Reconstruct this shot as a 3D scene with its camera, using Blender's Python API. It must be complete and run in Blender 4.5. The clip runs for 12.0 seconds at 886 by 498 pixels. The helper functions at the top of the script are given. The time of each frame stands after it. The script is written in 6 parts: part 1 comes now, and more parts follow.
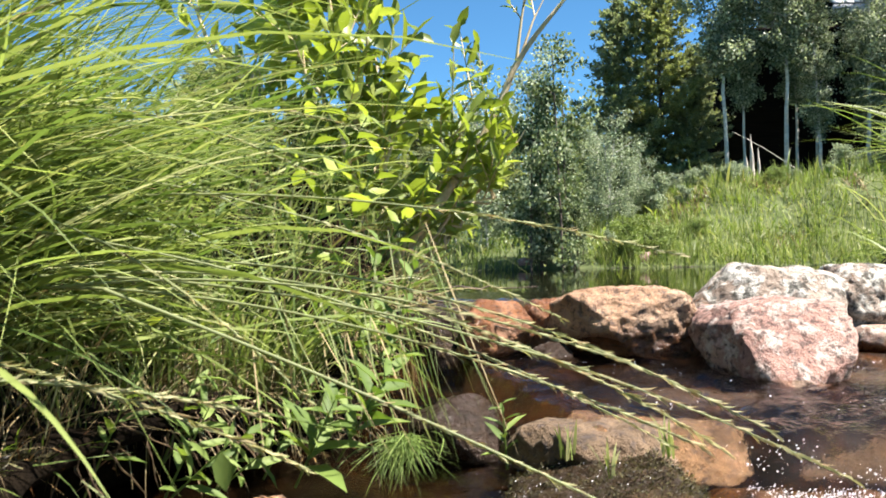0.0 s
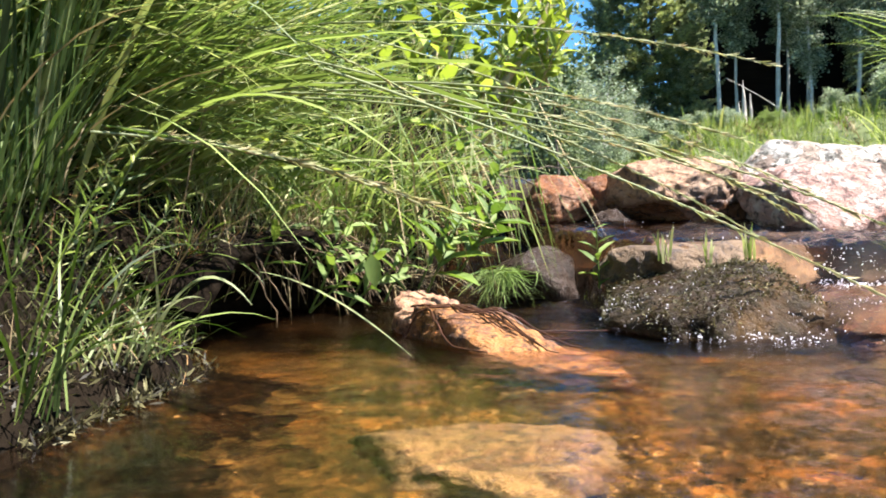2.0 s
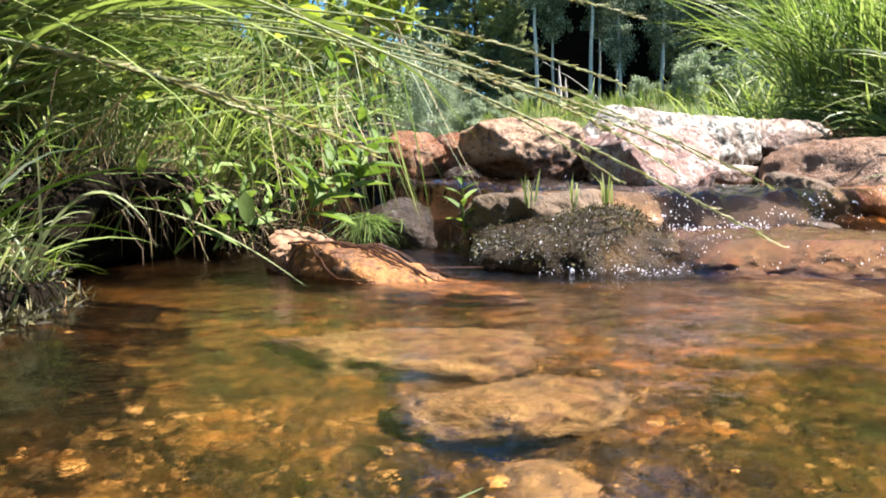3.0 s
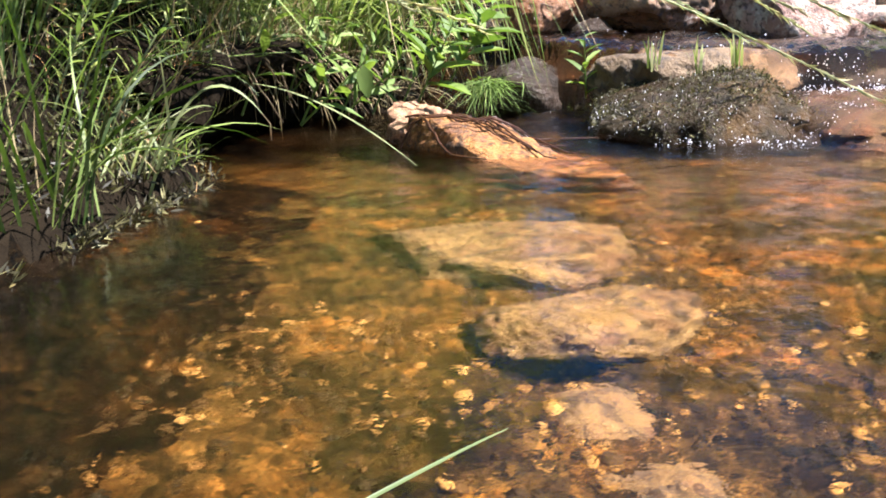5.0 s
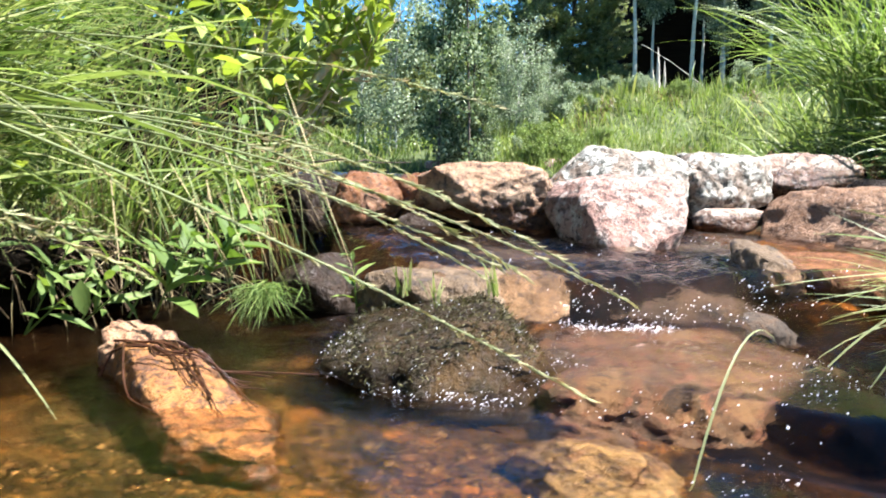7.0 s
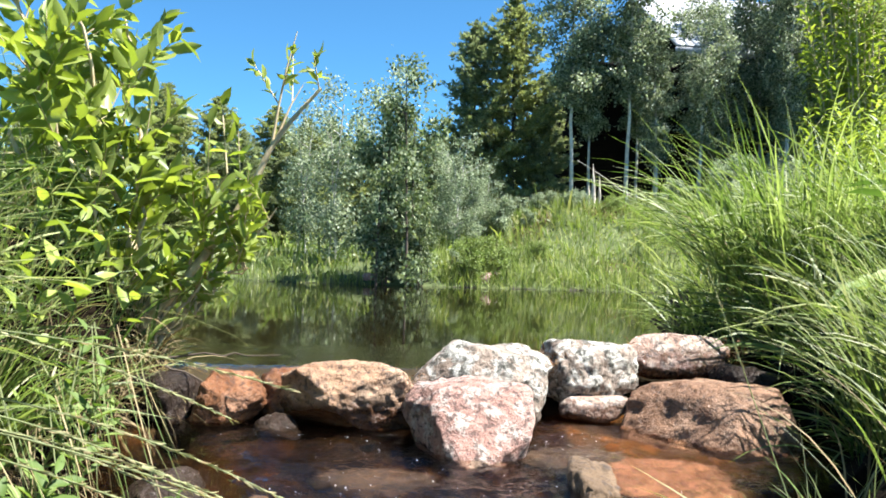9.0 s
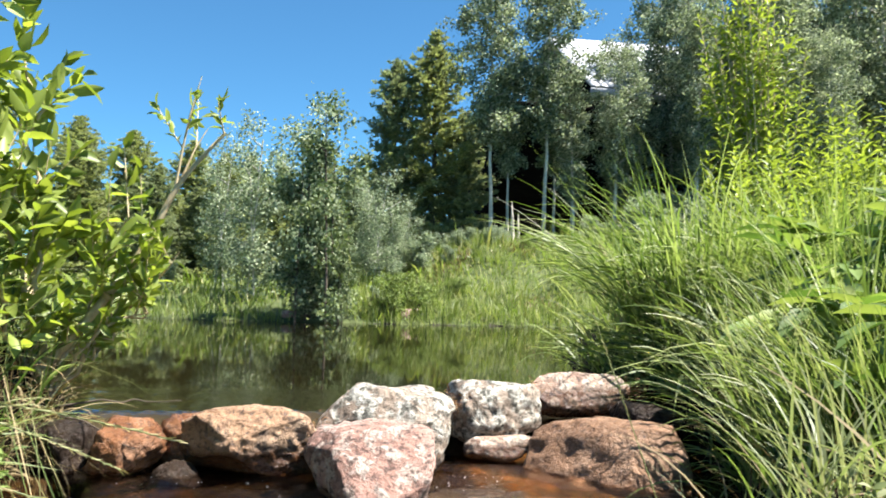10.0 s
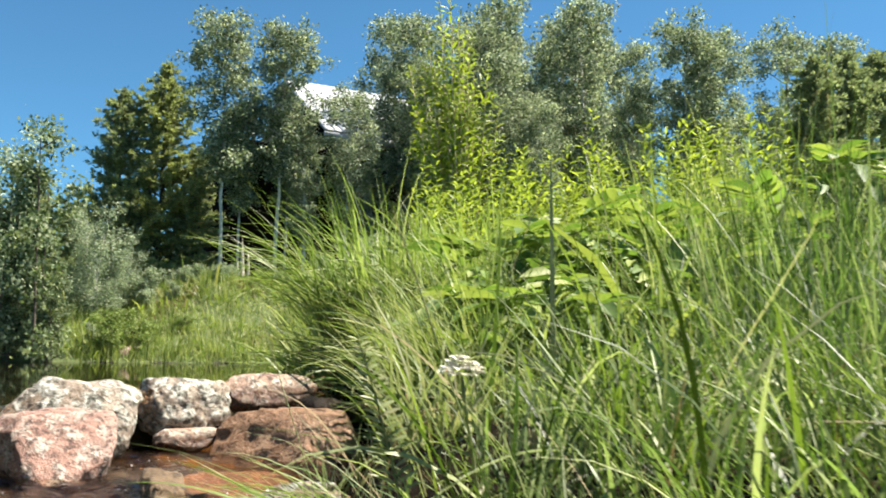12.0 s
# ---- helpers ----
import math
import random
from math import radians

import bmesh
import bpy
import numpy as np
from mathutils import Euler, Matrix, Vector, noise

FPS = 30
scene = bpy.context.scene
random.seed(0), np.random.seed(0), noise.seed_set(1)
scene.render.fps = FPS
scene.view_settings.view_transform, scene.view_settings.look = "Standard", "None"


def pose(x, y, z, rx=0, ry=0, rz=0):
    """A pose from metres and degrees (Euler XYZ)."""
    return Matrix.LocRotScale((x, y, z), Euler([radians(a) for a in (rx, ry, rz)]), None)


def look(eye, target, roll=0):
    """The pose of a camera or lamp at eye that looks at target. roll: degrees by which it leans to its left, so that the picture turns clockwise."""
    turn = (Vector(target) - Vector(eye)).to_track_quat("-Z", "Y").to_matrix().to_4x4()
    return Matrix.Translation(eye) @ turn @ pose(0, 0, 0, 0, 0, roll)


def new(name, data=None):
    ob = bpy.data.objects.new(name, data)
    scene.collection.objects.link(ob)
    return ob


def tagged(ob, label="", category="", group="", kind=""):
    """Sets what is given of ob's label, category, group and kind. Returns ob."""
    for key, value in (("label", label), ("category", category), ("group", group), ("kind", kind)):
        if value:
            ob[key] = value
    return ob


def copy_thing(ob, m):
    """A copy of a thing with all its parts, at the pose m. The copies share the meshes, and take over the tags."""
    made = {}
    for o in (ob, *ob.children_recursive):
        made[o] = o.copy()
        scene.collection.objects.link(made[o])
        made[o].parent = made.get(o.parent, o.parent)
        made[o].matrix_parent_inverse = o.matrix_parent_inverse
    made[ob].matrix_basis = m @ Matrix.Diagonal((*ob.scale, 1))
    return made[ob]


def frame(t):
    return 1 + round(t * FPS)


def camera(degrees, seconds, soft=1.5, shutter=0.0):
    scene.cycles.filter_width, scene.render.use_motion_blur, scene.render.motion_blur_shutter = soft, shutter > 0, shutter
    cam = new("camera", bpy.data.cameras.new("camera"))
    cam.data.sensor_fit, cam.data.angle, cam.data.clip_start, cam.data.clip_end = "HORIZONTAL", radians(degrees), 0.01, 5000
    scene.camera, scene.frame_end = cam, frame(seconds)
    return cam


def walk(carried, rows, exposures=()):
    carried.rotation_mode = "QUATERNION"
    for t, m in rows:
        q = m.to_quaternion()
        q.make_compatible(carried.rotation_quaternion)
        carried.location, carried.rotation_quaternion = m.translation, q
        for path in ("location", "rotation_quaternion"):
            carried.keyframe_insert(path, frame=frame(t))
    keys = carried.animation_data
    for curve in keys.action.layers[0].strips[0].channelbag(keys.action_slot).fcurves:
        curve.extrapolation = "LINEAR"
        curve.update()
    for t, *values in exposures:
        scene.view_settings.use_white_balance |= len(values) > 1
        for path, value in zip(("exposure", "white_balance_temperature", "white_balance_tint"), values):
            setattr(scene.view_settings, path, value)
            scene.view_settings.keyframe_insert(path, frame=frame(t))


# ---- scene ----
cam = camera(54.0, 12.0, soft=1.75, shutter=0.2)
PATH = [
    (0, (0.197, -0.025, 0.284), (0.054, 1.969, 0.322), -0.9),
    (0.5, (0.148, -0.05, 0.233), (-0.012, 1.943, 0.257), -1.8),
    (1, (0.114, -0.095, 0.185), (-0.088, 1.895, 0.148), -0.5),
    (1.5, (0.079, -0.144, 0.154), (-0.159, 1.84, 0.058), 0.1),
    (2, (0.047, -0.177, 0.127), (-0.069, 1.818, 0.071), -1.8),
    (2.5, (0.015, -0.184, 0.099), (0.134, 1.812, 0.066), -0.7),
    (3, (-0.021, -0.181, 0.083), (0.273, 1.794, -0.034), -0.8),
    (3.5, (-0.057, -0.203, 0.074), (0.266, 1.751, -0.21), -0.8),
    (3.7, (-0.061, -0.21, 0.077), (0.226, 1.738, -0.27), -0.5),
    (5.3, (0.048, -0.188, 0.131), (-0.031, 1.755, -0.338), -2.2),
    (5.5, (0.078, -0.167, 0.139), (0.01, 1.787, -0.281), -1.3),
    (6, (0.159, -0.126, 0.167), (0.111, 1.853, -0.115), -1.4),
    (6.5, (0.218, -0.114, 0.191), (0.235, 1.872, -0.046), -1.0),
    (7, (0.277, -0.117, 0.222), (0.335, 1.874, 0.045), 1.0),
    (7.5, (0.358, -0.075, 0.263), (0.515, 1.916, 0.159), 3.4),
    (7.7, (0.38, -0.076, 0.288), (0.555, 1.915, 0.208), 4.3),
    (9.3, (0.447, -0.182, 0.434), (0.625, 1.809, 0.506), 1.2),
    (9.5, (0.454, -0.183, 0.432), (0.669, 1.804, 0.518), 1.6),
    (10, (0.475, -0.206, 0.444), (0.816, 1.76, 0.58), 1.4),
    (10.5, (0.477, -0.225, 0.444), (0.963, 1.706, 0.631), 1.4),
    (11, (0.481, -0.252, 0.444), (1.05, 1.652, 0.677), 0.9),
    (11.5, (0.498, -0.349, 0.412), (1.243, 1.489, 0.669), 0.5),
    (12, (0.52, -0.469, 0.335), (1.422, 1.299, 0.583), 0.8),
]
walk(cam, [(t, look(eye, target, roll)) for t, eye, target, roll in PATH],
     [(0.0, 1.95, 6650, 14), (1.0, 2.1, 6450, 16), (2.5, 2.28, 6250, 16), (3.5, 2.15, 6350, 15), (5.5, 2.42, 6050, 15), (7.0, 2.27, 6050, 12), (9.4, 2.0, 6350, 11), (12.0, 1.79, 7000, 8)])

# ---- world, sun ----
SUN_EL, SUN_AZ = radians(61), radians(106)      # azimuth from +y towards +x
world = bpy.data.worlds.new("sky")
scene.world = world
world.use_nodes = True
wn = world.node_tree
wn.nodes.clear()
sky = wn.nodes.new("ShaderNodeTexSky")
sky.sky_type = "NISHITA"
sky.sun_disc = False
sky.sun_elevation, sky.sun_rotation = SUN_EL, SUN_AZ
sky.altitude, sky.air_density, sky.dust_density, sky.ozone_density = 2500, 1.0, 0.0, 1.6
bg = wn.nodes.new("ShaderNodeBackground")
bg.inputs["Strength"].default_value = 0.058
wo = wn.nodes.new("ShaderNodeOutputWorld")
tint = wn.nodes.new("ShaderNodeMix")
tint.data_type, tint.blend_type = "RGBA", "MULTIPLY"
tint.inputs[0].default_value, tint.inputs[7].default_value = 1.0, (0.42, 0.81, 0.94, 1)
wn.links.new(sky.outputs[0], tint.inputs[6])
wn.links.new(tint.outputs[2], bg.inputs[0])
wn.links.new(bg.outputs[0], wo.inputs[0])
sun = new("sun", bpy.data.lights.new("sun", "SUN"))
sun.data.energy, sun.data.angle, sun.data.color = 4.9, radians(0.55), (1.0, 0.96, 0.905)
sdir = Vector((math.sin(SUN_AZ) * math.cos(SUN_EL), math.cos(SUN_AZ) * math.cos(SUN_EL), math.sin(SUN_EL)))
sun.matrix_world = look(sdir * 30, (0, 0, 0))
rng = np.random.default_rng(7)


# ---- materials ----
def material(name):
    m = bpy.data.materials.new(name)
    m.use_nodes = True
    m.node_tree.nodes.clear()
    return m, m.node_tree.nodes, m.node_tree.links


def add(nodes, kind, **values):
    n = nodes.new(kind)
    for k, v in values.items():
        n.inputs[k.replace("_", " ")].default_value = v
    return n


def ramp(nodes, stops):
    r = nodes.new("ShaderNodeValToRGB")
    els = r.color_ramp.elements
    els[0].position, els[0].color = stops[0][0], (*stops[0][1], 1)
    els[1].position, els[1].color = stops[-1][0], (*stops[-1][1], 1)
    for p, c in stops[1:-1]:
        e = els.new(p)
        e.color = (*c, 1)
    return r


def noise_tex(nodes, links, scale, detail=5.0, rough=0.6, distortion=0.0, coords="Object"):
    tc = nodes.new("ShaderNodeTexCoord")
    n = add(nodes, "ShaderNodeTexNoise", Scale=scale, Detail=detail, Roughness=rough, Distortion=distortion)
    links.new(tc.outputs[coords], n.inputs["Vector"])
    return n


def mixrgb(nodes, links, fac, a, b, blend="MIX"):
    m = nodes.new("ShaderNodeMix")
    m.data_type, m.blend_type = "RGBA", blend
    for sock, v in ((m.inputs[0], fac), (m.inputs[6], a), (m.inputs[7], b)):
        if isinstance(v, (float, int)):
            sock.default_value = v
        elif isinstance(v, tuple):
            sock.default_value = (*v, 1)
        else:
            links.new(v, sock)
    return m.outputs[2]


def bump(nodes, links, height, strength, distance):
    b = add(nodes, "ShaderNodeBump", Strength=strength, Distance=distance)
    links.new(height, b.inputs["Height"])
    return b.outputs[0]


def rock_material(name, base, patch, patch_at, speck=None, rough=0.8, wet=False, patch_soft=0.08, grain=90, wet_below=None, speck_at=0.36):
    """Granite: base tones, patches (lichen, algae), dark specks and grain relief."""
    m, n, l = material(name)
    big = noise_tex(n, l, 9, 6, 0.65, 0.4)
    fine = noise_tex(n, l, grain, 4, 0.7)
    mid = noise_tex(n, l, 28, 6, 0.7, 0.3)
    cr = ramp(n, [(0.3, base[0]), (0.5, base[1]), (0.72, base[2])])
    l.new(big.outputs[0], cr.inputs[0])
    pm = ramp(n, [(patch_at, (0, 0, 0)), (patch_at + patch_soft, (1, 1, 1))])
    l.new(mid.outputs[0], pm.inputs[0])
    pc = ramp(n, [(0.35, patch[0]), (0.65, patch[1])])
    l.new(fine.outputs[0], pc.inputs[0])
    col = mixrgb(n, l, pm.outputs[0], cr.outputs[0], pc.outputs[0])
    sm = ramp(n, [(speck_at, (1, 1, 1)), (speck_at + 0.1, (0, 0, 0))])
    l.new(fine.outputs[0], sm.inputs[0])
    sf = n.new("ShaderNodeMath")
    sf.operation = "MULTIPLY"
    sf.inputs[1].default_value = 0.8
    l.new(sm.outputs[0], sf.inputs[0])
    col = mixrgb(n, l, sf.outputs[0], col, speck or (0.05, 0.035, 0.03))
    bs = add(n, "ShaderNodeBsdfPrincipled", Roughness=0.22 if wet else rough)
    l.new(col, bs.inputs["Base Color"])
    if wet_below is not None:
        tc = n.new("ShaderNodeTexCoord")
        sp = n.new("ShaderNodeSeparateXYZ")
        l.new(tc.outputs["Object"], sp.inputs[0])
        wz = n.new("ShaderNodeMath")
        wz.operation = "MULTIPLY_ADD"
        wz.inputs[1].default_value = -0.09
        l.new(big.outputs[0], wz.inputs[0])
        l.new(sp.outputs["Z"], wz.inputs[2])
        wr = n.new("ShaderNodeMapRange")
        wr.inputs["From Min"].default_value, wr.inputs["From Max"].default_value = wet_below - 0.045 - 0.012, wet_below - 0.045 + 0.012
        wr.inputs["To Min"].default_value, wr.inputs["To Max"].default_value = 1.0, 0.0
        l.new(wz.outputs[0], wr.inputs["Value"])
        l.new(mixrgb(n, l, wr.outputs[0], col, mixrgb(n, l, 1.0, col, (0.3, 0.22, 0.17), "MULTIPLY")), bs.inputs["Base Color"])
        wq = n.new("ShaderNodeMapRange")
        wq.inputs["To Min"].default_value, wq.inputs["To Max"].default_value = rough, 0.25
        l.new(wr.outputs[0], wq.inputs["Value"])
        l.new(wq.outputs[0], bs.inputs["Roughness"])
    if wet:
        bs.inputs["Specular IOR Level"].default_value = 0.14
        rr = ramp(n, [(0.35, (0.12, 0.12, 0.12)), (0.6, (0.5, 0.5, 0.5))])
        l.new(mid.outputs[0], rr.inputs[0])
        l.new(rr.outputs[0], bs.inputs["Roughness"])
    h = n.new("ShaderNodeMath")
    h.operation = "MULTIPLY_ADD"
    h.inputs[1].default_value = 0.4
    l.new(fine.outputs[0], h.inputs[0])
    l.new(mid.outputs[0], h.inputs[2])
    l.new(bump(n, l, h.outputs[0], 1.0, 0.014), bs.inputs["Normal"])
    out = n.new("ShaderNodeOutputMaterial")
    l.new(bs.outputs[0], out.inputs[0])
    return m


def leaf_material(name, cols, glow, rough=0.45, through_light=0.42):
    """Thin plant tissue: coloured leaf by leaf, part of the light comes through."""
    m, n, l = material(name)
    g = n.new("ShaderNodeNewGeometry")
    cr = ramp(n, [(i / (len(cols) - 1), c) for i, c in enumerate(cols)])
    l.new(g.outputs["Random Per Island"], cr.inputs[0])
    big = noise_tex(n, l, 3.0, 3)
    br = ramp(n, [(0.3, (0.72, 0.72, 0.68)), (0.7, (1.15, 1.15, 1.0))])
    l.new(big.outputs[0], br.inputs[0])
    col = mixrgb(n, l, 1.0, cr.outputs[0], br.outputs[0], "MULTIPLY")
    bs = add(n, "ShaderNodeBsdfPrincipled", Roughness=rough)
    bs.inputs["Specular IOR Level"].default_value = 0.3
    l.new(col, bs.inputs["Base Color"])
    tr = n.new("ShaderNodeBsdfTranslucent")
    l.new(mixrgb(n, l, 1.0, col, glow, "MULTIPLY"), tr.inputs["Color"])
    mx = n.new("ShaderNodeMixShader")
    mx.inputs[0].default_value = through_light
    l.new(bs.outputs[0], mx.inputs[1])
    l.new(tr.outputs[0], mx.inputs[2])
    out = n.new("ShaderNodeOutputMaterial")
    l.new(mx.outputs[0], out.inputs[0])
    return m


def plain_material(name, c0, c1, scale=30, rough=0.8, metal=0.0, stretch=None, relief=0.004, shine=0.5):
    m, n, l = material(name)
    tc = n.new("ShaderNodeTexCoord")
    mp = n.new("ShaderNodeMapping")
    mp.inputs["Scale"].default_value = stretch or (1, 1, 1)
    l.new(tc.outputs["Object"], mp.inputs[0])
    t = add(n, "ShaderNodeTexNoise", Scale=scale, Detail=6.0, Roughness=0.7)
    l.new(mp.outputs[0], t.inputs["Vector"])
    cr = ramp(n, [(0.3, c0), (0.7, c1)])
    l.new(t.outputs[0], cr.inputs[0])
    bs = add(n, "ShaderNodeBsdfPrincipled", Roughness=rough, Metallic=metal)
    bs.inputs["Specular IOR Level"].default_value = shine
    l.new(cr.outputs[0], bs.inputs["Base Color"])
    l.new(bump(n, l, t.outputs[0], 0.6, relief), bs.inputs["Normal"])
    out = n.new("ShaderNodeOutputMaterial")
    l.new(bs.outputs[0], out.inputs[0])
    return m


def water_material(name, tint, small, large, amount, stretch=(1, 1, 1), rough=0.03, turbid=0.08, skin=1.33, lively=0.0):
    """Clear brown water: a glossy skin over what lies below, more mirror at a low angle."""
    m, n, l = material(name)
    tc = n.new("ShaderNodeTexCoord")
    mp = n.new("ShaderNodeMapping")
    mp.inputs["Scale"].default_value = stretch
    l.new(tc.outputs["Object"], mp.inputs[0])
    a = add(n, "ShaderNodeTexNoise", Scale=large, Detail=3.0, Roughness=0.5, Distortion=0.6)
    b = add(n, "ShaderNodeTexNoise", Scale=small, Detail=3.0, Roughness=0.6, Distortion=0.3)
    l.new(mp.outputs[0], a.inputs["Vector"])
    l.new(mp.outputs[0], b.inputs["Vector"])
    h = n.new("ShaderNodeMath")
    h.operation = "MULTIPLY_ADD"
    h.inputs[1].default_value = 0.35
    l.new(b.outputs[0], h.inputs[0])
    l.new(a.outputs[0], h.inputs[2])
    hh = h.outputs[0]
    if lively:
        # livelier where the stream runs over the stones
        sp = n.new("ShaderNodeSeparateXYZ")
        l.new(tc.outputs["Object"], sp.inputs[0])
        mr = n.new("ShaderNodeMapRange")
        mr.inputs["From Min"].default_value, mr.inputs["From Max"].default_value = 0.5, 0.8
        mr.inputs["To Min"].default_value, mr.inputs["To Max"].default_value = 1.0, lively
        l.new(sp.outputs["Y"], mr.inputs["Value"])
        mu = n.new("ShaderNodeMath")
        mu.operation = "MULTIPLY"
        l.new(hh, mu.inputs[0])
        l.new(mr.outputs[0], mu.inputs[1])
        hh = mu.outputs[0]
    nb = bump(n, l, hh, 1.0, amount)
    f = add(n, "ShaderNodeFresnel", IOR=skin)
    l.new(nb, f.inputs["Normal"])
    gl = add(n, "ShaderNodeBsdfGlossy", Roughness=rough)
    l.new(nb, gl.inputs["Normal"])
    rf = add(n, "ShaderNodeBsdfRefraction", IOR=1.33, Roughness=0.0)
    rf.inputs["Color"].default_value = (*tint, 1)
    l.new(nb, rf.inputs["Normal"])
    df = n.new("ShaderNodeBsdfDiffuse")
    df.inputs["Color"].default_value = (0.2, 0.12, 0.05, 1)
    tp = n.new("ShaderNodeMixShader")
    tp.inputs[0].default_value = turbid
    l.new(rf.outputs[0], tp.inputs[1])
    l.new(df.outputs[0], tp.inputs[2])
    mx = n.new("ShaderNodeMixShader")
    l.new(f.outputs[0], mx.inputs[0])
    l.new(tp.outputs[0], mx.inputs[1])
    l.new(gl.outputs[0], mx.inputs[2])
    out = n.new("ShaderNodeOutputMaterial")
    l.new(mx.outputs[0], out.inputs[0])
    return m


def bed_material(name, tones, shade):
    """Algae-stained sand and fine gravel under the stream; redder with iron towards the faster side."""
    m, n, l = material(name)
    a = noise_tex(n, l, 8, 6, 0.68, 0.5)
    b = noise_tex(n, l, 95, 5, 0.8, 0.5)
    fine = noise_tex(n, l, 260, 3, 0.7)
    tc = n.new("ShaderNodeTexCoord")
    cols = []
    for scale in (110.0, 230.0):
        wp = n.new("ShaderNodeMix")
        wp.data_type, wp.inputs[0].default_value = "VECTOR", 0.02
        l.new(tc.outputs["Object"], wp.inputs[4])
        l.new(b.outputs[1], wp.inputs[5])
        v = add(n, "ShaderNodeTexVoronoi", Scale=scale)
        l.new(wp.outputs[1], v.inputs["Vector"])
        sep = n.new("ShaderNodeSeparateColor")
        l.new(v.outputs["Color"], sep.inputs[0])
        c1 = ramp(n, [(p, c) for p, c in zip((0.1, 0.5, 0.76, 1.0), tones)])
        l.new(sep.outputs[0], c1.inputs[0])
        c3 = ramp(n, [(0.0, (1.25, 1.25, 1.2)), (0.6, (0.5, 0.46, 0.42))])
        l.new(v.outputs["Distance"], c3.inputs[0])
        cols.append(mixrgb(n, l, 0.7, c1.outputs[0], c3.outputs[0], "MULTIPLY"))
    c4 = ramp(n, [(p, c) for p, c in zip((0.36, 0.47, 0.55, 0.66), tones)])
    l.new(fine.outputs[0], c4.inputs[0])
    col = mixrgb(n, l, 0.4, mixrgb(n, l, 0.5, cols[0], cols[1]), c4.outputs[0])
    c2 = ramp(n, [(0.36, tuple(0.6 * q for q in shade)), (0.49, (0.8, 0.76, 0.66)), (0.6, (1.75, 1.3, 0.82))])
    l.new(a.outputs[0], c2.inputs[0])
    col = mixrgb(n, l, 1.0, col, c2.outputs[0], "MULTIPLY")
    mid = noise_tex(n, l, 34, 5, 0.65, 0.8)
    c5 = ramp(n, [(0.4, (0.42, 0.4, 0.36)), (0.5, (0.9, 0.85, 0.8)), (0.6, (1.7, 1.5, 1.2))])
    l.new(mid.outputs[0], c5.inputs[0])
    col = mixrgb(n, l, 1.0, col, c5.outputs[0], "MULTIPLY")
    sp = n.new("ShaderNodeSeparateXYZ")
    l.new(tc.outputs["Object"], sp.inputs[0])
    iron = n.new("ShaderNodeMath")
    iron.operation = "MULTIPLY_ADD"
    iron.inputs[1].default_value = 0.3
    l.new(a.outputs[0], iron.inputs[0])
    l.new(sp.outputs["X"], iron.inputs[2])
    rr = ramp(n, [(0.28, (0.95, 1.0, 0.95)), (0.42, (1.08, 0.96, 0.85))])
    l.new(iron.outputs[0], rr.inputs[0])
    col = mixrgb(n, l, 1.0, col, rr.outputs[0], "MULTIPLY")
    bs = add(n, "ShaderNodeBsdfPrincipled", Roughness=0.85)
    bs.inputs["Specular IOR Level"].default_value = 0.05
    l.new(col, bs.inputs["Base Color"])
    l.new(bump(n, l, b.outputs[0], 0.8, 0.01), bs.inputs["Normal"])
    out = n.new("ShaderNodeOutputMaterial")
    l.new(bs.outputs[0], out.inputs[0])
    return m


def gravel_material(name):
    """Gravel: each stone its own tone, dark olive to bright amber."""
    m, n, l = material(name)
    g = n.new("ShaderNodeNewGeometry")
    cr = ramp(n, [(0.0, (0.014, 0.012, 0.007)), (0.4, (0.045, 0.028, 0.01)), (0.7, (0.11, 0.06, 0.018)), (0.88, (0.22, 0.128, 0.036)), (1.0, (0.4, 0.25, 0.085))])
    l.new(g.outputs["Random Per Island"], cr.inputs[0])
    t = noise_tex(n, l, 160, 4, 0.7)
    br = ramp(n, [(0.35, (0.5, 0.48, 0.42)), (0.65, (1.2, 1.15, 1.05))])
    l.new(t.outputs[0], br.inputs[0])
    bs = add(n, "ShaderNodeBsdfPrincipled", Roughness=0.8)
    bs.inputs["Specular IOR Level"].default_value = 0.08
    l.new(mixrgb(n, l, 1.0, cr.outputs[0], br.outputs[0], "MULTIPLY"), bs.inputs["Base Color"])
    out = n.new("ShaderNodeOutputMaterial")
    l.new(bs.outputs[0], out.inputs[0])
    return m


# wet soil, darkened further so that its colour carries the bank's shade
M_SOIL_SHADED = plain_material("bank_soil_with_shade", (0.003, 0.0022, 0.0015), (0.013, 0.009, 0.005), 22, 0.95, relief=0.02, shine=0.05)
M_MEADOW = plain_material("meadow_ground", (0.03, 0.05, 0.012), (0.1, 0.12, 0.035), 2.5, 0.95, relief=0.03)
M_MUD = plain_material("pond_mud", (0.012, 0.011, 0.005), (0.035, 0.03, 0.014), 8, 0.95)
M_BED = bed_material("stream_bed", [(0.009, 0.008, 0.005), (0.03, 0.022, 0.01), (0.1, 0.061, 0.02), (0.28, 0.178, 0.06)], (0.46, 0.43, 0.34))
# dark silt; its tone also paints bank shade and dark reflections onto the bed
M_SILT_SHADED = bed_material("silt_bed_with_shade", [(0.003, 0.0026, 0.0018), (0.007, 0.005, 0.0028), (0.014, 0.009, 0.004), (0.05, 0.03, 0.012)], (0.5, 0.55, 0.5))
M_PINK = rock_material("pink_granite", [(0.14, 0.075, 0.055), (0.27, 0.15, 0.115), (0.4, 0.29, 0.24)], [(0.16, 0.115, 0.095), (0.46, 0.39, 0.33)], 0.5, speck=(0.045, 0.028, 0.022), speck_at=0.385, grain=75)
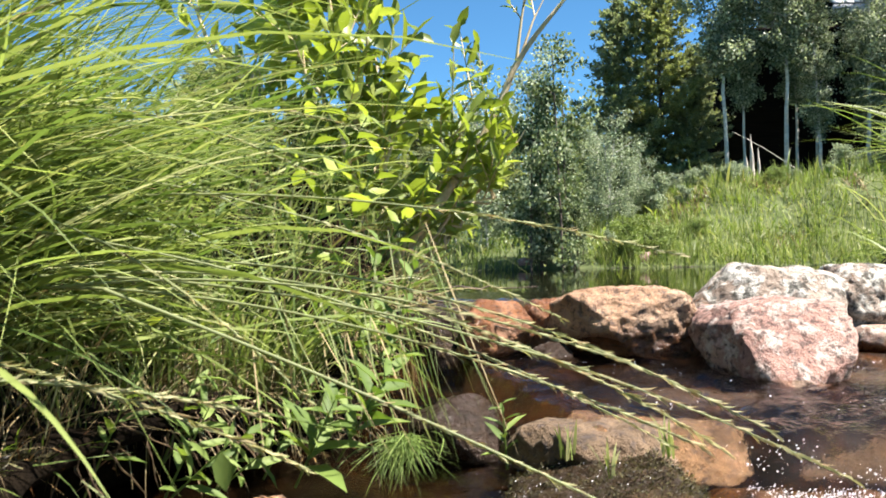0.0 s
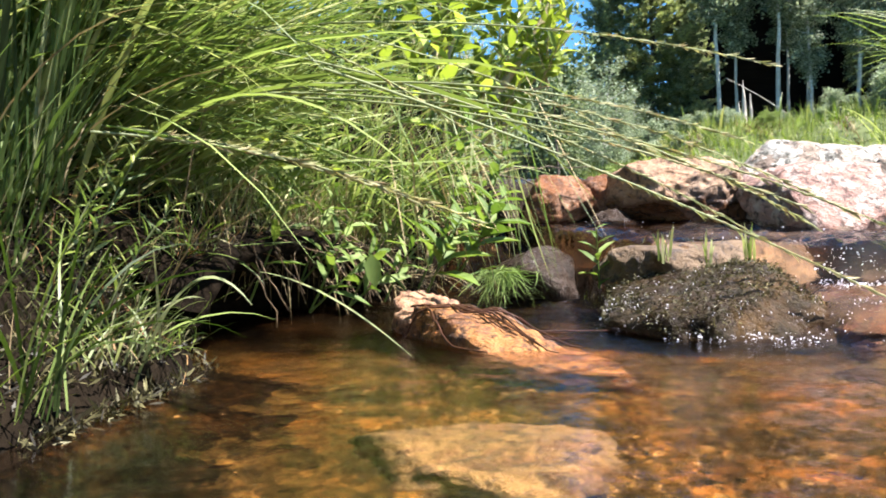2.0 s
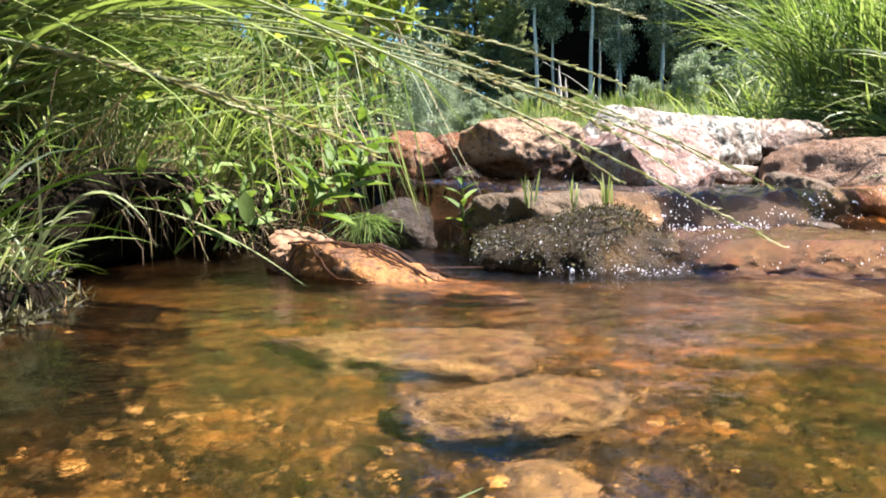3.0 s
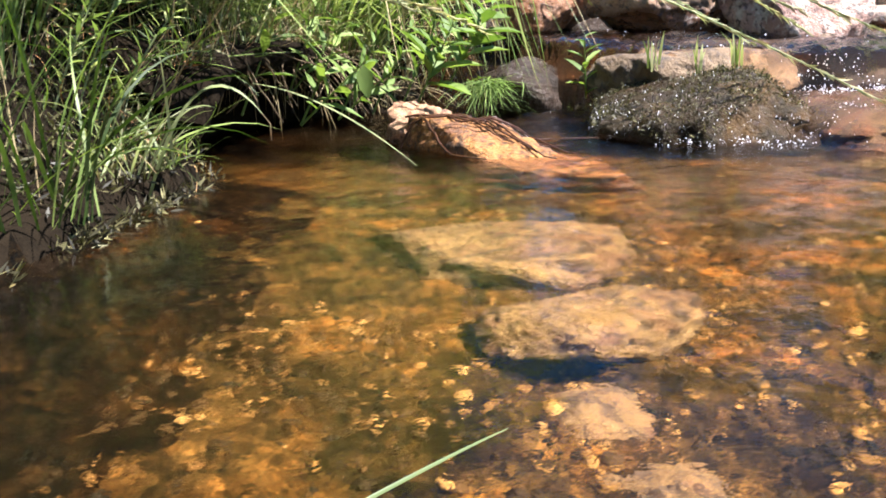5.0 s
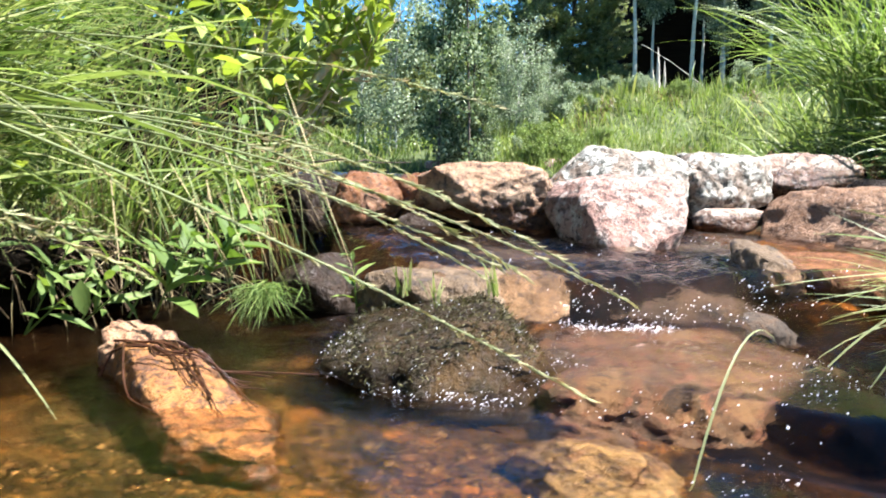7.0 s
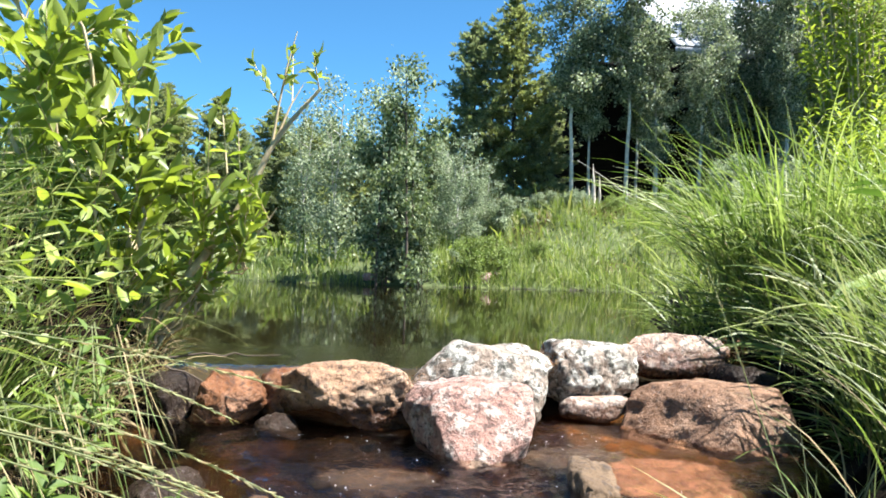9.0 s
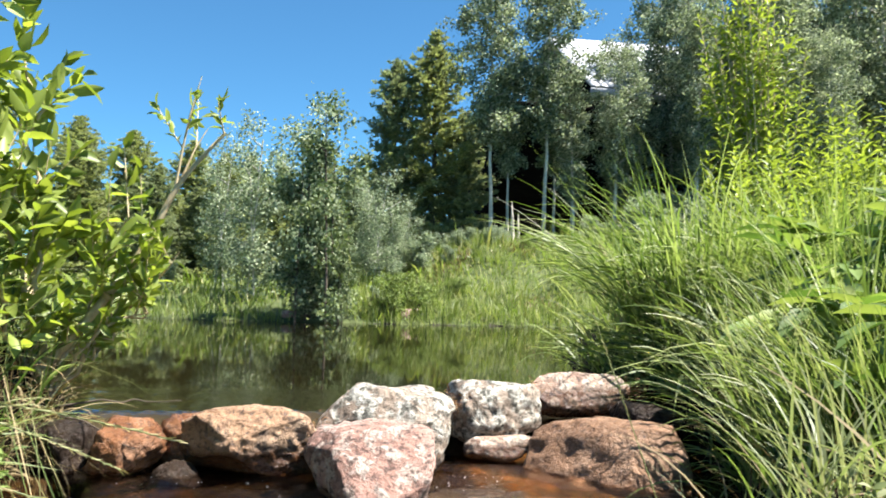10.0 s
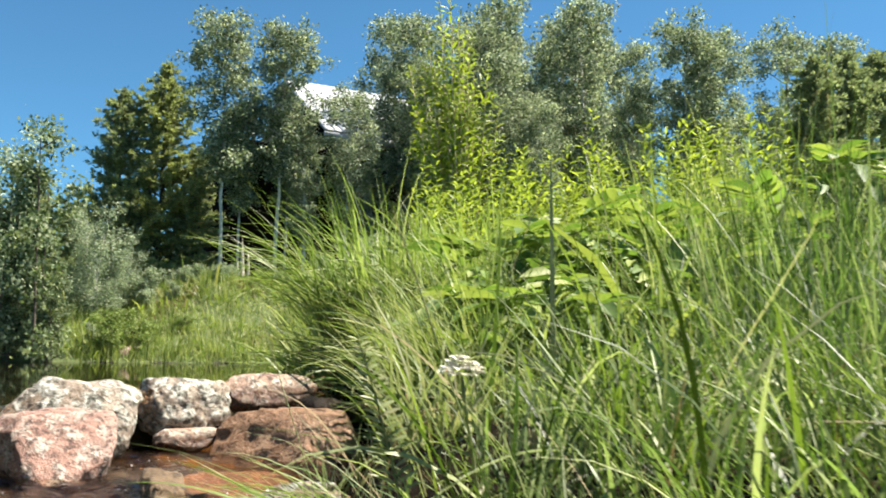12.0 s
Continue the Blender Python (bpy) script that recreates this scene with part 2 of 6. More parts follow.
M_PALE = rock_material("lichened_granite", [(0.1, 0.065, 0.045), (0.26, 0.2, 0.15), (0.42, 0.36, 0.3)], [(0.16, 0.155, 0.12), (0.54, 0.52, 0.46)], 0.47, speck=(0.025, 0.024, 0.018), speck_at=0.4, grain=62)
M_TAN_WET = rock_material("orange_granite_wet_foot", [(0.2, 0.1, 0.05), (0.33, 0.2, 0.115), (0.42, 0.3, 0.2)], [(0.1, 0.05, 0.026), (0.27, 0.16, 0.095)], 0.55, wet_below=0.0, speck_at=0.38)
M_PALE_WET = rock_material("pale_granite_wet_foot", [(0.16, 0.085, 0.06), (0.33, 0.22, 0.16), (0.46, 0.38, 0.31)], [(0.2, 0.16, 0.12), (0.54, 0.49, 0.42)], 0.5, wet_below=0.02, speck_at=0.39, grain=70)
M_LEDGE = rock_material("brown_sunken_ledge", [(0.03, 0.016, 0.007), (0.09, 0.047, 0.017), (0.2, 0.125, 0.05)], [(0.016, 0.009, 0.004), (0.13, 0.048, 0.018)], 0.48, speck=(0.022, 0.013, 0.005), grain=60, speck_at=0.4)
M_RIM = rock_material("tan_wet_granite", [(0.06, 0.036, 0.017), (0.13, 0.082, 0.042), (0.22, 0.15, 0.09)], [(0.03, 0.019, 0.009), (0.09, 0.055, 0.026)], 0.52)
M_RED = rock_material("red_wet_granite", [(0.09, 0.032, 0.013), (0.19, 0.085, 0.04), (0.32, 0.19, 0.12)], [(0.04, 0.016, 0.008), (0.13, 0.06, 0.03)], 0.53, wet=True)
M_SNOUT = rock_material("rusty_granite", [(0.14, 0.05, 0.012), (0.28, 0.117, 0.026), (0.38, 0.2, 0.062)], [(0.03, 0.011, 0.005), (0.16, 0.06, 0.02)], 0.5, speck=(0.02, 0.008, 0.004), wet_below=0.012, speck_at=0.39, grain=60)
M_HEAD = rock_material("cream_granite", [(0.17, 0.07, 0.035), (0.34, 0.19, 0.1), (0.44, 0.3, 0.19)], [(0.08, 0.022, 0.012), (0.3, 0.15, 0.08)], 0.5, speck=(0.03, 0.012, 0.008), speck_at=0.39, grain=60, wet_below=0.0)
M_RUSTY = rock_material("rust_red_wet_granite", [(0.1, 0.04, 0.018), (0.19, 0.085, 0.04), (0.28, 0.15, 0.085)], [(0.06, 0.026, 0.012), (0.15, 0.07, 0.032)], 0.54, speck=(0.03, 0.014, 0.008))
M_BROWN = rock_material("wet_brown_granite", [(0.15, 0.082, 0.048), (0.25, 0.148, 0.092), (0.33, 0.22, 0.15)], [(0.085, 0.042, 0.023), (0.2, 0.11, 0.065)], 0.55, wet=True)
M_MOSSY = rock_material("mossy_wet_stone", [(0.014, 0.009, 0.005), (0.038, 0.024, 0.011), (0.1, 0.06, 0.027)], [(0.012, 0.009, 0.004), (0.035, 0.024, 0.01)], 0.5, wet=True, grain=140)
M_DARK = rock_material("dark_wet_stone", [(0.014, 0.01, 0.007), (0.032, 0.022, 0.016), (0.06, 0.042, 0.03)], [(0.008, 0.006, 0.004), (0.024, 0.017, 0.012)], 0.52, wet=True)
M_SUNK = rock_material("algae_stained_stone", [(0.1, 0.056, 0.017), (0.2, 0.122, 0.038), (0.31, 0.205, 0.078)], [(0.045, 0.022, 0.009), (0.17, 0.085, 0.03)], 0.5, speck=(0.04, 0.022, 0.01), speck_at=0.4, grain=70)
M_RUST = rock_material("rusty_sunken_stone", [(0.02, 0.012, 0.006), (0.045, 0.025, 0.011), (0.1, 0.052, 0.022)], [(0.012, 0.008, 0.004), (0.035, 0.02, 0.009)], 0.5, speck=(0.02, 0.012, 0.006))
M_PEBBLE = gravel_material("stream_gravel")
W_STREAM = water_material("stream_water", (0.74, 0.64, 0.54), 110, 22, 0.0011, rough=0.03, turbid=0.0, skin=1.25, lively=6.0)
W_POND = water_material("pond_water", (0.3, 0.27, 0.15), 20, 2.0, 0.0006, (1, 0.5, 1), 0.0, 0.0)
G_FRESH = leaf_material("fresh_grass", [(0.06, 0.094, 0.026), (0.122, 0.172, 0.05), (0.185, 0.235, 0.07), (0.28, 0.33, 0.115), (0.42, 0.42, 0.22)], (1.08, 1.18, 0.72))
G_RIGHT = leaf_material("green_grass", [(0.025, 0.045, 0.012), (0.065, 0.108, 0.03), (0.125, 0.185, 0.056), (0.22, 0.28, 0.11), (0.42, 0.43, 0.25)], (1.0, 1.18, 0.68))
# deep green for dark blades, and for grass whose shade is put into the colour
G_DARK_SHADED = leaf_material("dark_and_shaded_grass", [(0.022, 0.038, 0.009), (0.05, 0.082, 0.02), (0.11, 0.16, 0.04), (0.24, 0.3, 0.09)], (1.1, 1.25, 0.5))
G_BRIGHT = leaf_material("bright_grass", [(0.085, 0.135, 0.035), (0.16, 0.22, 0.06), (0.25, 0.31, 0.105), (0.4, 0.43, 0.21)], (1.05, 1.18, 0.66))
G_PALE = leaf_material("pale_grass", [(0.16, 0.2, 0.08), (0.22, 0.265, 0.12), (0.3, 0.33, 0.18), (0.37, 0.36, 0.23)], (1.1, 1.15, 0.75))
G_DRY = leaf_material("dry_straw", [(0.14, 0.1, 0.05), (0.24, 0.18, 0.1), (0.36, 0.29, 0.17), (0.07, 0.045, 0.022)], (1, 0.95, 0.7), 0.7, 0.2)
G_LEAF = leaf_material("willow_leaf", [(0.15, 0.2, 0.045), (0.24, 0.305, 0.07), (0.34, 0.4, 0.115)], (1.25, 1.3, 0.5), 0.4, 0.45)
G_HERB = leaf_material("herb_leaf", [(0.075, 0.125, 0.03), (0.125, 0.19, 0.045), (0.21, 0.28, 0.08)], (1.15, 1.25, 0.55), 0.6, 0.36)
G_ASPEN = leaf_material("aspen_leaf", [(0.085, 0.115, 0.075), (0.15, 0.185, 0.13), (0.26, 0.3, 0.23), (0.58, 0.61, 0.54)], (1.05, 1.12, 0.75), 0.7, 0.45)
G_YOUNG = leaf_material("young_aspen_leaf", [(0.12, 0.155, 0.1), (0.21, 0.255, 0.175), (0.33, 0.38, 0.275), (0.58, 0.62, 0.51)], (1.0, 1.1, 0.85), 0.7, 0.42)
G_ALDER = leaf_material("alder_leaf", [(0.05, 0.076, 0.038), (0.105, 0.145, 0.075), (0.19, 0.24, 0.135), (0.42, 0.46, 0.33)], (1.1, 1.2, 0.6), 0.75, 0.3)
G_PINE = leaf_material("pine_needles", [(0.16, 0.185, 0.1), (0.27, 0.295, 0.155), (0.42, 0.44, 0.25)], (1.0, 1.08, 0.6), 0.8, 0.5)
G_SPRUCE = leaf_material("blue_green_needles", [(0.135, 0.165, 0.105), (0.23, 0.265, 0.165), (0.37, 0.4, 0.26)], (1.0, 1.08, 0.7), 0.8, 0.5)
G_FAR = leaf_material("meadow_grass", [(0.11, 0.17, 0.035), (0.18, 0.25, 0.055), (0.26, 0.31, 0.1), (0.38, 0.36, 0.19)], (1.2, 1.3, 0.6))
G_MOSS = leaf_material("stream_moss", [(0.012, 0.01, 0.005), (0.03, 0.026, 0.012), (0.062, 0.056, 0.024), (0.2, 0.18, 0.09)], (1, 1.1, 0.5), 0.55, 0.15)
# white for real froth and for the beads that imitate sun glints
M_FOAM_GLINT = plain_material("white_foam_and_glints", (0.78, 0.76, 0.85), (0.94, 0.93, 0.97), 20, 0.15)
G_SHRUB = leaf_material("light_shrub_leaf", [(0.13, 0.18, 0.06), (0.2, 0.26, 0.085), (0.28, 0.33, 0.13)], (1.1, 1.2, 0.6), 0.6, 0.4)
G_PETAL = leaf_material("petal", [(0.7, 0.66, 0.62), (0.8, 0.78, 0.76)], (1, 1, 1), 0.6, 0.2)
M_ASPENBARK = plain_material("aspen_bark", (0.28, 0.26, 0.22), (0.62, 0.6, 0.54), 4, 0.8, stretch=(1, 1, 4))
M_BARK = plain_material("dark_bark", (0.035, 0.025, 0.018), (0.12, 0.09, 0.065), 12, 0.9, stretch=(1, 1, 0.3))
M_TWIG = plain_material("willow_bark", (0.3, 0.22, 0.11), (0.62, 0.52, 0.32), 40, 0.6, stretch=(1, 1, 0.5))
M_SNAG = plain_material("grey_dead_wood", (0.3, 0.25, 0.2), (0.62, 0.56, 0.48), 10, 0.85, stretch=(3, 3, 0.3))
M_LOG = plain_material("near_black_boards", (0.006, 0.005, 0.005), (0.018, 0.013, 0.011), 6, 0.9, stretch=(0.3, 3, 3), shine=0.05)
M_ROOF = plain_material("white_sheet_metal", (0.34, 0.35, 0.37), (0.46, 0.47, 0.5), 3, 0.5)
M_CATKIN = plain_material("brown_bud", (0.05, 0.03, 0.015), (0.14, 0.09, 0.04), 60, 0.8)


# ---- mesh helpers ----
def mesh_np(name, verts, faces, mats, smooth=True, face_mat=None):
    me = bpy.data.meshes.new(name)
    verts = np.asarray(verts, np.float32)
    faces = np.asarray(faces, np.int32)
    me.vertices.add(len(verts))
    me.vertices.foreach_set("co", verts.ravel())
    k = faces.shape[1]
    me.loops.add(faces.size)
    me.loops.foreach_set("vertex_index", faces.ravel())
    me.polygons.add(len(faces))
    me.polygons.foreach_set("loop_start", np.arange(0, faces.size, k, dtype=np.int32))
    me.polygons.foreach_set("loop_total", np.full(len(faces), k, np.int32))
    if smooth:
        me.polygons.foreach_set("use_smooth", np.ones(len(faces), bool))
    for mt in (mats if isinstance(mats, (list, tuple)) else [mats]):
        me.materials.append(mt)
    if face_mat is not None:
        me.polygons.foreach_set("material_index", np.asarray(face_mat, np.int32))
    me.update(calc_edges=True)
    me.validate()
    return me


def thing(name, at=(0, 0, 0), **tags):
    ob = new(name)
    ob.location = at
    ob.empty_display_size = 0.05
    return tagged(ob, **tags)


def part(name, geo, mat, parent, label="", kind="", smooth=True):
    """One mesh object under a thing or a part; geo is (verts, faces) in the parent's space or a mesh."""
    me = geo if isinstance(geo, bpy.types.Mesh) else mesh_np(name, geo[0], geo[1], mat, smooth)
    ob = new(name, me)
    ob.parent = parent
    return tagged(ob, label=label, kind=kind)


def solo(name, geo, mat, label, category, kind="", group="", smooth=True, at=None):
    me = geo if isinstance(geo, bpy.types.Mesh) else mesh_np(name, geo[0], geo[1], mat, smooth)
    ob = new(name, me)
    if at is not None:
        ob.location = at
    return tagged(ob, label=label, category=category, kind=kind, group=group)


def tube(points, radii, sides=7):
    """A tapered round stem along points."""
    p = np.asarray(points, float)
    r = np.asarray(radii, float)
    t = np.gradient(p, axis=0)
    t /= np.linalg.norm(t, axis=1)[:, None] + 1e-9
    ref = np.array([0.31, 0.2, 0.93]) if abs(t[0, 2]) < 0.9 else np.array([1.0, 0.1, 0.0])
    u = np.cross(t, ref)
    u /= np.linalg.norm(u, axis=1)[:, None] + 1e-9
    w = np.cross(t, u)
    a = np.linspace(0, 2 * np.pi, sides, endpoint=False)
    v = p[:, None] + r[:, None, None] * (np.cos(a)[None, :, None] * u[:, None] + np.sin(a)[None, :, None] * w[:, None])
    n = len(p)
    f = [(i * sides + j, i * sides + (j + 1) % sides, (i + 1) * sides + (j + 1) % sides, (i + 1) * sides + j) for i in range(n - 1) for j in range(sides)]
    return v.reshape(-1, 3), np.array(f)


def arc(p0, p1, sag=0.0, n=8, wob=0.0, seed=0):
    """Points from p0 to p1, raised by sag in the middle."""
    s = np.linspace(0, 1, n)[:, None]
    p = np.asarray(p0, float) * (1 - s) + np.asarray(p1, float) * s
    p[:, 2] += sag * 4 * (s * (1 - s))[:, 0]
    if wob:
        g = np.random.default_rng(seed)
        p[1:-1] += g.normal(0, wob, (n - 2, 3))
    return p


def blades(root, length, width, az, tilt, bend, segs=6, curl=0.0, fold=0.0):
    """Grass blades: strips that rise from root, lean towards az by tilt and bend over towards their tips (radians)."""
    root = np.asarray(root, float)
    N = len(root)
    one = np.ones(N)
    length, width, az, tilt, bend, curl = [one * q for q in (length, width, az, tilt, bend, curl)]
    s = np.linspace(0, 1, segs + 1)
    sm = (s[1:] + s[:-1]) / 2
    th = tilt[:, None] + bend[:, None] * sm[None] ** 1.4
    a = az[:, None] + curl[:, None] * sm[None]
    d = (length / segs)[:, None]
    step = np.stack([np.sin(th) * np.cos(a) * d, np.sin(th) * np.sin(a) * d, np.cos(th) * d], -1)
    p = np.concatenate([np.zeros((N, 1, 3)), np.cumsum(step, 1)], 1) + root[:, None]
    ph = rng.uniform(-0.9, 0.9, N)
    side = np.stack([-np.sin(az) * np.cos(ph), np.cos(az) * np.cos(ph), np.sin(ph)], -1)
    prof = np.minimum(1, 0.55 + 1.6 * s) * (1 - s ** 2.2) + 0.03
    off = side[:, None] * (width[:, None] * prof[None] / 2)[:, :, None]
    v = np.stack([p - off, p + off], 2).reshape(-1, 3)
    base = (np.arange(N) * (segs + 1) * 2)[:, None] + (np.arange(segs) * 2)[None]
    f = np.stack([base, base + 1, base + 3, base + 2], -1).reshape(-1, 4)
    return v, f


def leaves(pos, way, up, length, width, fold=0.25, droop=0.2):
    """Pointed leaves with a folded midrib; pos is the leaf's foot, way its direction."""
    pos, way, up = [np.asarray(q, float) for q in (pos, way, up)]
    N = len(pos)
    way = way / (np.linalg.norm(way, axis=1)[:, None] + 1e-9)
    side = np.cross(way, up)
    side /= np.linalg.norm(side, axis=1)[:, None] + 1e-9
    nrm = np.cross(side, way)
    L = (np.ones(N) * length)[:, None]
    W = (np.ones(N) * width)[:, None]
    def at(s, w, h):
        return pos + way * L * s + side * W * w + nrm * (W * h - L * droop * s * s)
    v = np.stack([at(0, 0, 0), at(0.3, -0.42, fold), at(0.3, 0, 0), at(0.3, 0.42, fold), at(0.68, -0.36, fold), at(0.68, 0, 0), at(0.68, 0.36, fold), at(1, 0, 0)], 1).reshape(-1, 3)
    q = np.array([(0, 2, 1, 1), (0, 3, 2, 2), (1, 2, 5, 4), (2, 3, 6, 5), (4, 5, 7, 7), (5, 6, 7, 7)])
    b = (np.arange(N) * 8)[:, None]
    tri = np.array([(0, 2, 1), (0, 3, 2), (1, 2, 5), (1, 5, 4), (2, 3, 6), (2, 6, 5), (4, 5, 7), (5, 6, 7)])
    return v, (b[:, :, None] + tri[None]).reshape(-1, 3)


def rhombs(pos, way, up, length, width):
    """Small far leaves: one bent four-cornered face each."""
    pos, way, up = [np.asarray(q, float) for q in (pos, way, up)]
    way = way / (np.linalg.norm(way, axis=1)[:, None] + 1e-9)
    side = np.cross(way, up)
    side /= np.linalg.norm(side, axis=1)[:, None] + 1e-9
    L = (np.ones(len(pos)) * length)[:, None]
    W = (np.ones(len(pos)) * width)[:, None]
    v = np.stack([pos, pos + way * L * 0.45 - side * W / 2, pos + way * L, pos + way * L * 0.45 + side * W / 2], 1).reshape(-1, 3)
    return v, np.arange(len(v)).reshape(-1, 4)


def unit(n):
    v = rng.normal(size=(n, 3))
    return v / np.linalg.norm(v, axis=1)[:, None]


def smooth(e0, e1, x):
    t = np.clip((x - e0) / (e1 - e0), 0, 1)
    return t * t * (3 - 2 * t)


def lumps(x, y, seed, scale):
    """Cheap smooth unevenness from crossing waves, about -1 to 1."""
    g = np.random.default_rng(seed)
    out = 0 * x
    for k in range(7):
        a, f, p = g.uniform(0, 2 * np.pi), scale * g.uniform(0.6, 2.2), g.uniform(0, 6.28)
        out = out + np.sin((x * np.cos(a) + y * np.sin(a)) * f + p)
    return out / 4


# ---- the lie of the land ----
LY = [-6, -1.2, -0.5, 0, 0.38, 0.6, 0.85, 1.1, 1.3, 1.45, 1.6, 1.75, 2, 4, 8, 11.5, 14]
LX = [-1.0, -0.7, -0.5, -0.3, -0.25, -0.23, -0.24, -0.2, -0.13, -0.04, 0.02, 0.05, -0.05, -0.9, -2.6, -4.2, -5]
RY = [-6, -0.5, 0, 0.3, 0.6, 0.9, 1.2, 1.5, 1.9, 2.2, 3, 4, 8, 11.5, 14]
RX = [1.2, 0.9, 0.8, 0.76, 0.82, 0.96, 1.2, 1.38, 1.5, 1.52, 1.58, 1.8, 4.0, 7.0, 8]


def undercut(y):
    return 0.11 * smooth(0.6, 0.72, y) * (1 - smooth(1.2, 1.35, y))


def inside(x, y, cut=1.0):
    """Metres from the nearest bank; minus on land. The left bank is hollowed out under its turf."""
    xl, xr = np.interp(y, LY, LX) - cut * undercut(y), np.interp(y, RY, RX)
    wob = 0.02 * lumps(x, y, 3, 9) * (y < 2.5) + 0.25 * lumps(x, y, 4, 0.9) * (y > 6)
    far = 11.6 + 0.6 * np.clip(-0.4 - x, 0, 4) + 0.25 * lumps(x, y, 5, 1.1)
    return np.minimum(np.minimum(x - xl, xr - x) + wob, np.minimum(far - y, y + 1.15 + 0.12 * lumps(x, y, 6, 4) - 0.5 * np.clip((x - 0.1) ** 2, 0, 1)))


def crest(x):
    return np.interp(x, [-1, 0.12, 0.22, 0.3, 0.44, 0.5, 0.7, 0.8, 1.0, 1.3], [1.45, 1.42, 1.2, 1.0, 0.98, 0.98, 1.02, 1.08, 1.15, 1.2])


def dam(x):
    return np.interp(x, [-1, 0.02, 0.3, 0.55, 0.85, 1.35, 2], [1.6, 1.6, 1.66, 1.68, 1.86, 2.08, 2.15])


def level(x, y):
    """The height of the water."""
    mid = 0.083 + 0.08 * np.clip(y - 1.0, 0, 0.7) * np.clip(1.25 - x, 0.2, 1)
    a = smooth(-0.03, 0.03, y - crest(x))
    shelf = 0.036 * smooth(0.37, 0.43, x) * smooth(0.6, 0.69, y + 0.9 * np.clip(x - 0.45, -0.1, 0.16)) * (1 - smooth(0.66, 0.78, x))
    low = np.where(y < 1.1, shelf, 0)
    b = smooth(-0.07, 0.03, y - dam(x))
    return (low * (1 - a) + mid * a) * (1 - b) + 0.215 * b


def land(x, y, cut=1.0):
    """The height of the ground, under water too."""
    d = inside(x, y, cut)
    w = level(x, y)
    pond = smooth(1.9, 2.6, y)
    depth = np.minimum(0.09 - 0.03 * smooth(0.95, 1.1, y), 0.015 + 0.6 * np.clip(d, 0, None)) * (1 - pond) + pond * np.minimum(0.5, 0.03 + 0.4 * np.clip(d, 0, None))
    right_deep = 0.055 * smooth(0.56, 0.68, x) * (1 - smooth(0.85, 0.95, y)) * smooth(0.02, 0.12, d)
    left_deep = 0.06 * (1 - smooth(-0.1, 0.02, x - 0.1 * y)) * smooth(0.85, 0.95, y) * (1 - smooth(1.35, 1.45, y)) * smooth(0, 0.08, d)
    bed = w - depth - right_deep - left_deep + 0.008 * lumps(x, y, 8, 28) * (1 - pond)
    o = np.clip(-d, 0, None)
    left = (x < 0.4) * 1.0
    near_bank = 0.11 * smooth(0, 0.15, o) + (0.10 + 0.05 * left) * smooth(0.02, 0.35, o) + 0.12 * smooth(0.3, 2.0, o) + 0.03 * lumps(x, y, 9, 6) * smooth(0.05, 0.4, o) + 0.05 * np.clip(o - 1, 0, 30)
    rise = np.interp(x, [-6, 0.5, 2.2, 3.5, 8, 30], [0.35, 0.4, 0.75, 1.15, 1.6, 2.0])
    far_bank = 0.06 * smooth(0, 0.2, o) + rise * smooth(0, 2.6, o) + 0.12 * lumps(x, y, 10, 1.4) * smooth(0.2, 1.5, o) + 0.03 * np.clip(o - 2.5, 0, 400)
    k = smooth(7.5, 10.5, y)
    bank = near_bank * (1 - k) + far_bank * k
    base = np.where(y > 1.75, 0.215, np.maximum(w, 0.02))
    return np.where(d > 0, bed, base + bank)


def turf(x, y):
    """The height on which plants root: the ground, or the turf over the hollow bank."""
    z = land(x, y, 0.0)
    ledge = (x < 0.3) & (undercut(y) > 0.03) & (inside(x, y, 0.0) < 0.02)
    return np.where(ledge, np.maximum(z, 0.105 + 0.012 * lumps(x, y, 12, 25)), z)


def graded(lo, hi, step, reach, mid_step, far):
    fine = np.arange(lo, hi + 1e-6, step)
    up = np.arange(hi + mid_step, reach[1], mid_step)
    dn = np.arange(lo - mid_step, reach[0], -mid_step)[::-1]
    g = np.geomspace(1, far, 14)
    return np.concatenate([(reach[0] - g)[::-1], dn, fine, up, reach[1] + g])


def sheet(xs, ys, fn):
    X, Y = np.meshgrid(xs, ys)
    v = np.stack([X, Y, fn(X, Y)], -1).reshape(-1, 3)
    nx, ny = len(xs), len(ys)
    i = np.arange(nx - 1)[None] + np.arange(ny - 1)[:, None] * nx
    f = np.stack([i, i + 1, i + 1 + nx, i + nx], -1).reshape(-1, 4)
    return v, f


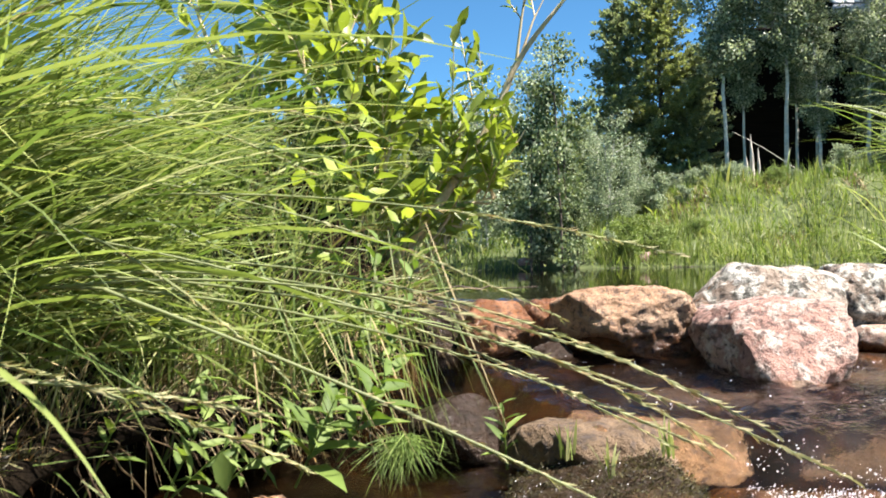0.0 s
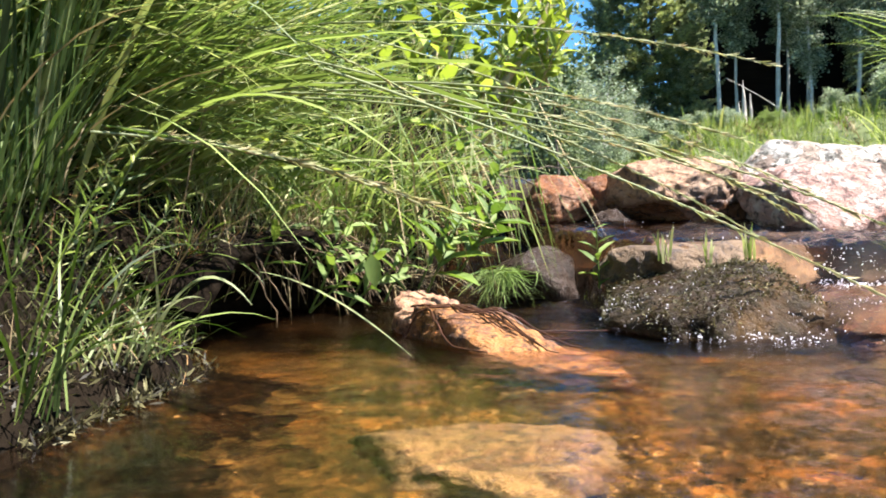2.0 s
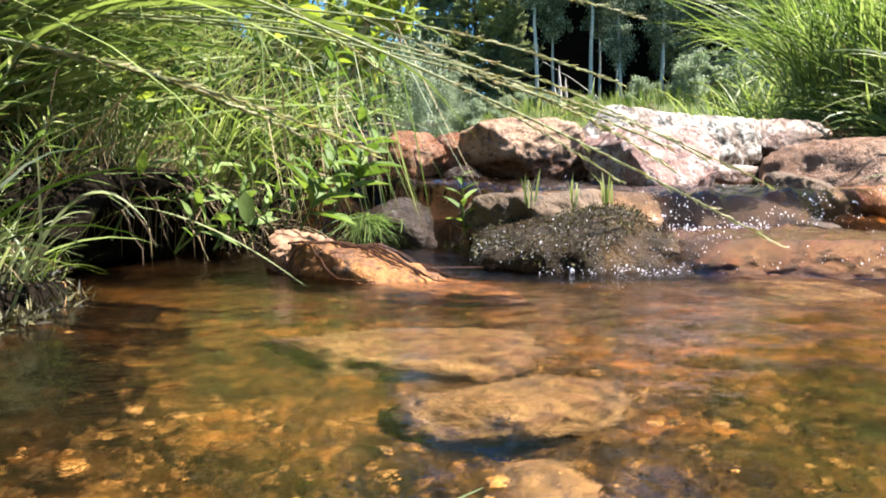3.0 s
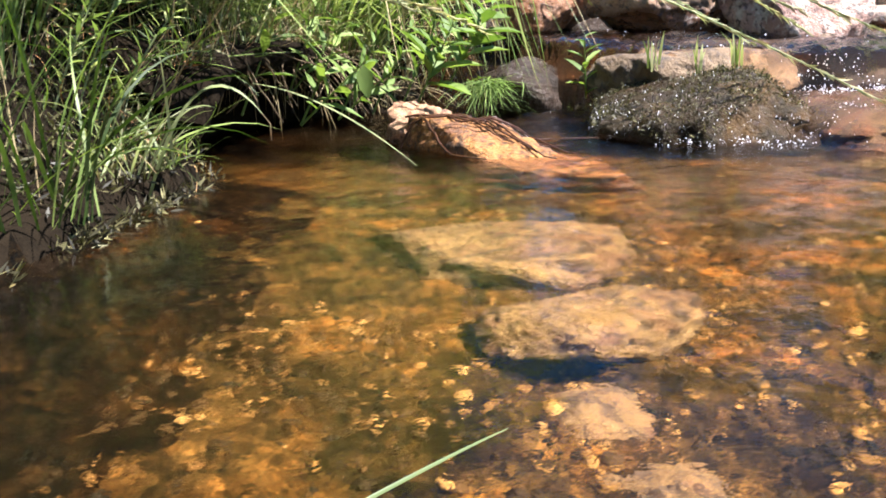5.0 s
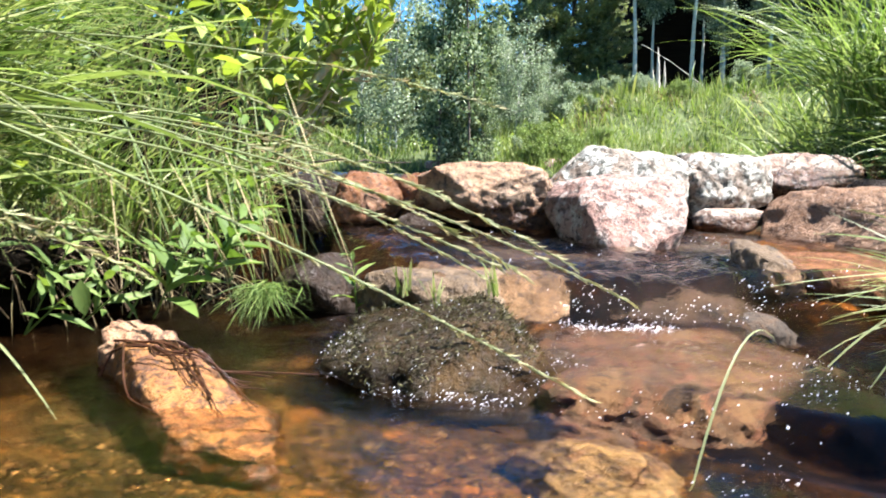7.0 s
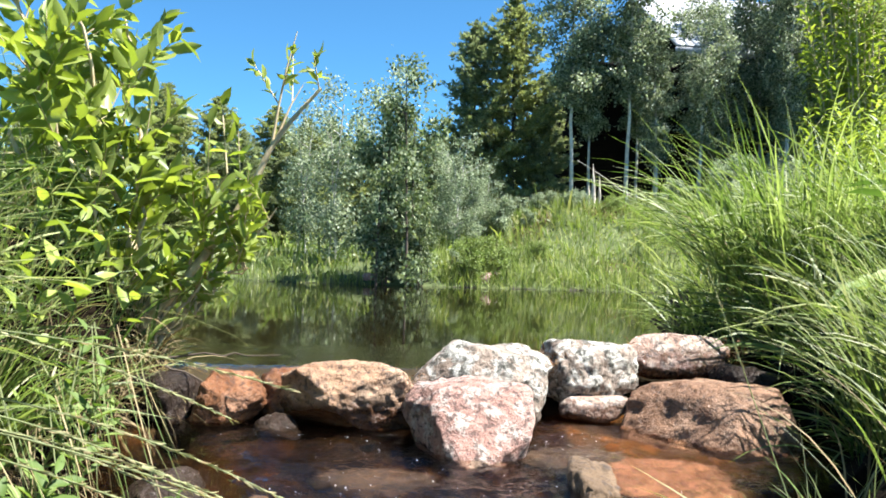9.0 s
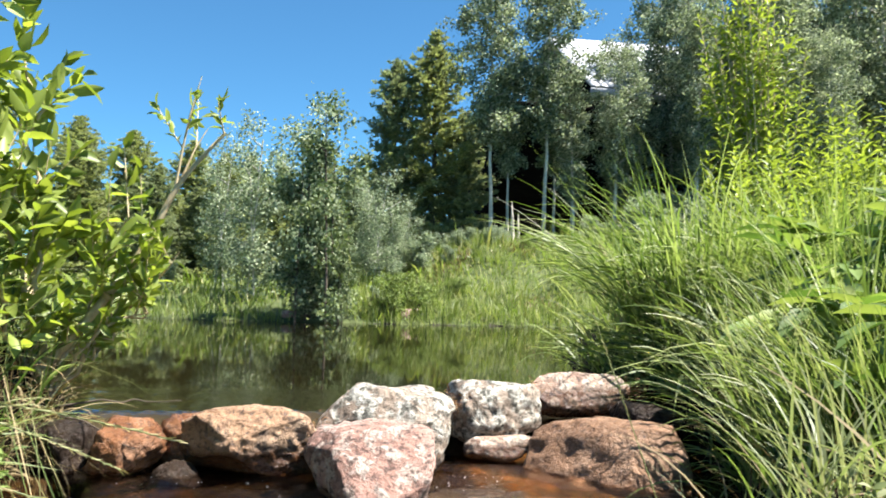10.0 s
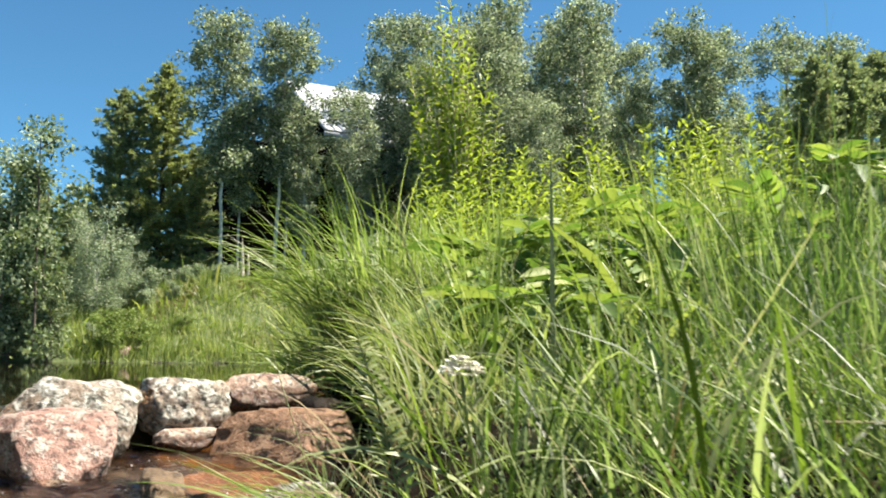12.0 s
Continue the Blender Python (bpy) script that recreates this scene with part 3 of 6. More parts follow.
gx, gy = graded(-2.2, 3.2, 0.018, (-9, 14), 0.16, 900), graded(-2.4, 3.4, 0.018, (-5, 19), 0.16, 900)
gv, gf = sheet(gx, gy, land)
fc = gv[gf].mean(1)
din = inside(fc[:, 0], fc[:, 1])
# the silt tone is also laid where bank shade and reflections darken the water
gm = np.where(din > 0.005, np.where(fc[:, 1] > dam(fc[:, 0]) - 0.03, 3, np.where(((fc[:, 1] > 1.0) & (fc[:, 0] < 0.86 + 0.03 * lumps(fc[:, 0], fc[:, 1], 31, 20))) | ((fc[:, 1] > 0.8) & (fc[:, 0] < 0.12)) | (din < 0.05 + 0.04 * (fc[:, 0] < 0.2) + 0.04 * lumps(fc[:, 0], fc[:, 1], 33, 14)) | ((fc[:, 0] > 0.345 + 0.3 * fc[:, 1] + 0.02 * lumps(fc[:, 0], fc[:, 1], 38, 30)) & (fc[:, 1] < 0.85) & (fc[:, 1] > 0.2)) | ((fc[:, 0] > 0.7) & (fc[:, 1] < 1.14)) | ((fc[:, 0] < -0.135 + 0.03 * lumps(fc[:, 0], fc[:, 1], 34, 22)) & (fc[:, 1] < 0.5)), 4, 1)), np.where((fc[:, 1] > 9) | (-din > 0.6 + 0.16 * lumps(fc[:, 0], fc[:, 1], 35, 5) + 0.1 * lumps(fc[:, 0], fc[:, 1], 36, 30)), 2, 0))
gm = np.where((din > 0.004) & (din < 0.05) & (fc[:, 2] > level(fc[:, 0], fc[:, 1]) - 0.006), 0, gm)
ground = new("ground", mesh_np("ground", gv, gf, [M_SOIL_SHADED, M_BED, M_MEADOW, M_MUD, M_SILT_SHADED], True, gm))
tagged(ground, "dark soil banks with shade in their colour, orange-brown stream bed and green meadow", "ground", kind="structure")

# turf hanging over the hollow left bank
ty = np.arange(0.63, 1.36, 0.012)
tv = []
for y in ty:
    xl = float(np.interp(y, LY, LX))
    k = float(undercut(y)) / 0.11
    w = 0.018 * float(lumps(np.float64(0.3), np.float64(y), 61, 60)) + 0.012 * float(lumps(np.float64(0.1), np.float64(y), 62, 25))
    for dx, z in ((-0.32, 0.0), (-0.12, 0.07), (-0.05, 0.078), (-0.005, 0.086), (0.012, 0.1), (0.0, 0.112), (-0.05, 0.12)):
        tv.append((xl + dx * (0.3 + 0.7 * k) + w * k, y, z * (0.4 + 0.6 * k) + 0.5 * w * (z > 0.08)))
    tv.append((xl - 0.16, y, float(turf(np.float64(xl - 0.16), np.float64(y))) + 0.004))
    tv.append((xl - 0.34, y, float(turf(np.float64(xl - 0.34), np.float64(y))) + 0.002))
tk = np.arange(8)[None] + 9 * np.arange(len(ty) - 1)[:, None]
tagged(new("turf_edge", mesh_np("turf_edge", tv, np.stack([tk, tk + 1, tk + 10, tk + 9], -1).reshape(-1, 4), M_SOIL_SHADED)), "dark matted turf with shade in its colour, overhanging the hollow bank", "turf", kind="structure")

wx, wy = np.concatenate([np.arange(-7, -0.9, 0.3), np.arange(-0.9, 1.7, 0.009), np.arange(1.7, 10, 0.3)]), np.concatenate([np.arange(-1.2, 2.3, 0.009), np.arange(2.3, 17, 0.3)])


def surface(x, y):
    steep = np.abs(level(x, y + 0.02) - level(x, y - 0.02)) / 0.04
    run = smooth(-0.05, 0.1, y - crest(x) + 0.35) * (y < 1.7)
    rip = 0.0006 + 0.004 * run + 0.006 * np.clip(steep, 0, 1)
    return level(x, y) + rip * (lumps(x, y, 21, 45) + 0.7 * lumps(x, y, 22, 110)) * (y < 2.2)


wv, wf = sheet(wx, wy, surface)
fc = wv[wf].mean(1)
keep = inside(fc[:, 0], fc[:, 1]) > -0.06 - 0.3 * (fc[:, 1] > 2.3)
wf = wf[keep]
still = fc[keep][:, 1] > dam(fc[keep][:, 0]) + 0.05
for nm, sel, mt, lab in (("water_stream", ~still, W_STREAM, "clear shallow brown stream water running over stones"), ("water_pond", still, W_POND, "still dark pond water mirroring trees and sky")):
    used, inv = np.unique(wf[sel], return_inverse=True)
    wob = tagged(new(nm, mesh_np(nm, wv[used], inv.reshape(-1, 4), mt)), lab, "water", kind="structure")
    wob.visible_shadow = False


# ---- stones ----
def U(a, b, n):
    return rng.uniform(a, b, n)


def stone_mesh(name, half, mat, seed, boxy=2.8, rough=0.13, cuts=6, detail=4, flat_top=None, taper=0.0, shear=(0, 0), cut_at=(0.62, 0.92)):
    """A worn block: a rounded box cut by a few planes, then roughened at three scales."""
    g = random.Random(seed)
    bm = bmesh.new()
    bmesh.ops.create_icosphere(bm, subdivisions=detail, radius=1.0)
    planes = []
    for _ in range(cuts):
        d = Vector((g.gauss(0, 1), g.gauss(0, 1), g.gauss(0, 0.8))).normalized()
        planes.append((d, g.uniform(*cut_at)))
    off = Vector((g.uniform(-50, 50), g.uniform(-50, 50), g.uniform(-50, 50)))
    size = max(half)
    for v in bm.verts:
        p = v.co.normalized()
        k = (abs(p.x) ** boxy + abs(p.y) ** boxy + abs(p.z) ** boxy) ** (1 / boxy)
        p = p / k
        for d, c in planes:
            over = p.dot(d) - c
            if over > 0:
                p = p - d * over * 0.88
        q = Vector((p.x * half[0], p.y * half[1], p.z * half[2]))
        u = q / size
        n1 = noise.noise(u * 1.6 + off)
        n2 = noise.noise(u * 4.5 + off)
        n3 = noise.noise(u * 13 + off)
        n4 = abs(noise.noise(u * 6 + off * 2))
        n5 = noise.noise(u * 34 + off)
        q *= 1 + rough * (1.0 * n1 + 0.75 * n2 + 0.4 * n3 + 0.1 * n5 - 0.75 * n4)
        s = 1 + taper * p.z
        q.x *= s
        q.y *= s
        q.x += shear[0] * q.z
        q.y += shear[1] * q.z
        if flat_top is not None and q.z > flat_top * half[2]:
            q.z = flat_top * half[2] + (q.z - flat_top * half[2]) * 0.25
        v.co = q
    for f in bm.faces:
        f.smooth = True
    me = bpy.data.meshes.new(name)
    bm.to_mesh(me)
    bm.free()
    me.materials.append(mat)
    return me


def stone(name, at, half, turn, mat, label, seed, tip=(0, 0), group="", **how):
    ob = new(name, stone_mesh(name, half, mat, seed, **how))
    ob.matrix_world = pose(*at, tip[0], tip[1], turn)
    return tagged(ob, label, "stone", group=group)


DAM, SUNK = "stones of the dam", "stones in the pool"
stone("boulder", (0.675, 1.67, 0.165), (0.185, 0.12, 0.108), 14, M_PALE, "pale lichened granite boulder at the pond's outlet", 11, group=DAM, detail=5, boxy=3.2, rough=0.085)
stone("boulder", (0.645, 1.44, 0.125), (0.112, 0.13, 0.095), 20, M_PINK, "pink granite boulder leaning against a paler one", 23, group=DAM, detail=5, taper=0.28, shear=(0.25, 0.5), boxy=3.0, rough=0.095)
stone("boulder", (0.965, 1.87, 0.205), (0.115, 0.09, 0.085), 24, M_PALE, "small cream boulder patched with lichen", 31, group=DAM, detail=5, rough=0.09, boxy=3.2)
stone("boulder", (1.225, 2.03, 0.225), (0.15, 0.085, 0.058), 10, M_PALE_WET, "long low pinkish boulder, pale on top", 44, group=DAM, detail=5, boxy=3.6, rough=0.08)
stone("boulder", (1.20, 1.66, 0.09), (0.20, 0.18, 0.115), -22, M_BROWN, "wet brown boulder below the dam", 52, group=DAM, detail=5, boxy=3.0, rough=0.085)
stone("boulder", (0.955, 1.79, 0.12), (0.115, 0.055, 0.034), 20, M_PALE_WET, "low wet stone under a cream boulder", 61, group=DAM, rough=0.09)
stone("boulder", (0.405, 1.58, 0.163), (0.14, 0.105, 0.078), 6, M_TAN_WET, "long orange-tan boulder, wet at its foot", 72, group=DAM, detail=6, boxy=3.4, shear=(0, -0.25), rough=0.08)
stone("boulder", (0.17, 1.58, 0.155), (0.08, 0.08, 0.065), 0, M_RED, "small red-brown boulder glistening with water", 83, group=DAM, detail=5, rough=0.09)
stone("boulder", (0.055, 1.58, 0.15), (0.07, 0.08, 0.065), 30, M_DARK, "dark wet stone at the bank's foot", 94, group=DAM)
stone("boulder", (0.27, 1.52, 0.1), (0.045, 0.05, 0.045), 40, M_DARK, "fist-sized wet stone between two boulders", 95, group=DAM)
stone("boulder", (0.275, 1.635, 0.165), (0.055, 0.06, 0.055), 15, M_RED, "red-brown wet stone wedged in the dam", 96, group=DAM)
stone("boulder", (1.38, 1.90, 0.15), (0.10, 0.11, 0.08), 0, M_DARK, "brown stone half under the grass", 97, group=DAM)
mossy = stone("boulder", (0.325, 0.93, -0.025), (0.15, 0.21, 0.1), -4, M_MOSSY, "dark moss-covered stone with water running over it", 101, detail=5, boxy=2.9, rough=0.11, taper=-0.16, group=SUNK)
stone("boulder", (0.335, 1.06, 0.04), (0.15, 0.085, 0.05), 3, M_RIM, "tan stone crest behind a mossy stone", 102, boxy=3.0, detail=5, group=SUNK)
stone("boulder", (0.115, 1.30, 0.03), (0.075, 0.085, 0.055), 10, M_DARK, "rounded dark wet stone by the bank", 111, group=SUNK)
snout = stone("boulder", (0.06, 0.7, -0.028), (0.215, 0.068, 0.052), -57, M_SNOUT, "long orange-tan stone half out of the water", 129, tip=(4, 11), detail=6, boxy=3.0, rough=0.16, taper=-0.3, cuts=9, group=SUNK)
stone("boulder", (-0.036, 0.856, 0.004), (0.05, 0.042, 0.04), -30, M_HEAD, "blunt pale stone resting against a longer one", 133, detail=5, boxy=3.0, rough=0.14, tip=(-6, 8), group=SUNK)
stone("boulder", (0.028, 0.392, -0.077), (0.101, 0.076, 0.036), -27, M_SUNK, "flat yellow-brown slab under water", 131, taper=-0.1, rough=0.12, flat_top=0.6, tip=(2, -2), boxy=2.9, cuts=9, detail=5, group=SUNK)
stone("boulder", (0.074, 0.238, -0.077), (0.068, 0.046, 0.034), 42, M_SUNK, "flat yellow-brown stone under water", 142, taper=-0.1, rough=0.12, flat_top=0.6, tip=(-2, 2), boxy=3.0, cuts=8, detail=5, group=SUNK)
stone("boulder", (0.432, 0.585, -0.064), (0.068, 0.076, 0.054), 15, M_SUNK, "rounded golden-brown stone under water", 151, taper=-0.3, boxy=2.3, rough=0.12, detail=5, group=SUNK)
stone("boulder", (0.55, 0.83, -0.058), (0.165, 0.21, 0.07), -8, M_LEDGE, "broad tan ledge under a sheet of water", 161, boxy=2.8, detail=6, rough=0.15, cuts=8, flat_top=0.72, group=SUNK)
stone("boulder", (0.808, 1.21, 0.068), (0.046, 0.118, 0.042), -6, M_RIM, "angular brown wet stone in the stream", 171, tip=(6, 10), boxy=3.8, cuts=9, detail=5, group=SUNK)
stone("boulder", (0.66, 1.06, 0.0), (0.13, 0.07, 0.045), -6, M_RUST, "brown wet stone under falling water", 172, group=SUNK)
stone("boulder", (0.068, 0.148, -0.098), (0.034, 0.03, 0.018), 30, M_SUNK, "small amber stone sunken in the bed", 181, taper=-0.3, group=SUNK)
stone("boulder", (0.085, 0.092, -0.104), (0.046, 0.034, 0.02), -14, M_SUNK, "low amber stone sunken in the bed", 184, taper=-0.3, detail=5, rough=0.16, group=SUNK)
stone("boulder", (0.46, 1.25, 0.045), (0.10, 0.08, 0.04), 0, M_RUST, "brown stone under running water", 185, group=SUNK)
stone("boulder", (0.84, 1.42, 0.06), (0.11, 0.10, 0.035), 25, M_RUST, "orange-brown stone under shallow water", 186, taper=-0.3, group=SUNK)
stone("boulder", (0.965, 1.29, 0.045), (0.135, 0.15, 0.045), -12, M_RUSTY, "rust-red slab under a film of water", 187, flat_top=0.6, boxy=3.6, detail=5, rough=0.1, group=SUNK)

stone("boulder", (1.0, 0.95, 0.075), (0.10, 0.06, 0.05), -10, M_PALE, "pale grey stone at the edge of the bank", 191, group=SUNK)

M_ROOT = plain_material("wet_dead_stem", (0.02, 0.007, 0.004), (0.075, 0.028, 0.014), 60, 0.3)
G_LITTER = leaf_material("dry_needles", [(0.12, 0.05, 0.02), (0.25, 0.12, 0.05), (0.36, 0.22, 0.1)], (1, 0.9, 0.7), 0.7, 0.1)
for cx, cy, cz, n in ((0.855, 1.80, 0.225, 130), (1.085, 1.95, 0.235, 120), (0.545, 1.62, 0.19, 90), (1.37, 1.98, 0.24, 130)):
    p = rng.normal(0, 1, (n, 3)) * (0.018, 0.03, 0.016) + (cx, cy, cz)
    solo("needle_litter", rhombs(p, unit(n), unit(n), U(0.012, 0.03, n), U(0.0012, 0.0025, n)), G_LITTER, "red-brown dry needles caught between the stones", "litter", kind="stuff")

# wet strands that the stream has left over the long stone
rest = np.array([snout.matrix_world @ v.co for v in snout.data.vertices])
for k in range(13):
    a = np.array([rng.uniform(-0.05, 0.0), rng.uniform(0.78, 0.86)])
    b = a + (rng.uniform(0.02, 0.17), rng.uniform(-0.2, 0.0))
    way = []
    for s in np.linspace(0, 1, 12):
        x, y = a * (1 - s) + b * s + 0.012 * math.sin(3 * s + k) * np.array([1, 0.6])
        by = np.hypot(rest[:, 0] - x, rest[:, 1] - y) < 0.007
        way.append((x, y, max(float(rest[by, 2].max()) if by.any() else 0.0, 0.001) + 0.0012))
    w0 = np.array(way[0])
    solo("wet_strand", tube(np.array(way) - w0, np.linspace(0.0016, 0.0007, 12), 5), M_ROOT, "dark wet dead stem draped over a stone", "stem", group="wet strands", at=tuple(w0))

# gravel over the bed
pv, pf, po = [], [], 0
protos = []
for k in range(6):
    me = stone_mesh("pebble", (1, 0.8, 0.36), M_PEBBLE, 300 + k, detail=1, rough=0.07)
    c = np.zeros(len(me.vertices) * 3)
    me.vertices.foreach_get("co", c)
    protos.append((c.reshape(-1, 3), np.array([p.vertices[:] for p in me.polygons])))
    bpy.data.meshes.remove(me)
px, py = U(-0.35, 0.62, 26000), U(-0.25, 1.0, 26000)
pd = inside(px, py)
ok = (pd > np.where(px < 0.2, 0.05, 0.01)) & (lumps(px, py, 37, 17) > U(-0.6, 0.5, 26000)) & ((px > -0.15) | (py > 0.44)) & (px < 0.35 + 0.3 * py)
px, py = px[ok], py[ok]
pz = land(px, py)
for k in range(len(px)):
    v, f = protos[k % 6]
    a, q = rng.uniform(0, 6.28), rng.uniform(0.0012, 0.0032) * rng.choice([1, 1, 1, 1, 1, 1.3, 1.6, 2.0])
    r = np.array([[math.cos(a), -math.sin(a), 0], [math.sin(a), math.cos(a), 0], [0, 0, 1]])
    pv.append(v * q @ r.T + (px[k], py[k], pz[k] + 0.1 * q))
    pf.append(f + po)
    po += len(v)
solo("gravel", (np.concatenate(pv), np.concatenate(pf)), M_PEBBLE, "orange and brown gravel on the stream bed", "gravel", kind="stuff")


# ---- moss, foam and modelled sun glints ----
rng = np.random.default_rng(21)


def moss_on(ob, n, test, label):
    """Short wet moss over the upper faces of a stone."""
    me, mw = ob.data, ob.matrix_world
    co = [mw @ v.co for v in me.vertices]
    no = [(mw.to_3x3() @ v.normal).normalized() for v in me.vertices]
    pick = [k for k in range(len(co)) if test(co[k], no[k])]
    sel = rng.choice(pick, n)
    pos = np.array([co[k] for k in sel]) + rng.normal(0, 0.003, (n, 3))
    way = np.array([no[k] for k in sel]) * 0.4 + 0.8 * unit(n) + (0, -0.5, -0.1)
    me2 = mesh_np("moss", *rhombs(pos, way, unit(n), U(0.002, 0.008, n), U(0.0007, 0.0018, n)), G_MOSS)
    return tagged(new("moss", me2), label, "moss", kind="stuff")


moss_on(mossy, 11000, lambda p, q: q.z > -0.2 and p.y < 1.08 and p.z > 0.02 + 0.025 * math.sin(31 * p.x) * math.sin(23 * p.y), "dark wet moss covering the top of a stream stone")


def glints_on(ob, n, test, label):
    """White beads and threads modelled in place of sun glints on a wet stone."""
    me, mw = ob.data, ob.matrix_world
    pick = [p for p in ((mw @ v.co, mw.to_3x3() @ v.normal) for v in me.vertices) if test(*p)]
    sel = rng.choice(len(pick), n)
    pos = np.array([pick[k][0] + pick[k][1].normalized() * 0.004 for k in sel]) + rng.normal(0, 0.004, (n, 3))
    r = 0.0006 * U(0.3, 1.0, n) ** 2
    v0 = np.array([(1, 0, 0), (0, 1, 0), (-1, 0, 0), (0, -1, 0), (0, 0, 1), (0, 0, -1)], float)
    f0 = np.array([(0, 1, 4), (1, 2, 4), (2, 3, 4), (3, 0, 4), (1, 0, 5), (2, 1, 5), (3, 2, 5), (0, 3, 5)])
    size = np.stack([r, r, r * U(1.0, 4.0, n)], -1)
    v = (pos[:, None] + v0[None] * size[:, None]).reshape(-1, 3)
    return solo("glint_beads", (v, (f0[None] + 6 * np.arange(n)[:, None, None]).reshape(-1, 3)), M_FOAM_GLINT, label, "water", kind="stuff")


n = 9000
bx, by = U(-0.46, -0.19, n), U(0.12, 0.66, n)
bd = inside(bx, by)
ok = (bd < 0.03) & (bd > -0.16) & (lumps(bx, by, 71, 30) > -0.5)
bp = np.stack([bx, by, np.maximum(land(bx, by), level(bx, by)) + U(-0.002, 0.006, n)], -1)[ok]
n = len(bp)
tx, ty = U(-0.46, -0.16, 7000), U(0.52, 0.86, 7000)
ok = (inside(tx, ty, 0.0) < 0.012) & (inside(tx, ty, 0.0) > -0.2)
bp = np.concatenate([bp, np.stack([tx, ty, turf(tx, ty) + U(-0.004, 0.01, 7000)], -1)[ok]])
n = len(bp)
solo("moss", rhombs(bp, unit(n) + (0.3, 0, 0.7), unit(n), U(0.004, 0.016, n), U(0.001, 0.003, n)), G_MOSS, "dark matted moss on the muddy bank foot", "moss", kind="stuff")
# solid specks imitate the sun's sparkle on the running film
glints_on(mossy, 300, lambda p, q: p.y < 1.0 and 0.012 < p.z < 0.06, "white beads for sun glints down a wet mossy stone")
glints_on(mossy, 260, lambda p, q: p.y < 0.95 and 0.0 < p.z < 0.03, "white beads for sun glints low on a wet mossy stone")


def foam(segments, n, size, spread, label):
    """Small white beads where water falls: froth, and sun glints modelled as solid specks."""
    bm = bmesh.new()
    bmesh.ops.create_icosphere(bm, subdivisions=1, radius=1.0)
    v0 = np.array([v.co[:] for v in bm.verts])
    f0 = np.array([[v.index for v in f.verts] for f in bm.faces])
    bm.free()
    vs, fs = [], []
    for k in range(n):
        a, b = segments[int(rng.integers(len(segments)))]
        s = rng.uniform()
        x, y = np.array(a) * (1 - s) + np.array(b) * s + rng.normal(0, spread, 2)
        r = 0.72 * size * rng.uniform(0.3, 1.0) ** 2
        z = float(surface(np.float64(x), np.float64(y))) + abs(rng.normal(0, 0.003))
        vs.append(v0 * (r * rng.uniform(0.4, 2.6), r * rng.uniform(0.4, 1.4), r * rng.uniform(0.4, 2.4)) + (x, y, z))
        fs.append(f0 + len(v0) * k)
    return solo("foam", (np.concatenate(vs), np.concatenate(fs)), M_FOAM_GLINT, label, "foam", kind="stuff")


# mostly sparkle of sun on rough water, built as white beads
foam([((0.23, 0.755), (0.33, 0.705)), ((0.33, 0.705), (0.43, 0.73))], 320, 0.0009, 0.012, "white beads for sun glints at the foot of a mossy stone")
foam([((0.46, 0.99), (0.6, 0.975)), ((0.6, 0.975), (0.72, 1.01))], 200, 0.0012, 0.009, "white foam and sun-glint beads below a small fall")
foam([((0.46, 0.925), (0.53, 0.915)), ((0.53, 0.915), (0.58, 0.92))], 460, 0.001, 0.011, "white froth streak on a sunken ledge")
foam([((0.40, 0.665), (0.47, 0.63)), ((0.47, 0.63), (0.53, 0.57))], 60, 0.001, 0.008, "drips and sun-glint beads where water slips over a ledge")
foam([((0.5, 0.46), (0.62, 0.62)), ((0.62, 0.62), (0.72, 0.8))], 150, 0.001, 0.022, "white beads for sun glints where dark water swirls past a ledge")
foam([((0.77, 1.07), (0.95, 1.15)), ((0.72, 1.03), (0.78, 1.08))], 150, 0.0012, 0.009, "drips and sun-glint beads along a slab's edge")
foam([((0.2, 1.1), (0.5, 1.2)), ((0.3, 1.3), (0.75, 1.2)), ((0.75, 1.45), (0.9, 1.55)), ((0.2, 1.45), (0.5, 1.4))], 110, 0.001, 0.04, "scattered white beads for sun glints on running water")


# ---- grass ----
rng = np.random.default_rng(22)


def on_land(n, x0, x1, y0, y1, keep=lambda x, y, d: d < -0.01):
    out = np.zeros((0, 3))
    while len(out) < n:
        x, y = rng.uniform(x0, x1, n * 2), rng.uniform(y0, y1, n * 2)
        ok = keep(x, y, inside(x, y, 0.0))
        x, y = x[ok], y[ok]
        out = np.concatenate([out, np.stack([x, y, turf(x, y) - 0.004], -1)])
    return out[:n]


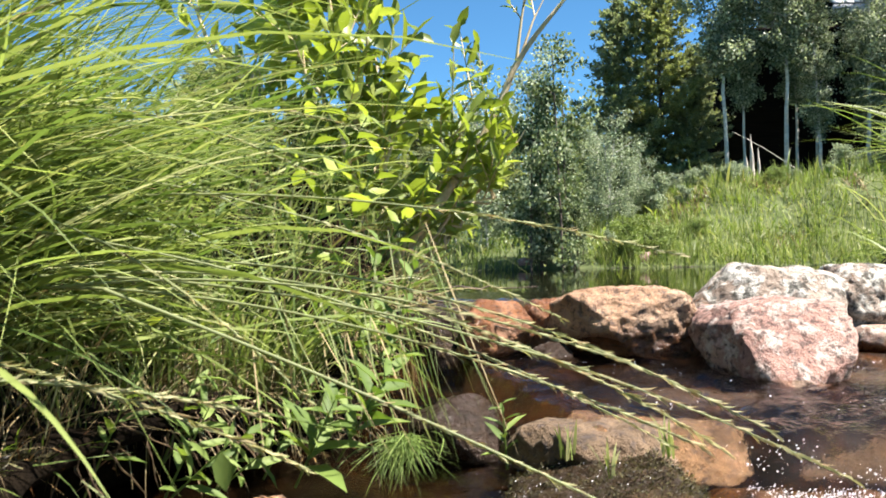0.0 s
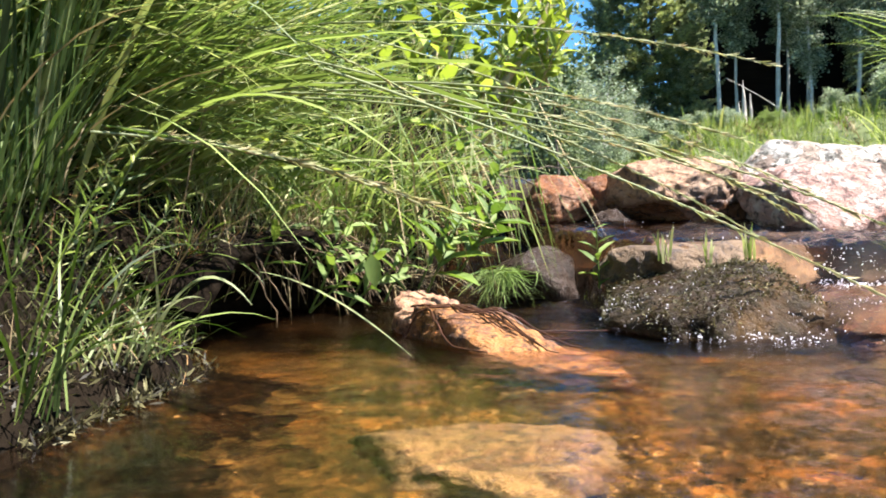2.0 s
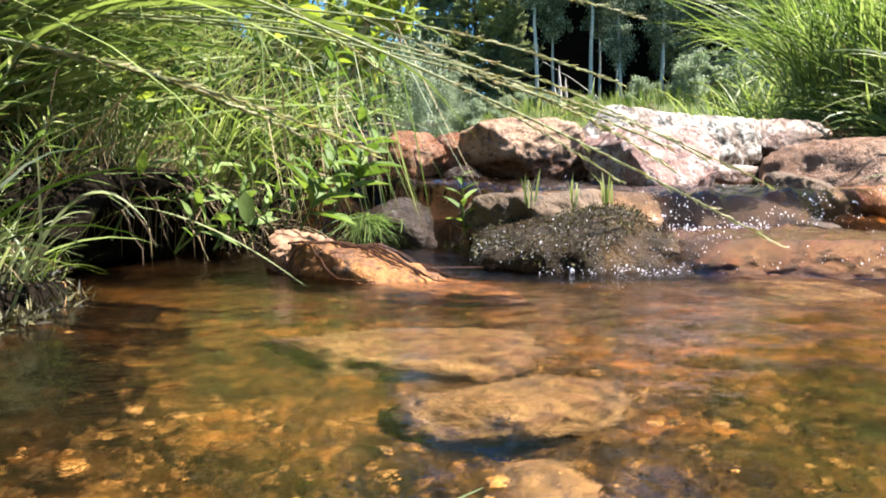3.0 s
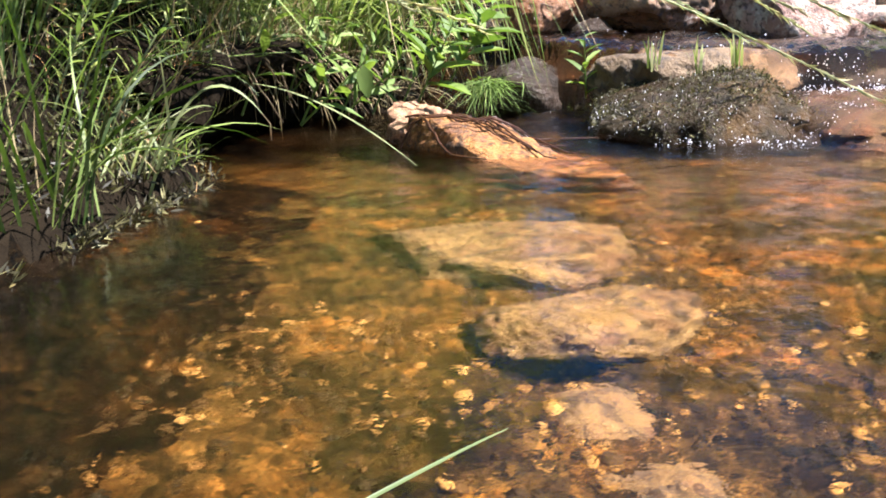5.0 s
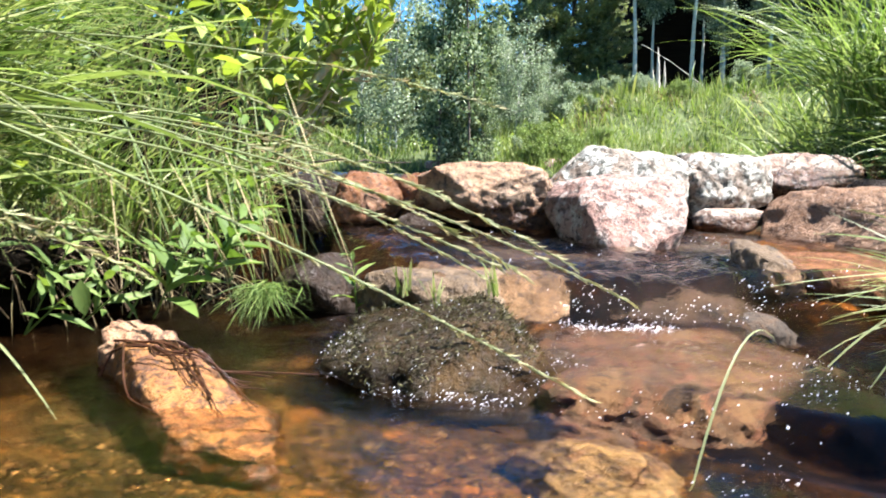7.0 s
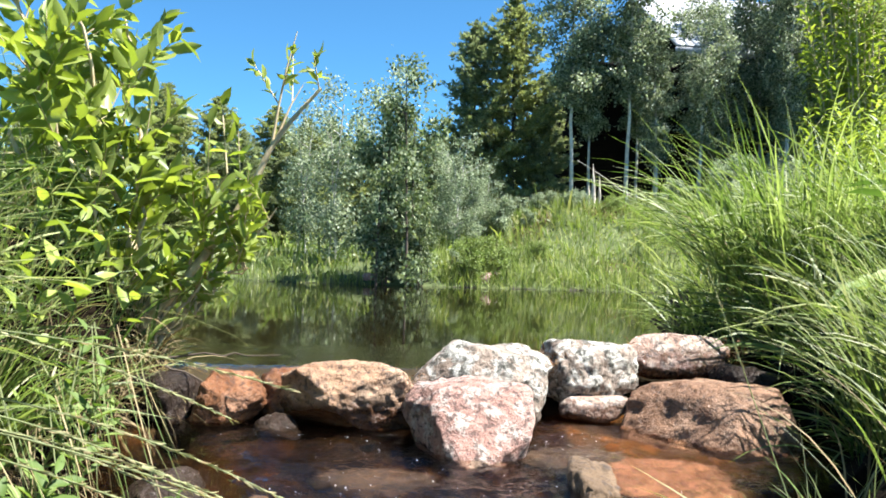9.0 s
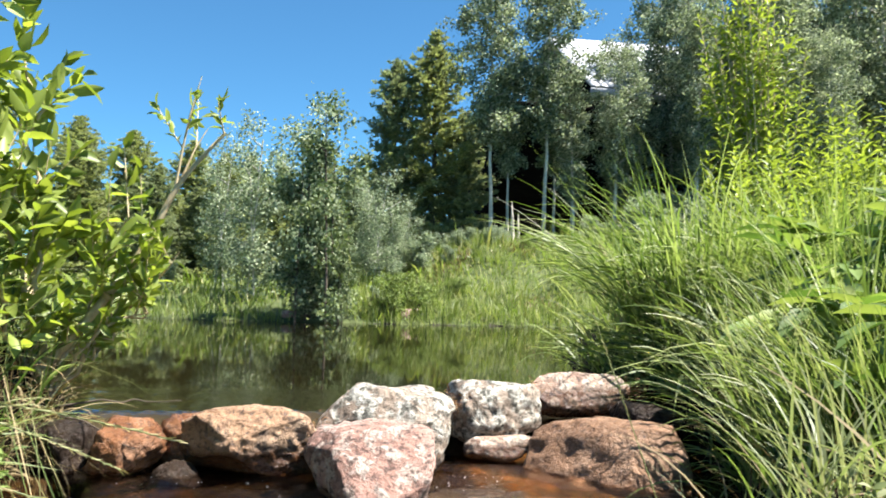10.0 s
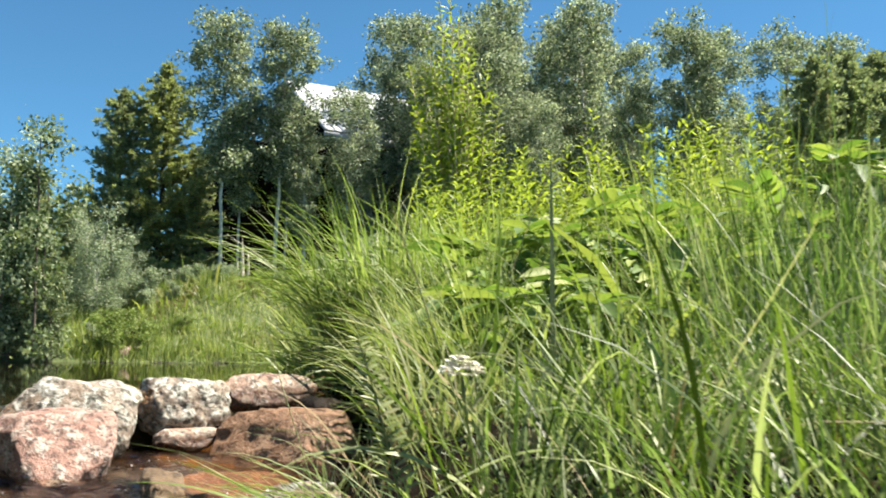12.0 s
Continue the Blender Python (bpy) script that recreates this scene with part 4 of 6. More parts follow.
def meadow(name, root, mat, label, L, W, az, spread, tilt, bend, segs=6, curl=0.5, clump=0.09, stray=0.38):
    """Loose grass: neighbouring blades lean alike and are alike in length."""
    n = len(root)
    cell = np.floor(root[:, :2] / clump + 0.35 * np.sin(root[:, 1::-1] * 37)).astype(int)
    key = (cell[:, 0] * 73856093 ^ cell[:, 1] * 19349663) % 4096
    tuft = np.random.default_rng(17).normal(size=(4096, 3))[key]
    size = np.clip(1 + 0.22 * tuft[:, 0], 0.55, 1.4)
    way = az + 0.8 * spread * tuft[:, 1] + 0.55 * spread * rng.normal(size=n)
    lean = U(*tilt, n) + 0.12 * np.abs(tuft[:, 2])
    wild = rng.uniform(size=n) < stray
    way = np.where(wild, U(0, 6.28, n), way)
    lean = np.where(wild, U(0.0, 1.0, n), lean)
    long = U(*L, n) * size * np.where(wild, U(0.5, 1.0, n), 1.0)
    g = blades(root, long, U(*W, n) * rng.choice([0.6, 1, 1, 1.5], n), way, lean, U(*bend, n), segs, U(-curl, curl, n) * np.where(wild, 3, 1))
    return solo(name, g, mat, label, "grass", kind="stuff")


left = lambda x, y, d: (d < -0.015) & (x < 0.3)
# bank grass of the left side, leaning out over the water
back = lambda x, y, d: (d < -0.015) & (x < 0.3) & (y > 1.15)
deep = lambda x, y, d: (d < -0.12) & (x < 0.2)
meadow("bank_grass", on_land(2100, -1.2, -0.25, 0.62, 1.15, deep), G_FRESH, "dense green bank grass sweeping out over the stream", (0.28, 0.56), (0.003, 0.0075), -0.1, 0.65, (0.25, 0.95), (0.5, 1.6), 8, 0.7, stray=0.26)
meadow("bank_grass", on_land(900, -0.9, -0.2, 0.7, 1.15, deep), G_BRIGHT, "bright grass lying over the bank's edge", (0.28, 0.5), (0.002, 0.005), -0.1, 0.6, (0.6, 1.2), (0.3, 1.2), 8, 0.7, stray=0.2)
meadow("bank_grass", on_land(750, -0.95, -0.4, 0.42, 0.74, deep), G_FRESH, "grass sweeping out from behind grass with shade in its colour", (0.36, 0.6), (0.0025, 0.006), 0.0, 0.5, (0.3, 0.9), (0.5, 1.3), 8, 0.6, stray=0.15)
meadow("bank_grass", on_land(500, -0.9, -0.1, 1.0, 1.45, deep), G_FRESH, "shorter grass behind the bank's edge", (0.14, 0.34), (0.002, 0.006), -0.1, 1.2, (0.1, 0.8), (0.2, 1.6), 7, 0.7)
meadow("bank_grass", on_land(480, -0.5, 0.05, 0.84, 1.3, lambda x, y, d: (d < -0.01) & (d > -0.2) & (x < 0.2)), G_FRESH, "thin green grass along the water's edge", (0.08, 0.2), (0.0012, 0.0032), 0.0, 2.4, (0.0, 0.5), (0.0, 0.9))
meadow("bank_grass", on_land(380, -1.1, -0.1, 0.7, 1.2, deep), G_PALE, "pale seeding grass on the bank", (0.3, 0.56), (0.0014, 0.003), -0.1, 0.7, (0.25, 0.95), (0.5, 1.5), 8, stray=0.25)
meadow("bank_grass", on_land(950, -1.0, 0.08, 1.15, 1.8, back), G_RIGHT, "grass round the foot of the willow", (0.12, 0.32), (0.003, 0.007), -0.1, 1.5, (0.05, 0.6), (0.3, 1.7))
meadow("bank_grass", on_land(320, -0.5, 0.08, 1.15, 1.75, back), G_PALE, "pale grass round the foot of the willow", (0.15, 0.36), (0.0015, 0.004), -0.1, 1.5, (0.1, 0.7), (0.5, 1.9))
meadow("bank_grass", on_land(3600, -3.2, 0.0, 1.8, 4.5, left), G_FRESH, "tall grass on the bank behind", (0.2, 0.45), (0.004, 0.009), -0.1, 1.5, (0.05, 0.5), (0.3, 1.4), 5)
meadow("dead_grass", on_land(1100, -0.4, 0.12, 1.0, 1.7, lambda x, y, d: (d < 0.005) & (d > -0.10) & (x < 0.3)), G_DRY, "dry straw hanging down the dark bank", (0.06, 0.22), (0.001, 0.003), 0.0, 1.6, (0.6, 1.9), (0.5, 2.2))
# the dark tone puts the left bank's shade into the blades
meadow("bank_grass", on_land(380, -1.2, -0.25, 0.0, 0.7, lambda x, y, d: (d < -0.015) & (x < -0.38 - 0.55 * np.clip(y - 0.5, 0, 1))), G_DARK_SHADED, "dark green grass beside the pool, with shade in its colour", (0.2, 0.5), (0.003, 0.008), 0.0, 2.0, (0.0, 0.4), (0.0, 0.9))
meadow("bank_grass", on_land(120, -1.0, -0.25, 0.2, 0.62, lambda x, y, d: (d < -0.015) & (x < -0.30)), G_FRESH, "green blades among grass with shade in its colour", (0.15, 0.4), (0.0025, 0.006), 0.0, 2.0, (0.0, 0.4), (0.0, 0.8))
meadow("bank_grass", on_land(220, -0.9, 0.05, 0.75, 1.3, deep), G_BRIGHT, "broad bright blades in the bank grass", (0.3, 0.5), (0.006, 0.011), -0.1, 1.0, (0.2, 0.8), (0.5, 1.5), 8, stray=0.2)
meadow("dead_grass", on_land(900, -0.8, 0.06, 0.6, 1.6, left), G_DRY, "dry brown straw tangled in the bank grass", (0.1, 0.3), (0.001, 0.0026), -0.1, 2.2, (0.0, 1.0), (0.1, 1.6))
meadow("dead_grass", on_land(300, -0.45, 0.0, 0.74, 1.2, lambda x, y, d: (d < 0.01) & (d > -0.14) & (x < 0.2)), G_DRY, "thin dead stems on the dark bank face", (0.05, 0.16), (0.0007, 0.0016), 0.0, 2.6, (0.1, 1.2), (-0.8, 1.2), 6, 1.5)
meadow("dead_grass", on_land(50, -0.6, -0.25, 0.1, 0.62, lambda x, y, d: (d < 0.005) & (d > -0.13) & (x < 0.2)), G_DRY, "thin dead stems on the bank beside the pool", (0.04, 0.13), (0.0007, 0.0017), 0.0, 2.6, (0.1, 1.3), (-0.8, 1.4), 6, 1.5)
meadow("bank_grass", on_land(110, -0.6, -0.25, 0.1, 0.62, lambda x, y, d: (d < 0.0) & (d > -0.13) & (x < 0.2)), G_DARK_SHADED, "short dark blades on the bank beside the pool, with shade in their colour", (0.04, 0.14), (0.001, 0.0026), 0.0, 2.6, (0.1, 1.2), (0.0, 1.4), 6, 1.0)
meadow("bank_grass", on_land(220, -0.42, 0.0, 0.8, 1.25, lambda x, y, d: (d < 0.0) & (d > -0.12) & (x < 0.2)), G_PALE, "thin pale green stems on the dark bank face", (0.08, 0.2), (0.0009, 0.0022), 0.0, 2.6, (0.0, 0.6), (-0.3, 0.7), 6, 0.8)
meadow("bank_grass", on_land(420, -0.5, -0.16, 0.5, 0.84, lambda x, y, d: (d < 0.0) & (d > -0.2) & (x < 0.2)), G_DARK_SHADED, "short dark grass on the turf above the hollow, with shade in its colour", (0.04, 0.12), (0.001, 0.003), 0.0, 2.0, (0.5, 1.5), (0.1, 1.2), 6, 1.0)
meadow("dead_grass", on_land(260, -0.5, -0.16, 0.5, 0.84, lambda x, y, d: (d < 0.005) & (d > -0.2) & (x < 0.2)), G_LITTER, "dead brown thatch on the turf above the hollow", (0.03, 0.09), (0.0008, 0.002), 0.0, 2.5, (0.6, 1.6), (0.0, 1.2), 6, 1.0)
# right side
rb = lambda lo: (lambda x, y, d: (d < -lo) & (x > 0.3))
patchy = lambda x, y, d: ((x > 1.25) | (y < 0.45) | (y > 1.05)) & (d < -0.04) & (x > 0.3) & (lumps(x, y, 41, 11) > -0.35)
meadow("bank_grass", on_land(5200, 0.8, 2.0, -0.5, 1.5, patchy), G_RIGHT, "short green grass on the bank", (0.08, 0.22), (0.0014, 0.0042), 2.2, 2.5, (0.02, 0.6), (0.2, 1.6))
# darker colour paints the shade deep between the blades
meadow("bank_grass", on_land(2200, 0.9, 2.0, -0.5, 1.2, patchy), G_DARK_SHADED, "darker grass between paler blades", (0.1, 0.26), (0.0014, 0.004), 2.2, 2.5, (0.02, 0.5), (0.1, 1.2))
meadow("bank_grass", on_land(800, 0.8, 2.0, -0.4, 1.5, rb(0.03)), G_PALE, "pale grass stems among greener blades", (0.1, 0.28), (0.001, 0.003), 2.2, 2.5, (0.05, 0.9), (0.1, 1.2))
meadow("dead_grass", on_land(700, 0.8, 2.2, -0.4, 2.0, rb(0.02)), G_DRY, "dry straw among the green grass", (0.08, 0.24), (0.0015, 0.0035), 2.2, 2.5, (0.3, 1.2), (0.1, 1.4))
meadow("bank_grass", on_land(3600, 1.3, 3.0, 0.2, 2.6, patchy), G_RIGHT, "green grass higher on the bank", (0.12, 0.27), (0.002, 0.0055), 2.6, 1.8, (0.02, 0.5), (0.2, 1.4))
meadow("bank_grass", on_land(4200, 1.7, 6.0, 2.0, 7.5, rb(0.03)), G_FRESH, "tall grass along the pond's edge", (0.2, 0.5), (0.006, 0.014), 2.4, 2.2, (0.02, 0.55), (0.1, 1.5), 5)
meadow("bank_grass", on_land(1500, -0.8, 1.6, -2.4, -1.0, lambda x, y, d: d < -0.02), G_FRESH, "grass round the tail of the pool", (0.2, 0.4), (0.004, 0.008), 1.5, 1.5, (0.05, 0.5), (0.3, 1.3), 5)
meadow("bank_grass", on_land(300, 0.7, 1.2, 0.2, 0.85, lambda x, y, d: (d < -0.005) & (d > -0.1) & (x > 0.3) & (y < 0.85)), G_PALE, "grass hanging over the stream's edge", (0.07, 0.18), (0.002, 0.005), 3.2, 0.5, (0.8, 1.5), (0.4, 1.3))
meadow("bank_grass", on_land(500, 1.2, 2.2, 1.8, 3.2, lambda x, y, d: (d < -0.005) & (d > -0.15) & (x > 0.3)), G_FRESH, "grass hanging over the pond's edge", (0.15, 0.34), (0.004, 0.009), 3.0, 0.9, (0.3, 1.1), (0.3, 1.6))
meadow("bank_grass", on_land(2600, -3.2, -0.45, -2.2, 0.5, lambda x, y, d: (d < -0.02) & (x < 0.3)), G_FRESH, "tall grass beside the pool", (0.2, 0.45), (0.004, 0.009), -0.1, 2.0, (0.05, 0.5), (0.3, 1.4), 5)
meadow("bank_grass", on_land(2000, 0.8, 3.2, -2.2, 0.0, lambda x, y, d: (d < -0.02) & (x > 0.3)), G_FRESH, "grass on the bank beside the pool", (0.12, 0.3), (0.004, 0.009), 2.0, 2.0, (0.05, 0.5), (0.3, 1.4), 5)
meadow("bank_grass", on_land(3000, -6, 0.0, 4.0, 11.5, lambda x, y, d: (d < -0.02) & (d > -2.2) & (x < 0.3)), G_FRESH, "tall grass along the pond", (0.25, 0.5), (0.008, 0.016), 0.2, 2.5, (0.02, 0.5), (0.1, 1.4), 4)
meadow("bank_grass", on_land(3000, 2.5, 10, 6.5, 12, lambda x, y, d: (d < -0.02) & (d > -2.2) & (x > 0.3)), G_FRESH, "tall grass along the pond", (0.25, 0.5), (0.008, 0.016), 2.4, 2.5, (0.02, 0.5), (0.1, 1.4), 4)
meadow("bank_grass", on_land(220, 1.12, 1.9, 0.4, 1.3, rb(0.12)), G_BRIGHT, "broad bright grass blades on the bank", (0.14, 0.34), (0.004, 0.009), 2.2, 2.5, (0.0, 0.6), (0.2, 1.5))
meadow("meadow_grass", on_land(14000, -9, 11, -6, 12, lambda x, y, d: (d < -0.6)), G_FAR, "wide meadow grass round the stream", (0.15, 0.4), (0.012, 0.03), 0, 3, (0.0, 0.5), (0.1, 1.2), 3)
meadow("bank_grass", on_land(420, 1.3, 1.85, 1.35, 2.3, lambda x, y, d: (d < -0.005) & (d > -0.28) & (x > 0.3)), G_BRIGHT, "bright grass hanging down beside the dam", (0.15, 0.36), (0.004, 0.009), 3.3, 1.0, (0.3, 1.2), (0.3, 1.6))
meadow("dead_grass", on_land(160, 1.3, 1.7, 1.4, 2.2, lambda x, y, d: (d < 0.0) & (d > -0.15) & (x > 0.3)), G_DRY, "dry straw at the dam's end", (0.08, 0.25), (0.001, 0.0026), 3.3, 1.6, (0.4, 1.5), (0.3, 1.6))
# far shore
meadow("far_grass", on_land(13000, -7, 9, 11.2, 16, lambda x, y, d: (d < 0.02) & (y > 10) & (((x - 0.88) / 0.75) ** 2 + (y - 11.6) ** 2 > 0.3)), G_FAR, "bright meadow grass on the far shore", (0.09, 0.27), (0.008, 0.02), 0, 3, (0.0, 0.4), (0.1, 1.0), 3)
meadow("far_grass", on_land(7000, 0.9, 5.2, 11.5, 14.6, lambda x, y, d: (d < -0.05)), G_FAR, "dense mixed grass on the far bank", (0.08, 0.24), (0.006, 0.015), 0, 3, (0.0, 0.5), (0.1, 1.2), 3, clump=0.4)
meadow("far_grass", on_land(3200, 1.4, 6.5, 11.4, 14.5, lambda x, y, d: (d < -0.02) & (lumps(x, y, 53, 3.1) > -0.3)), G_FRESH, "upright bright rushes on the far bank", (0.18, 0.42), (0.007, 0.016), 0, 3, (0.0, 0.2), (0.0, 0.5), 3, clump=0.5)
meadow("dead_grass", on_land(1500, 1.6, 5.5, 12.2, 15, lambda x, y, d: (d < -0.3) & (lumps(x, y, 51, 2.2) > 0.15)), G_DRY, "dry tan grass and earth on the far slope", (0.06, 0.2), (0.01, 0.022), 0, 3, (0.0, 1.0), (0.1, 1.0), 3)
meadow("far_grass", on_land(1700, -5, 9, 11.0, 13, lambda x, y, d: (d < 0.06) & (d > -0.35) & (y > 10) & (np.abs(x - 0.88) > 0.5)), G_FRESH, "rushes at the far waterline", (0.1, 0.32), (0.008, 0.018), 0, 3, (0.0, 0.25), (0.0, 0.5), 3)
meadow("far_grass", on_land(5000, -12, 16, 13, 30, lambda x, y, d: (d < 0) & (y > 10)), G_FAR, "meadow under the trees", (0.2, 0.5), (0.02, 0.05), 0, 3, (0.0, 0.4), (0.1, 1.0), 3)


def tussock(at, n, r, L, W, az, spread, tilt, bend, label, mat=G_FRESH, curl=0.4):
    """One clump of grass: blades from one foot, as a thing with its blades and some dry ones."""
    z = float(turf(np.float64(at[0]), np.float64(at[1])))
    t = thing("grass_tussock", (at[0], at[1], z), label=label, category="grass", group="tussocks on the banks")
    a, q = U(0, 6.28, n), r * np.sqrt(U(0, 1, n))
    root = np.stack([q * np.cos(a), q * np.sin(a), np.full(n, -0.01)], -1)
    out = np.where(rng.uniform(size=n) < 0.6, az + rng.normal(0, spread, n), a)
    part("foliage", blades(root, U(*L, n), U(*W, n), out, U(*tilt, n), U(*bend, n), 8, U(-curl, curl, n)), mat, t, kind="stuff")
    if mat is G_DARK_SHADED:
        return t
    m = max(20, n // 8)
    a = U(0, 6.28, m)
    part("thatch", blades(root[:m], U(L[0] * 0.3, L[1] * 0.6, m), 0.5 * U(*W, m), a, U(0.2, 0.8, m), U(0.6, 1.8, m), 6), G_DRY, t, "straw-coloured dead blades", kind="stuff")
    return t


tussock((1.80, 2.4), 900, 0.3, (0.3, 0.68), (0.004, 0.009), 2.9, 1.1, (0.05, 0.9), (0.3, 2.0), "large fresh green tussock arching over the pond", G_BRIGHT)
tussock((2.05, 2.1), 700, 0.26, (0.3, 0.6), (0.004, 0.009), 2.6, 1.3, (0.05, 0.7), (0.2, 1.7), "fresh green tussock behind the bank's edge", G_BRIGHT)
tussock((1.80, 1.72), 300, 0.12, (0.2, 0.4), (0.003, 0.007), 2.6, 1.5, (0.05, 0.7), (0.2, 1.7), "green tussock beside a wet brown boulder", G_BRIGHT)
tussock((0.97, 0.79), 150, 0.06, (0.1, 0.26), (0.0025, 0.005), 3.2, 0.45, (1.0, 1.5), (0.1, 0.9), "pale tuft hanging low over the stream", G_PALE)
tussock((0.96, 0.70), 150, 0.07, (0.1, 0.24), (0.0025, 0.006), 3.3, 0.5, (0.9, 1.5), (0.1, 0.9), "green tuft hanging low over the stream", G_BRIGHT)
tussock((1.34, 0.12), 120, 0.14, (0.2, 0.46), (0.0016, 0.004), 1.0, 3.0, (0.0, 0.35), (0.0, 0.9), "tall upright grass clump on the bank", G_RIGHT)
tussock((1.56, 0.36), 170, 0.2, (0.22, 0.5), (0.0016, 0.004), 1.0, 3.0, (0.0, 0.35), (0.0, 0.9), "tall upright grass clump on the bank", G_RIGHT)
tussock((1.78, 0.62), 200, 0.22, (0.22, 0.5), (0.0018, 0.0045), 1.0, 3.0, (0.0, 0.4), (0.0, 0.9), "tall upright grass clump on the bank", G_RIGHT)
for k in range(16):
    x, y = rng.uniform(1.5, 1.9), rng.uniform(0.15, 0.7)
    z = float(turf(np.float64(x), np.float64(y)))
    solo("tall_stem", blades([(0, 0, 0)], [rng.uniform(0.5, 0.75)], [rng.uniform(0.002, 0.0045)], [rng.uniform(0, 6.28)], [rng.uniform(0, 0.12)], [rng.uniform(0, 0.5)], 10), G_RIGHT, "tall upright grass stem above the bank", "grass", group="tall stems", at=(x, y, z - 0.005))
tussock((2.15, 1.28), 260, 0.2, (0.35, 0.7), (0.0025, 0.006), 1.0, 3.0, (0.0, 0.4), (0.1, 1.0), "tall pale green grass clump among the herbs", G_FRESH)
tussock((2.55, 1.4), 260, 0.22, (0.4, 0.8), (0.0025, 0.006), 1.0, 3.0, (0.0, 0.4), (0.1, 1.0), "tall pale green grass clump among the herbs", G_FRESH)
tussock((1.72, 0.8), 160, 0.14, (0.25, 0.5), (0.002, 0.005), 1.0, 3.0, (0.0, 0.4), (0.1, 1.0), "tall pale green grass clump among the herbs", G_FRESH)
tussock((1.55, 1.3), 220, 0.16, (0.25, 0.5), (0.002, 0.0055), 2.0, 3.0, (0.0, 0.5), (0.1, 1.2), "green grass clump before the herbs", G_BRIGHT)
tussock((1.44, 1.36), 150, 0.1, (0.18, 0.4), (0.0035, 0.0075), 2.6, 1.8, (0.05, 0.6), (0.2, 1.3), "pale broad-bladed tussock at the stream's edge", G_PALE)
tussock((1.32, 1.12), 130, 0.09, (0.16, 0.36), (0.003, 0.007), 2.6, 1.8, (0.05, 0.6), (0.2, 1.3), "light green broad-bladed tussock at the stream's edge", G_BRIGHT)
tussock((1.12, 0.72), 90, 0.08, (0.12, 0.28), (0.003, 0.006), 2.6, 2.2, (0.05, 0.7), (0.2, 1.3), "pale green tuft on the bank's edge", G_PALE)
tussock((1.36, 1.0), 300, 0.10, (0.2, 0.38), (0.0025, 0.005), 2.9, 0.8, (0.1, 0.6), (0.4, 1.4), "green tuft at the stream's edge")
tussock((-0.37, 0.50), 200, 0.07, (0.2, 0.48), (0.0025, 0.0065), 0.2, 1.0, (0.0, 0.35), (0.0, 0.8), "upright green tussock by the pool", G_RIGHT)
tussock((-0.33, 0.43), 60, 0.04, (0.1, 0.26), (0.002, 0.005), 0.2, 1.5, (0.0, 0.5), (0.0, 0.8), "thin upright tussock by the pool", G_RIGHT)
tussock((-0.5, 0.42), 150, 0.12, (0.3, 0.55), (0.0025, 0.006), 0.2, 1.5, (0.0, 0.4), (0.0, 0.9), "upright green tussock by the pool", G_RIGHT)
tussock((-0.46, 0.66), 260, 0.10, (0.3, 0.55), (0.003, 0.006), 0.0, 0.7, (0.1, 0.5), (0.5, 1.4), "tall tussock drooping towards the water", G_FRESH)
tussock((-0.5, 0.95), 320, 0.14, (0.35, 0.62), (0.0025, 0.0055), -0.1, 0.5, (0.4, 0.9), (0.6, 1.4), "tall tussock drooping over the stream")
tussock((-0.20, 1.28), 220, 0.10, (0.2, 0.36), (0.0025, 0.005), -0.3, 0.7, (0.2, 0.7), (0.6, 1.7), "tussock hanging over the bank by the willow")
tussock((-0.27, 0.49), 70, 0.05, (0.04, 0.12), (0.0014, 0.003), 0.0, 2.4, (0.0, 1.0), (0.2, 1.6), "low pale tuft at the water's edge", G_PALE)
tussock((-0.27, 0.34), 45, 0.05, (0.1, 0.2), (0.002, 0.004), 0.3, 1.2, (0.1, 0.7), (0.5, 1.6), "thin dark tuft at the pool's edge, with shade in its colour", G_DARK_SHADED)


G_SEED = leaf_material("pale_seed", [(0.26, 0.27, 0.13), (0.36, 0.36, 0.19), (0.48, 0.45, 0.27), (0.3, 0.22, 0.12)], (1.1, 1.1, 0.75), 0.6, 0.35)


def seed_stem(p0, p1, sag, label, heads=26, head_len=0.014, w=0.0016, mat=G_PALE, start=0.62):
    """A long bending grass stem with a loose seed head on its end."""
    t = thing("seeding_grass", p0, label=label, category="grass", group="seeding stems")
    p = arc((0, 0, 0), np.subtract(p1, p0), sag, 16)
    part("stalk", tube(p, np.linspace(w, w * 0.4, 16), 5), mat, t)
    heads *= 2
    s = np.linspace(start, 1.0, heads)
    q = np.stack([np.interp(s, np.linspace(0, 1, 16), p[:, k]) for k in range(3)], -1)
    d = np.gradient(q, axis=0)
    d /= np.linalg.norm(d, axis=1)[:, None]
    way = d + 0.22 * unit(heads)
    part("seed_head", leaves(q, way, unit(heads), U(0.6, 1.2, heads) * head_len, head_len * 0.17), G_SEED, t, "pale seed head", kind="stuff")
    return t


seed_stem((-0.45, 0.66, 0.34), (0.36, 0.86, 0.10), 0.06, "long pale seeding grass stem arching over the stream", 34)
seed_stem((-0.45, 0.80, 0.40), (0.26, 1.02, 0.22), 0.05, "long pale seeding grass stem arching over the stream", 30)
seed_stem((-0.40, 0.75, 0.34), (0.05, 0.60, 0.19), 0.06, "drooping pale seeding grass stem", 26)
seed_stem((-0.30, 0.80, 0.35), (0.36, 0.80, 0.29), 0.03, "long pale seeding grass stem reaching over the stream", 36)
seed_stem((-0.2, 0.72, 0.27), (0.30, 0.70, 0.2), 0.03, "pale seeding grass stem arching over the stream", 34, start=0.5)
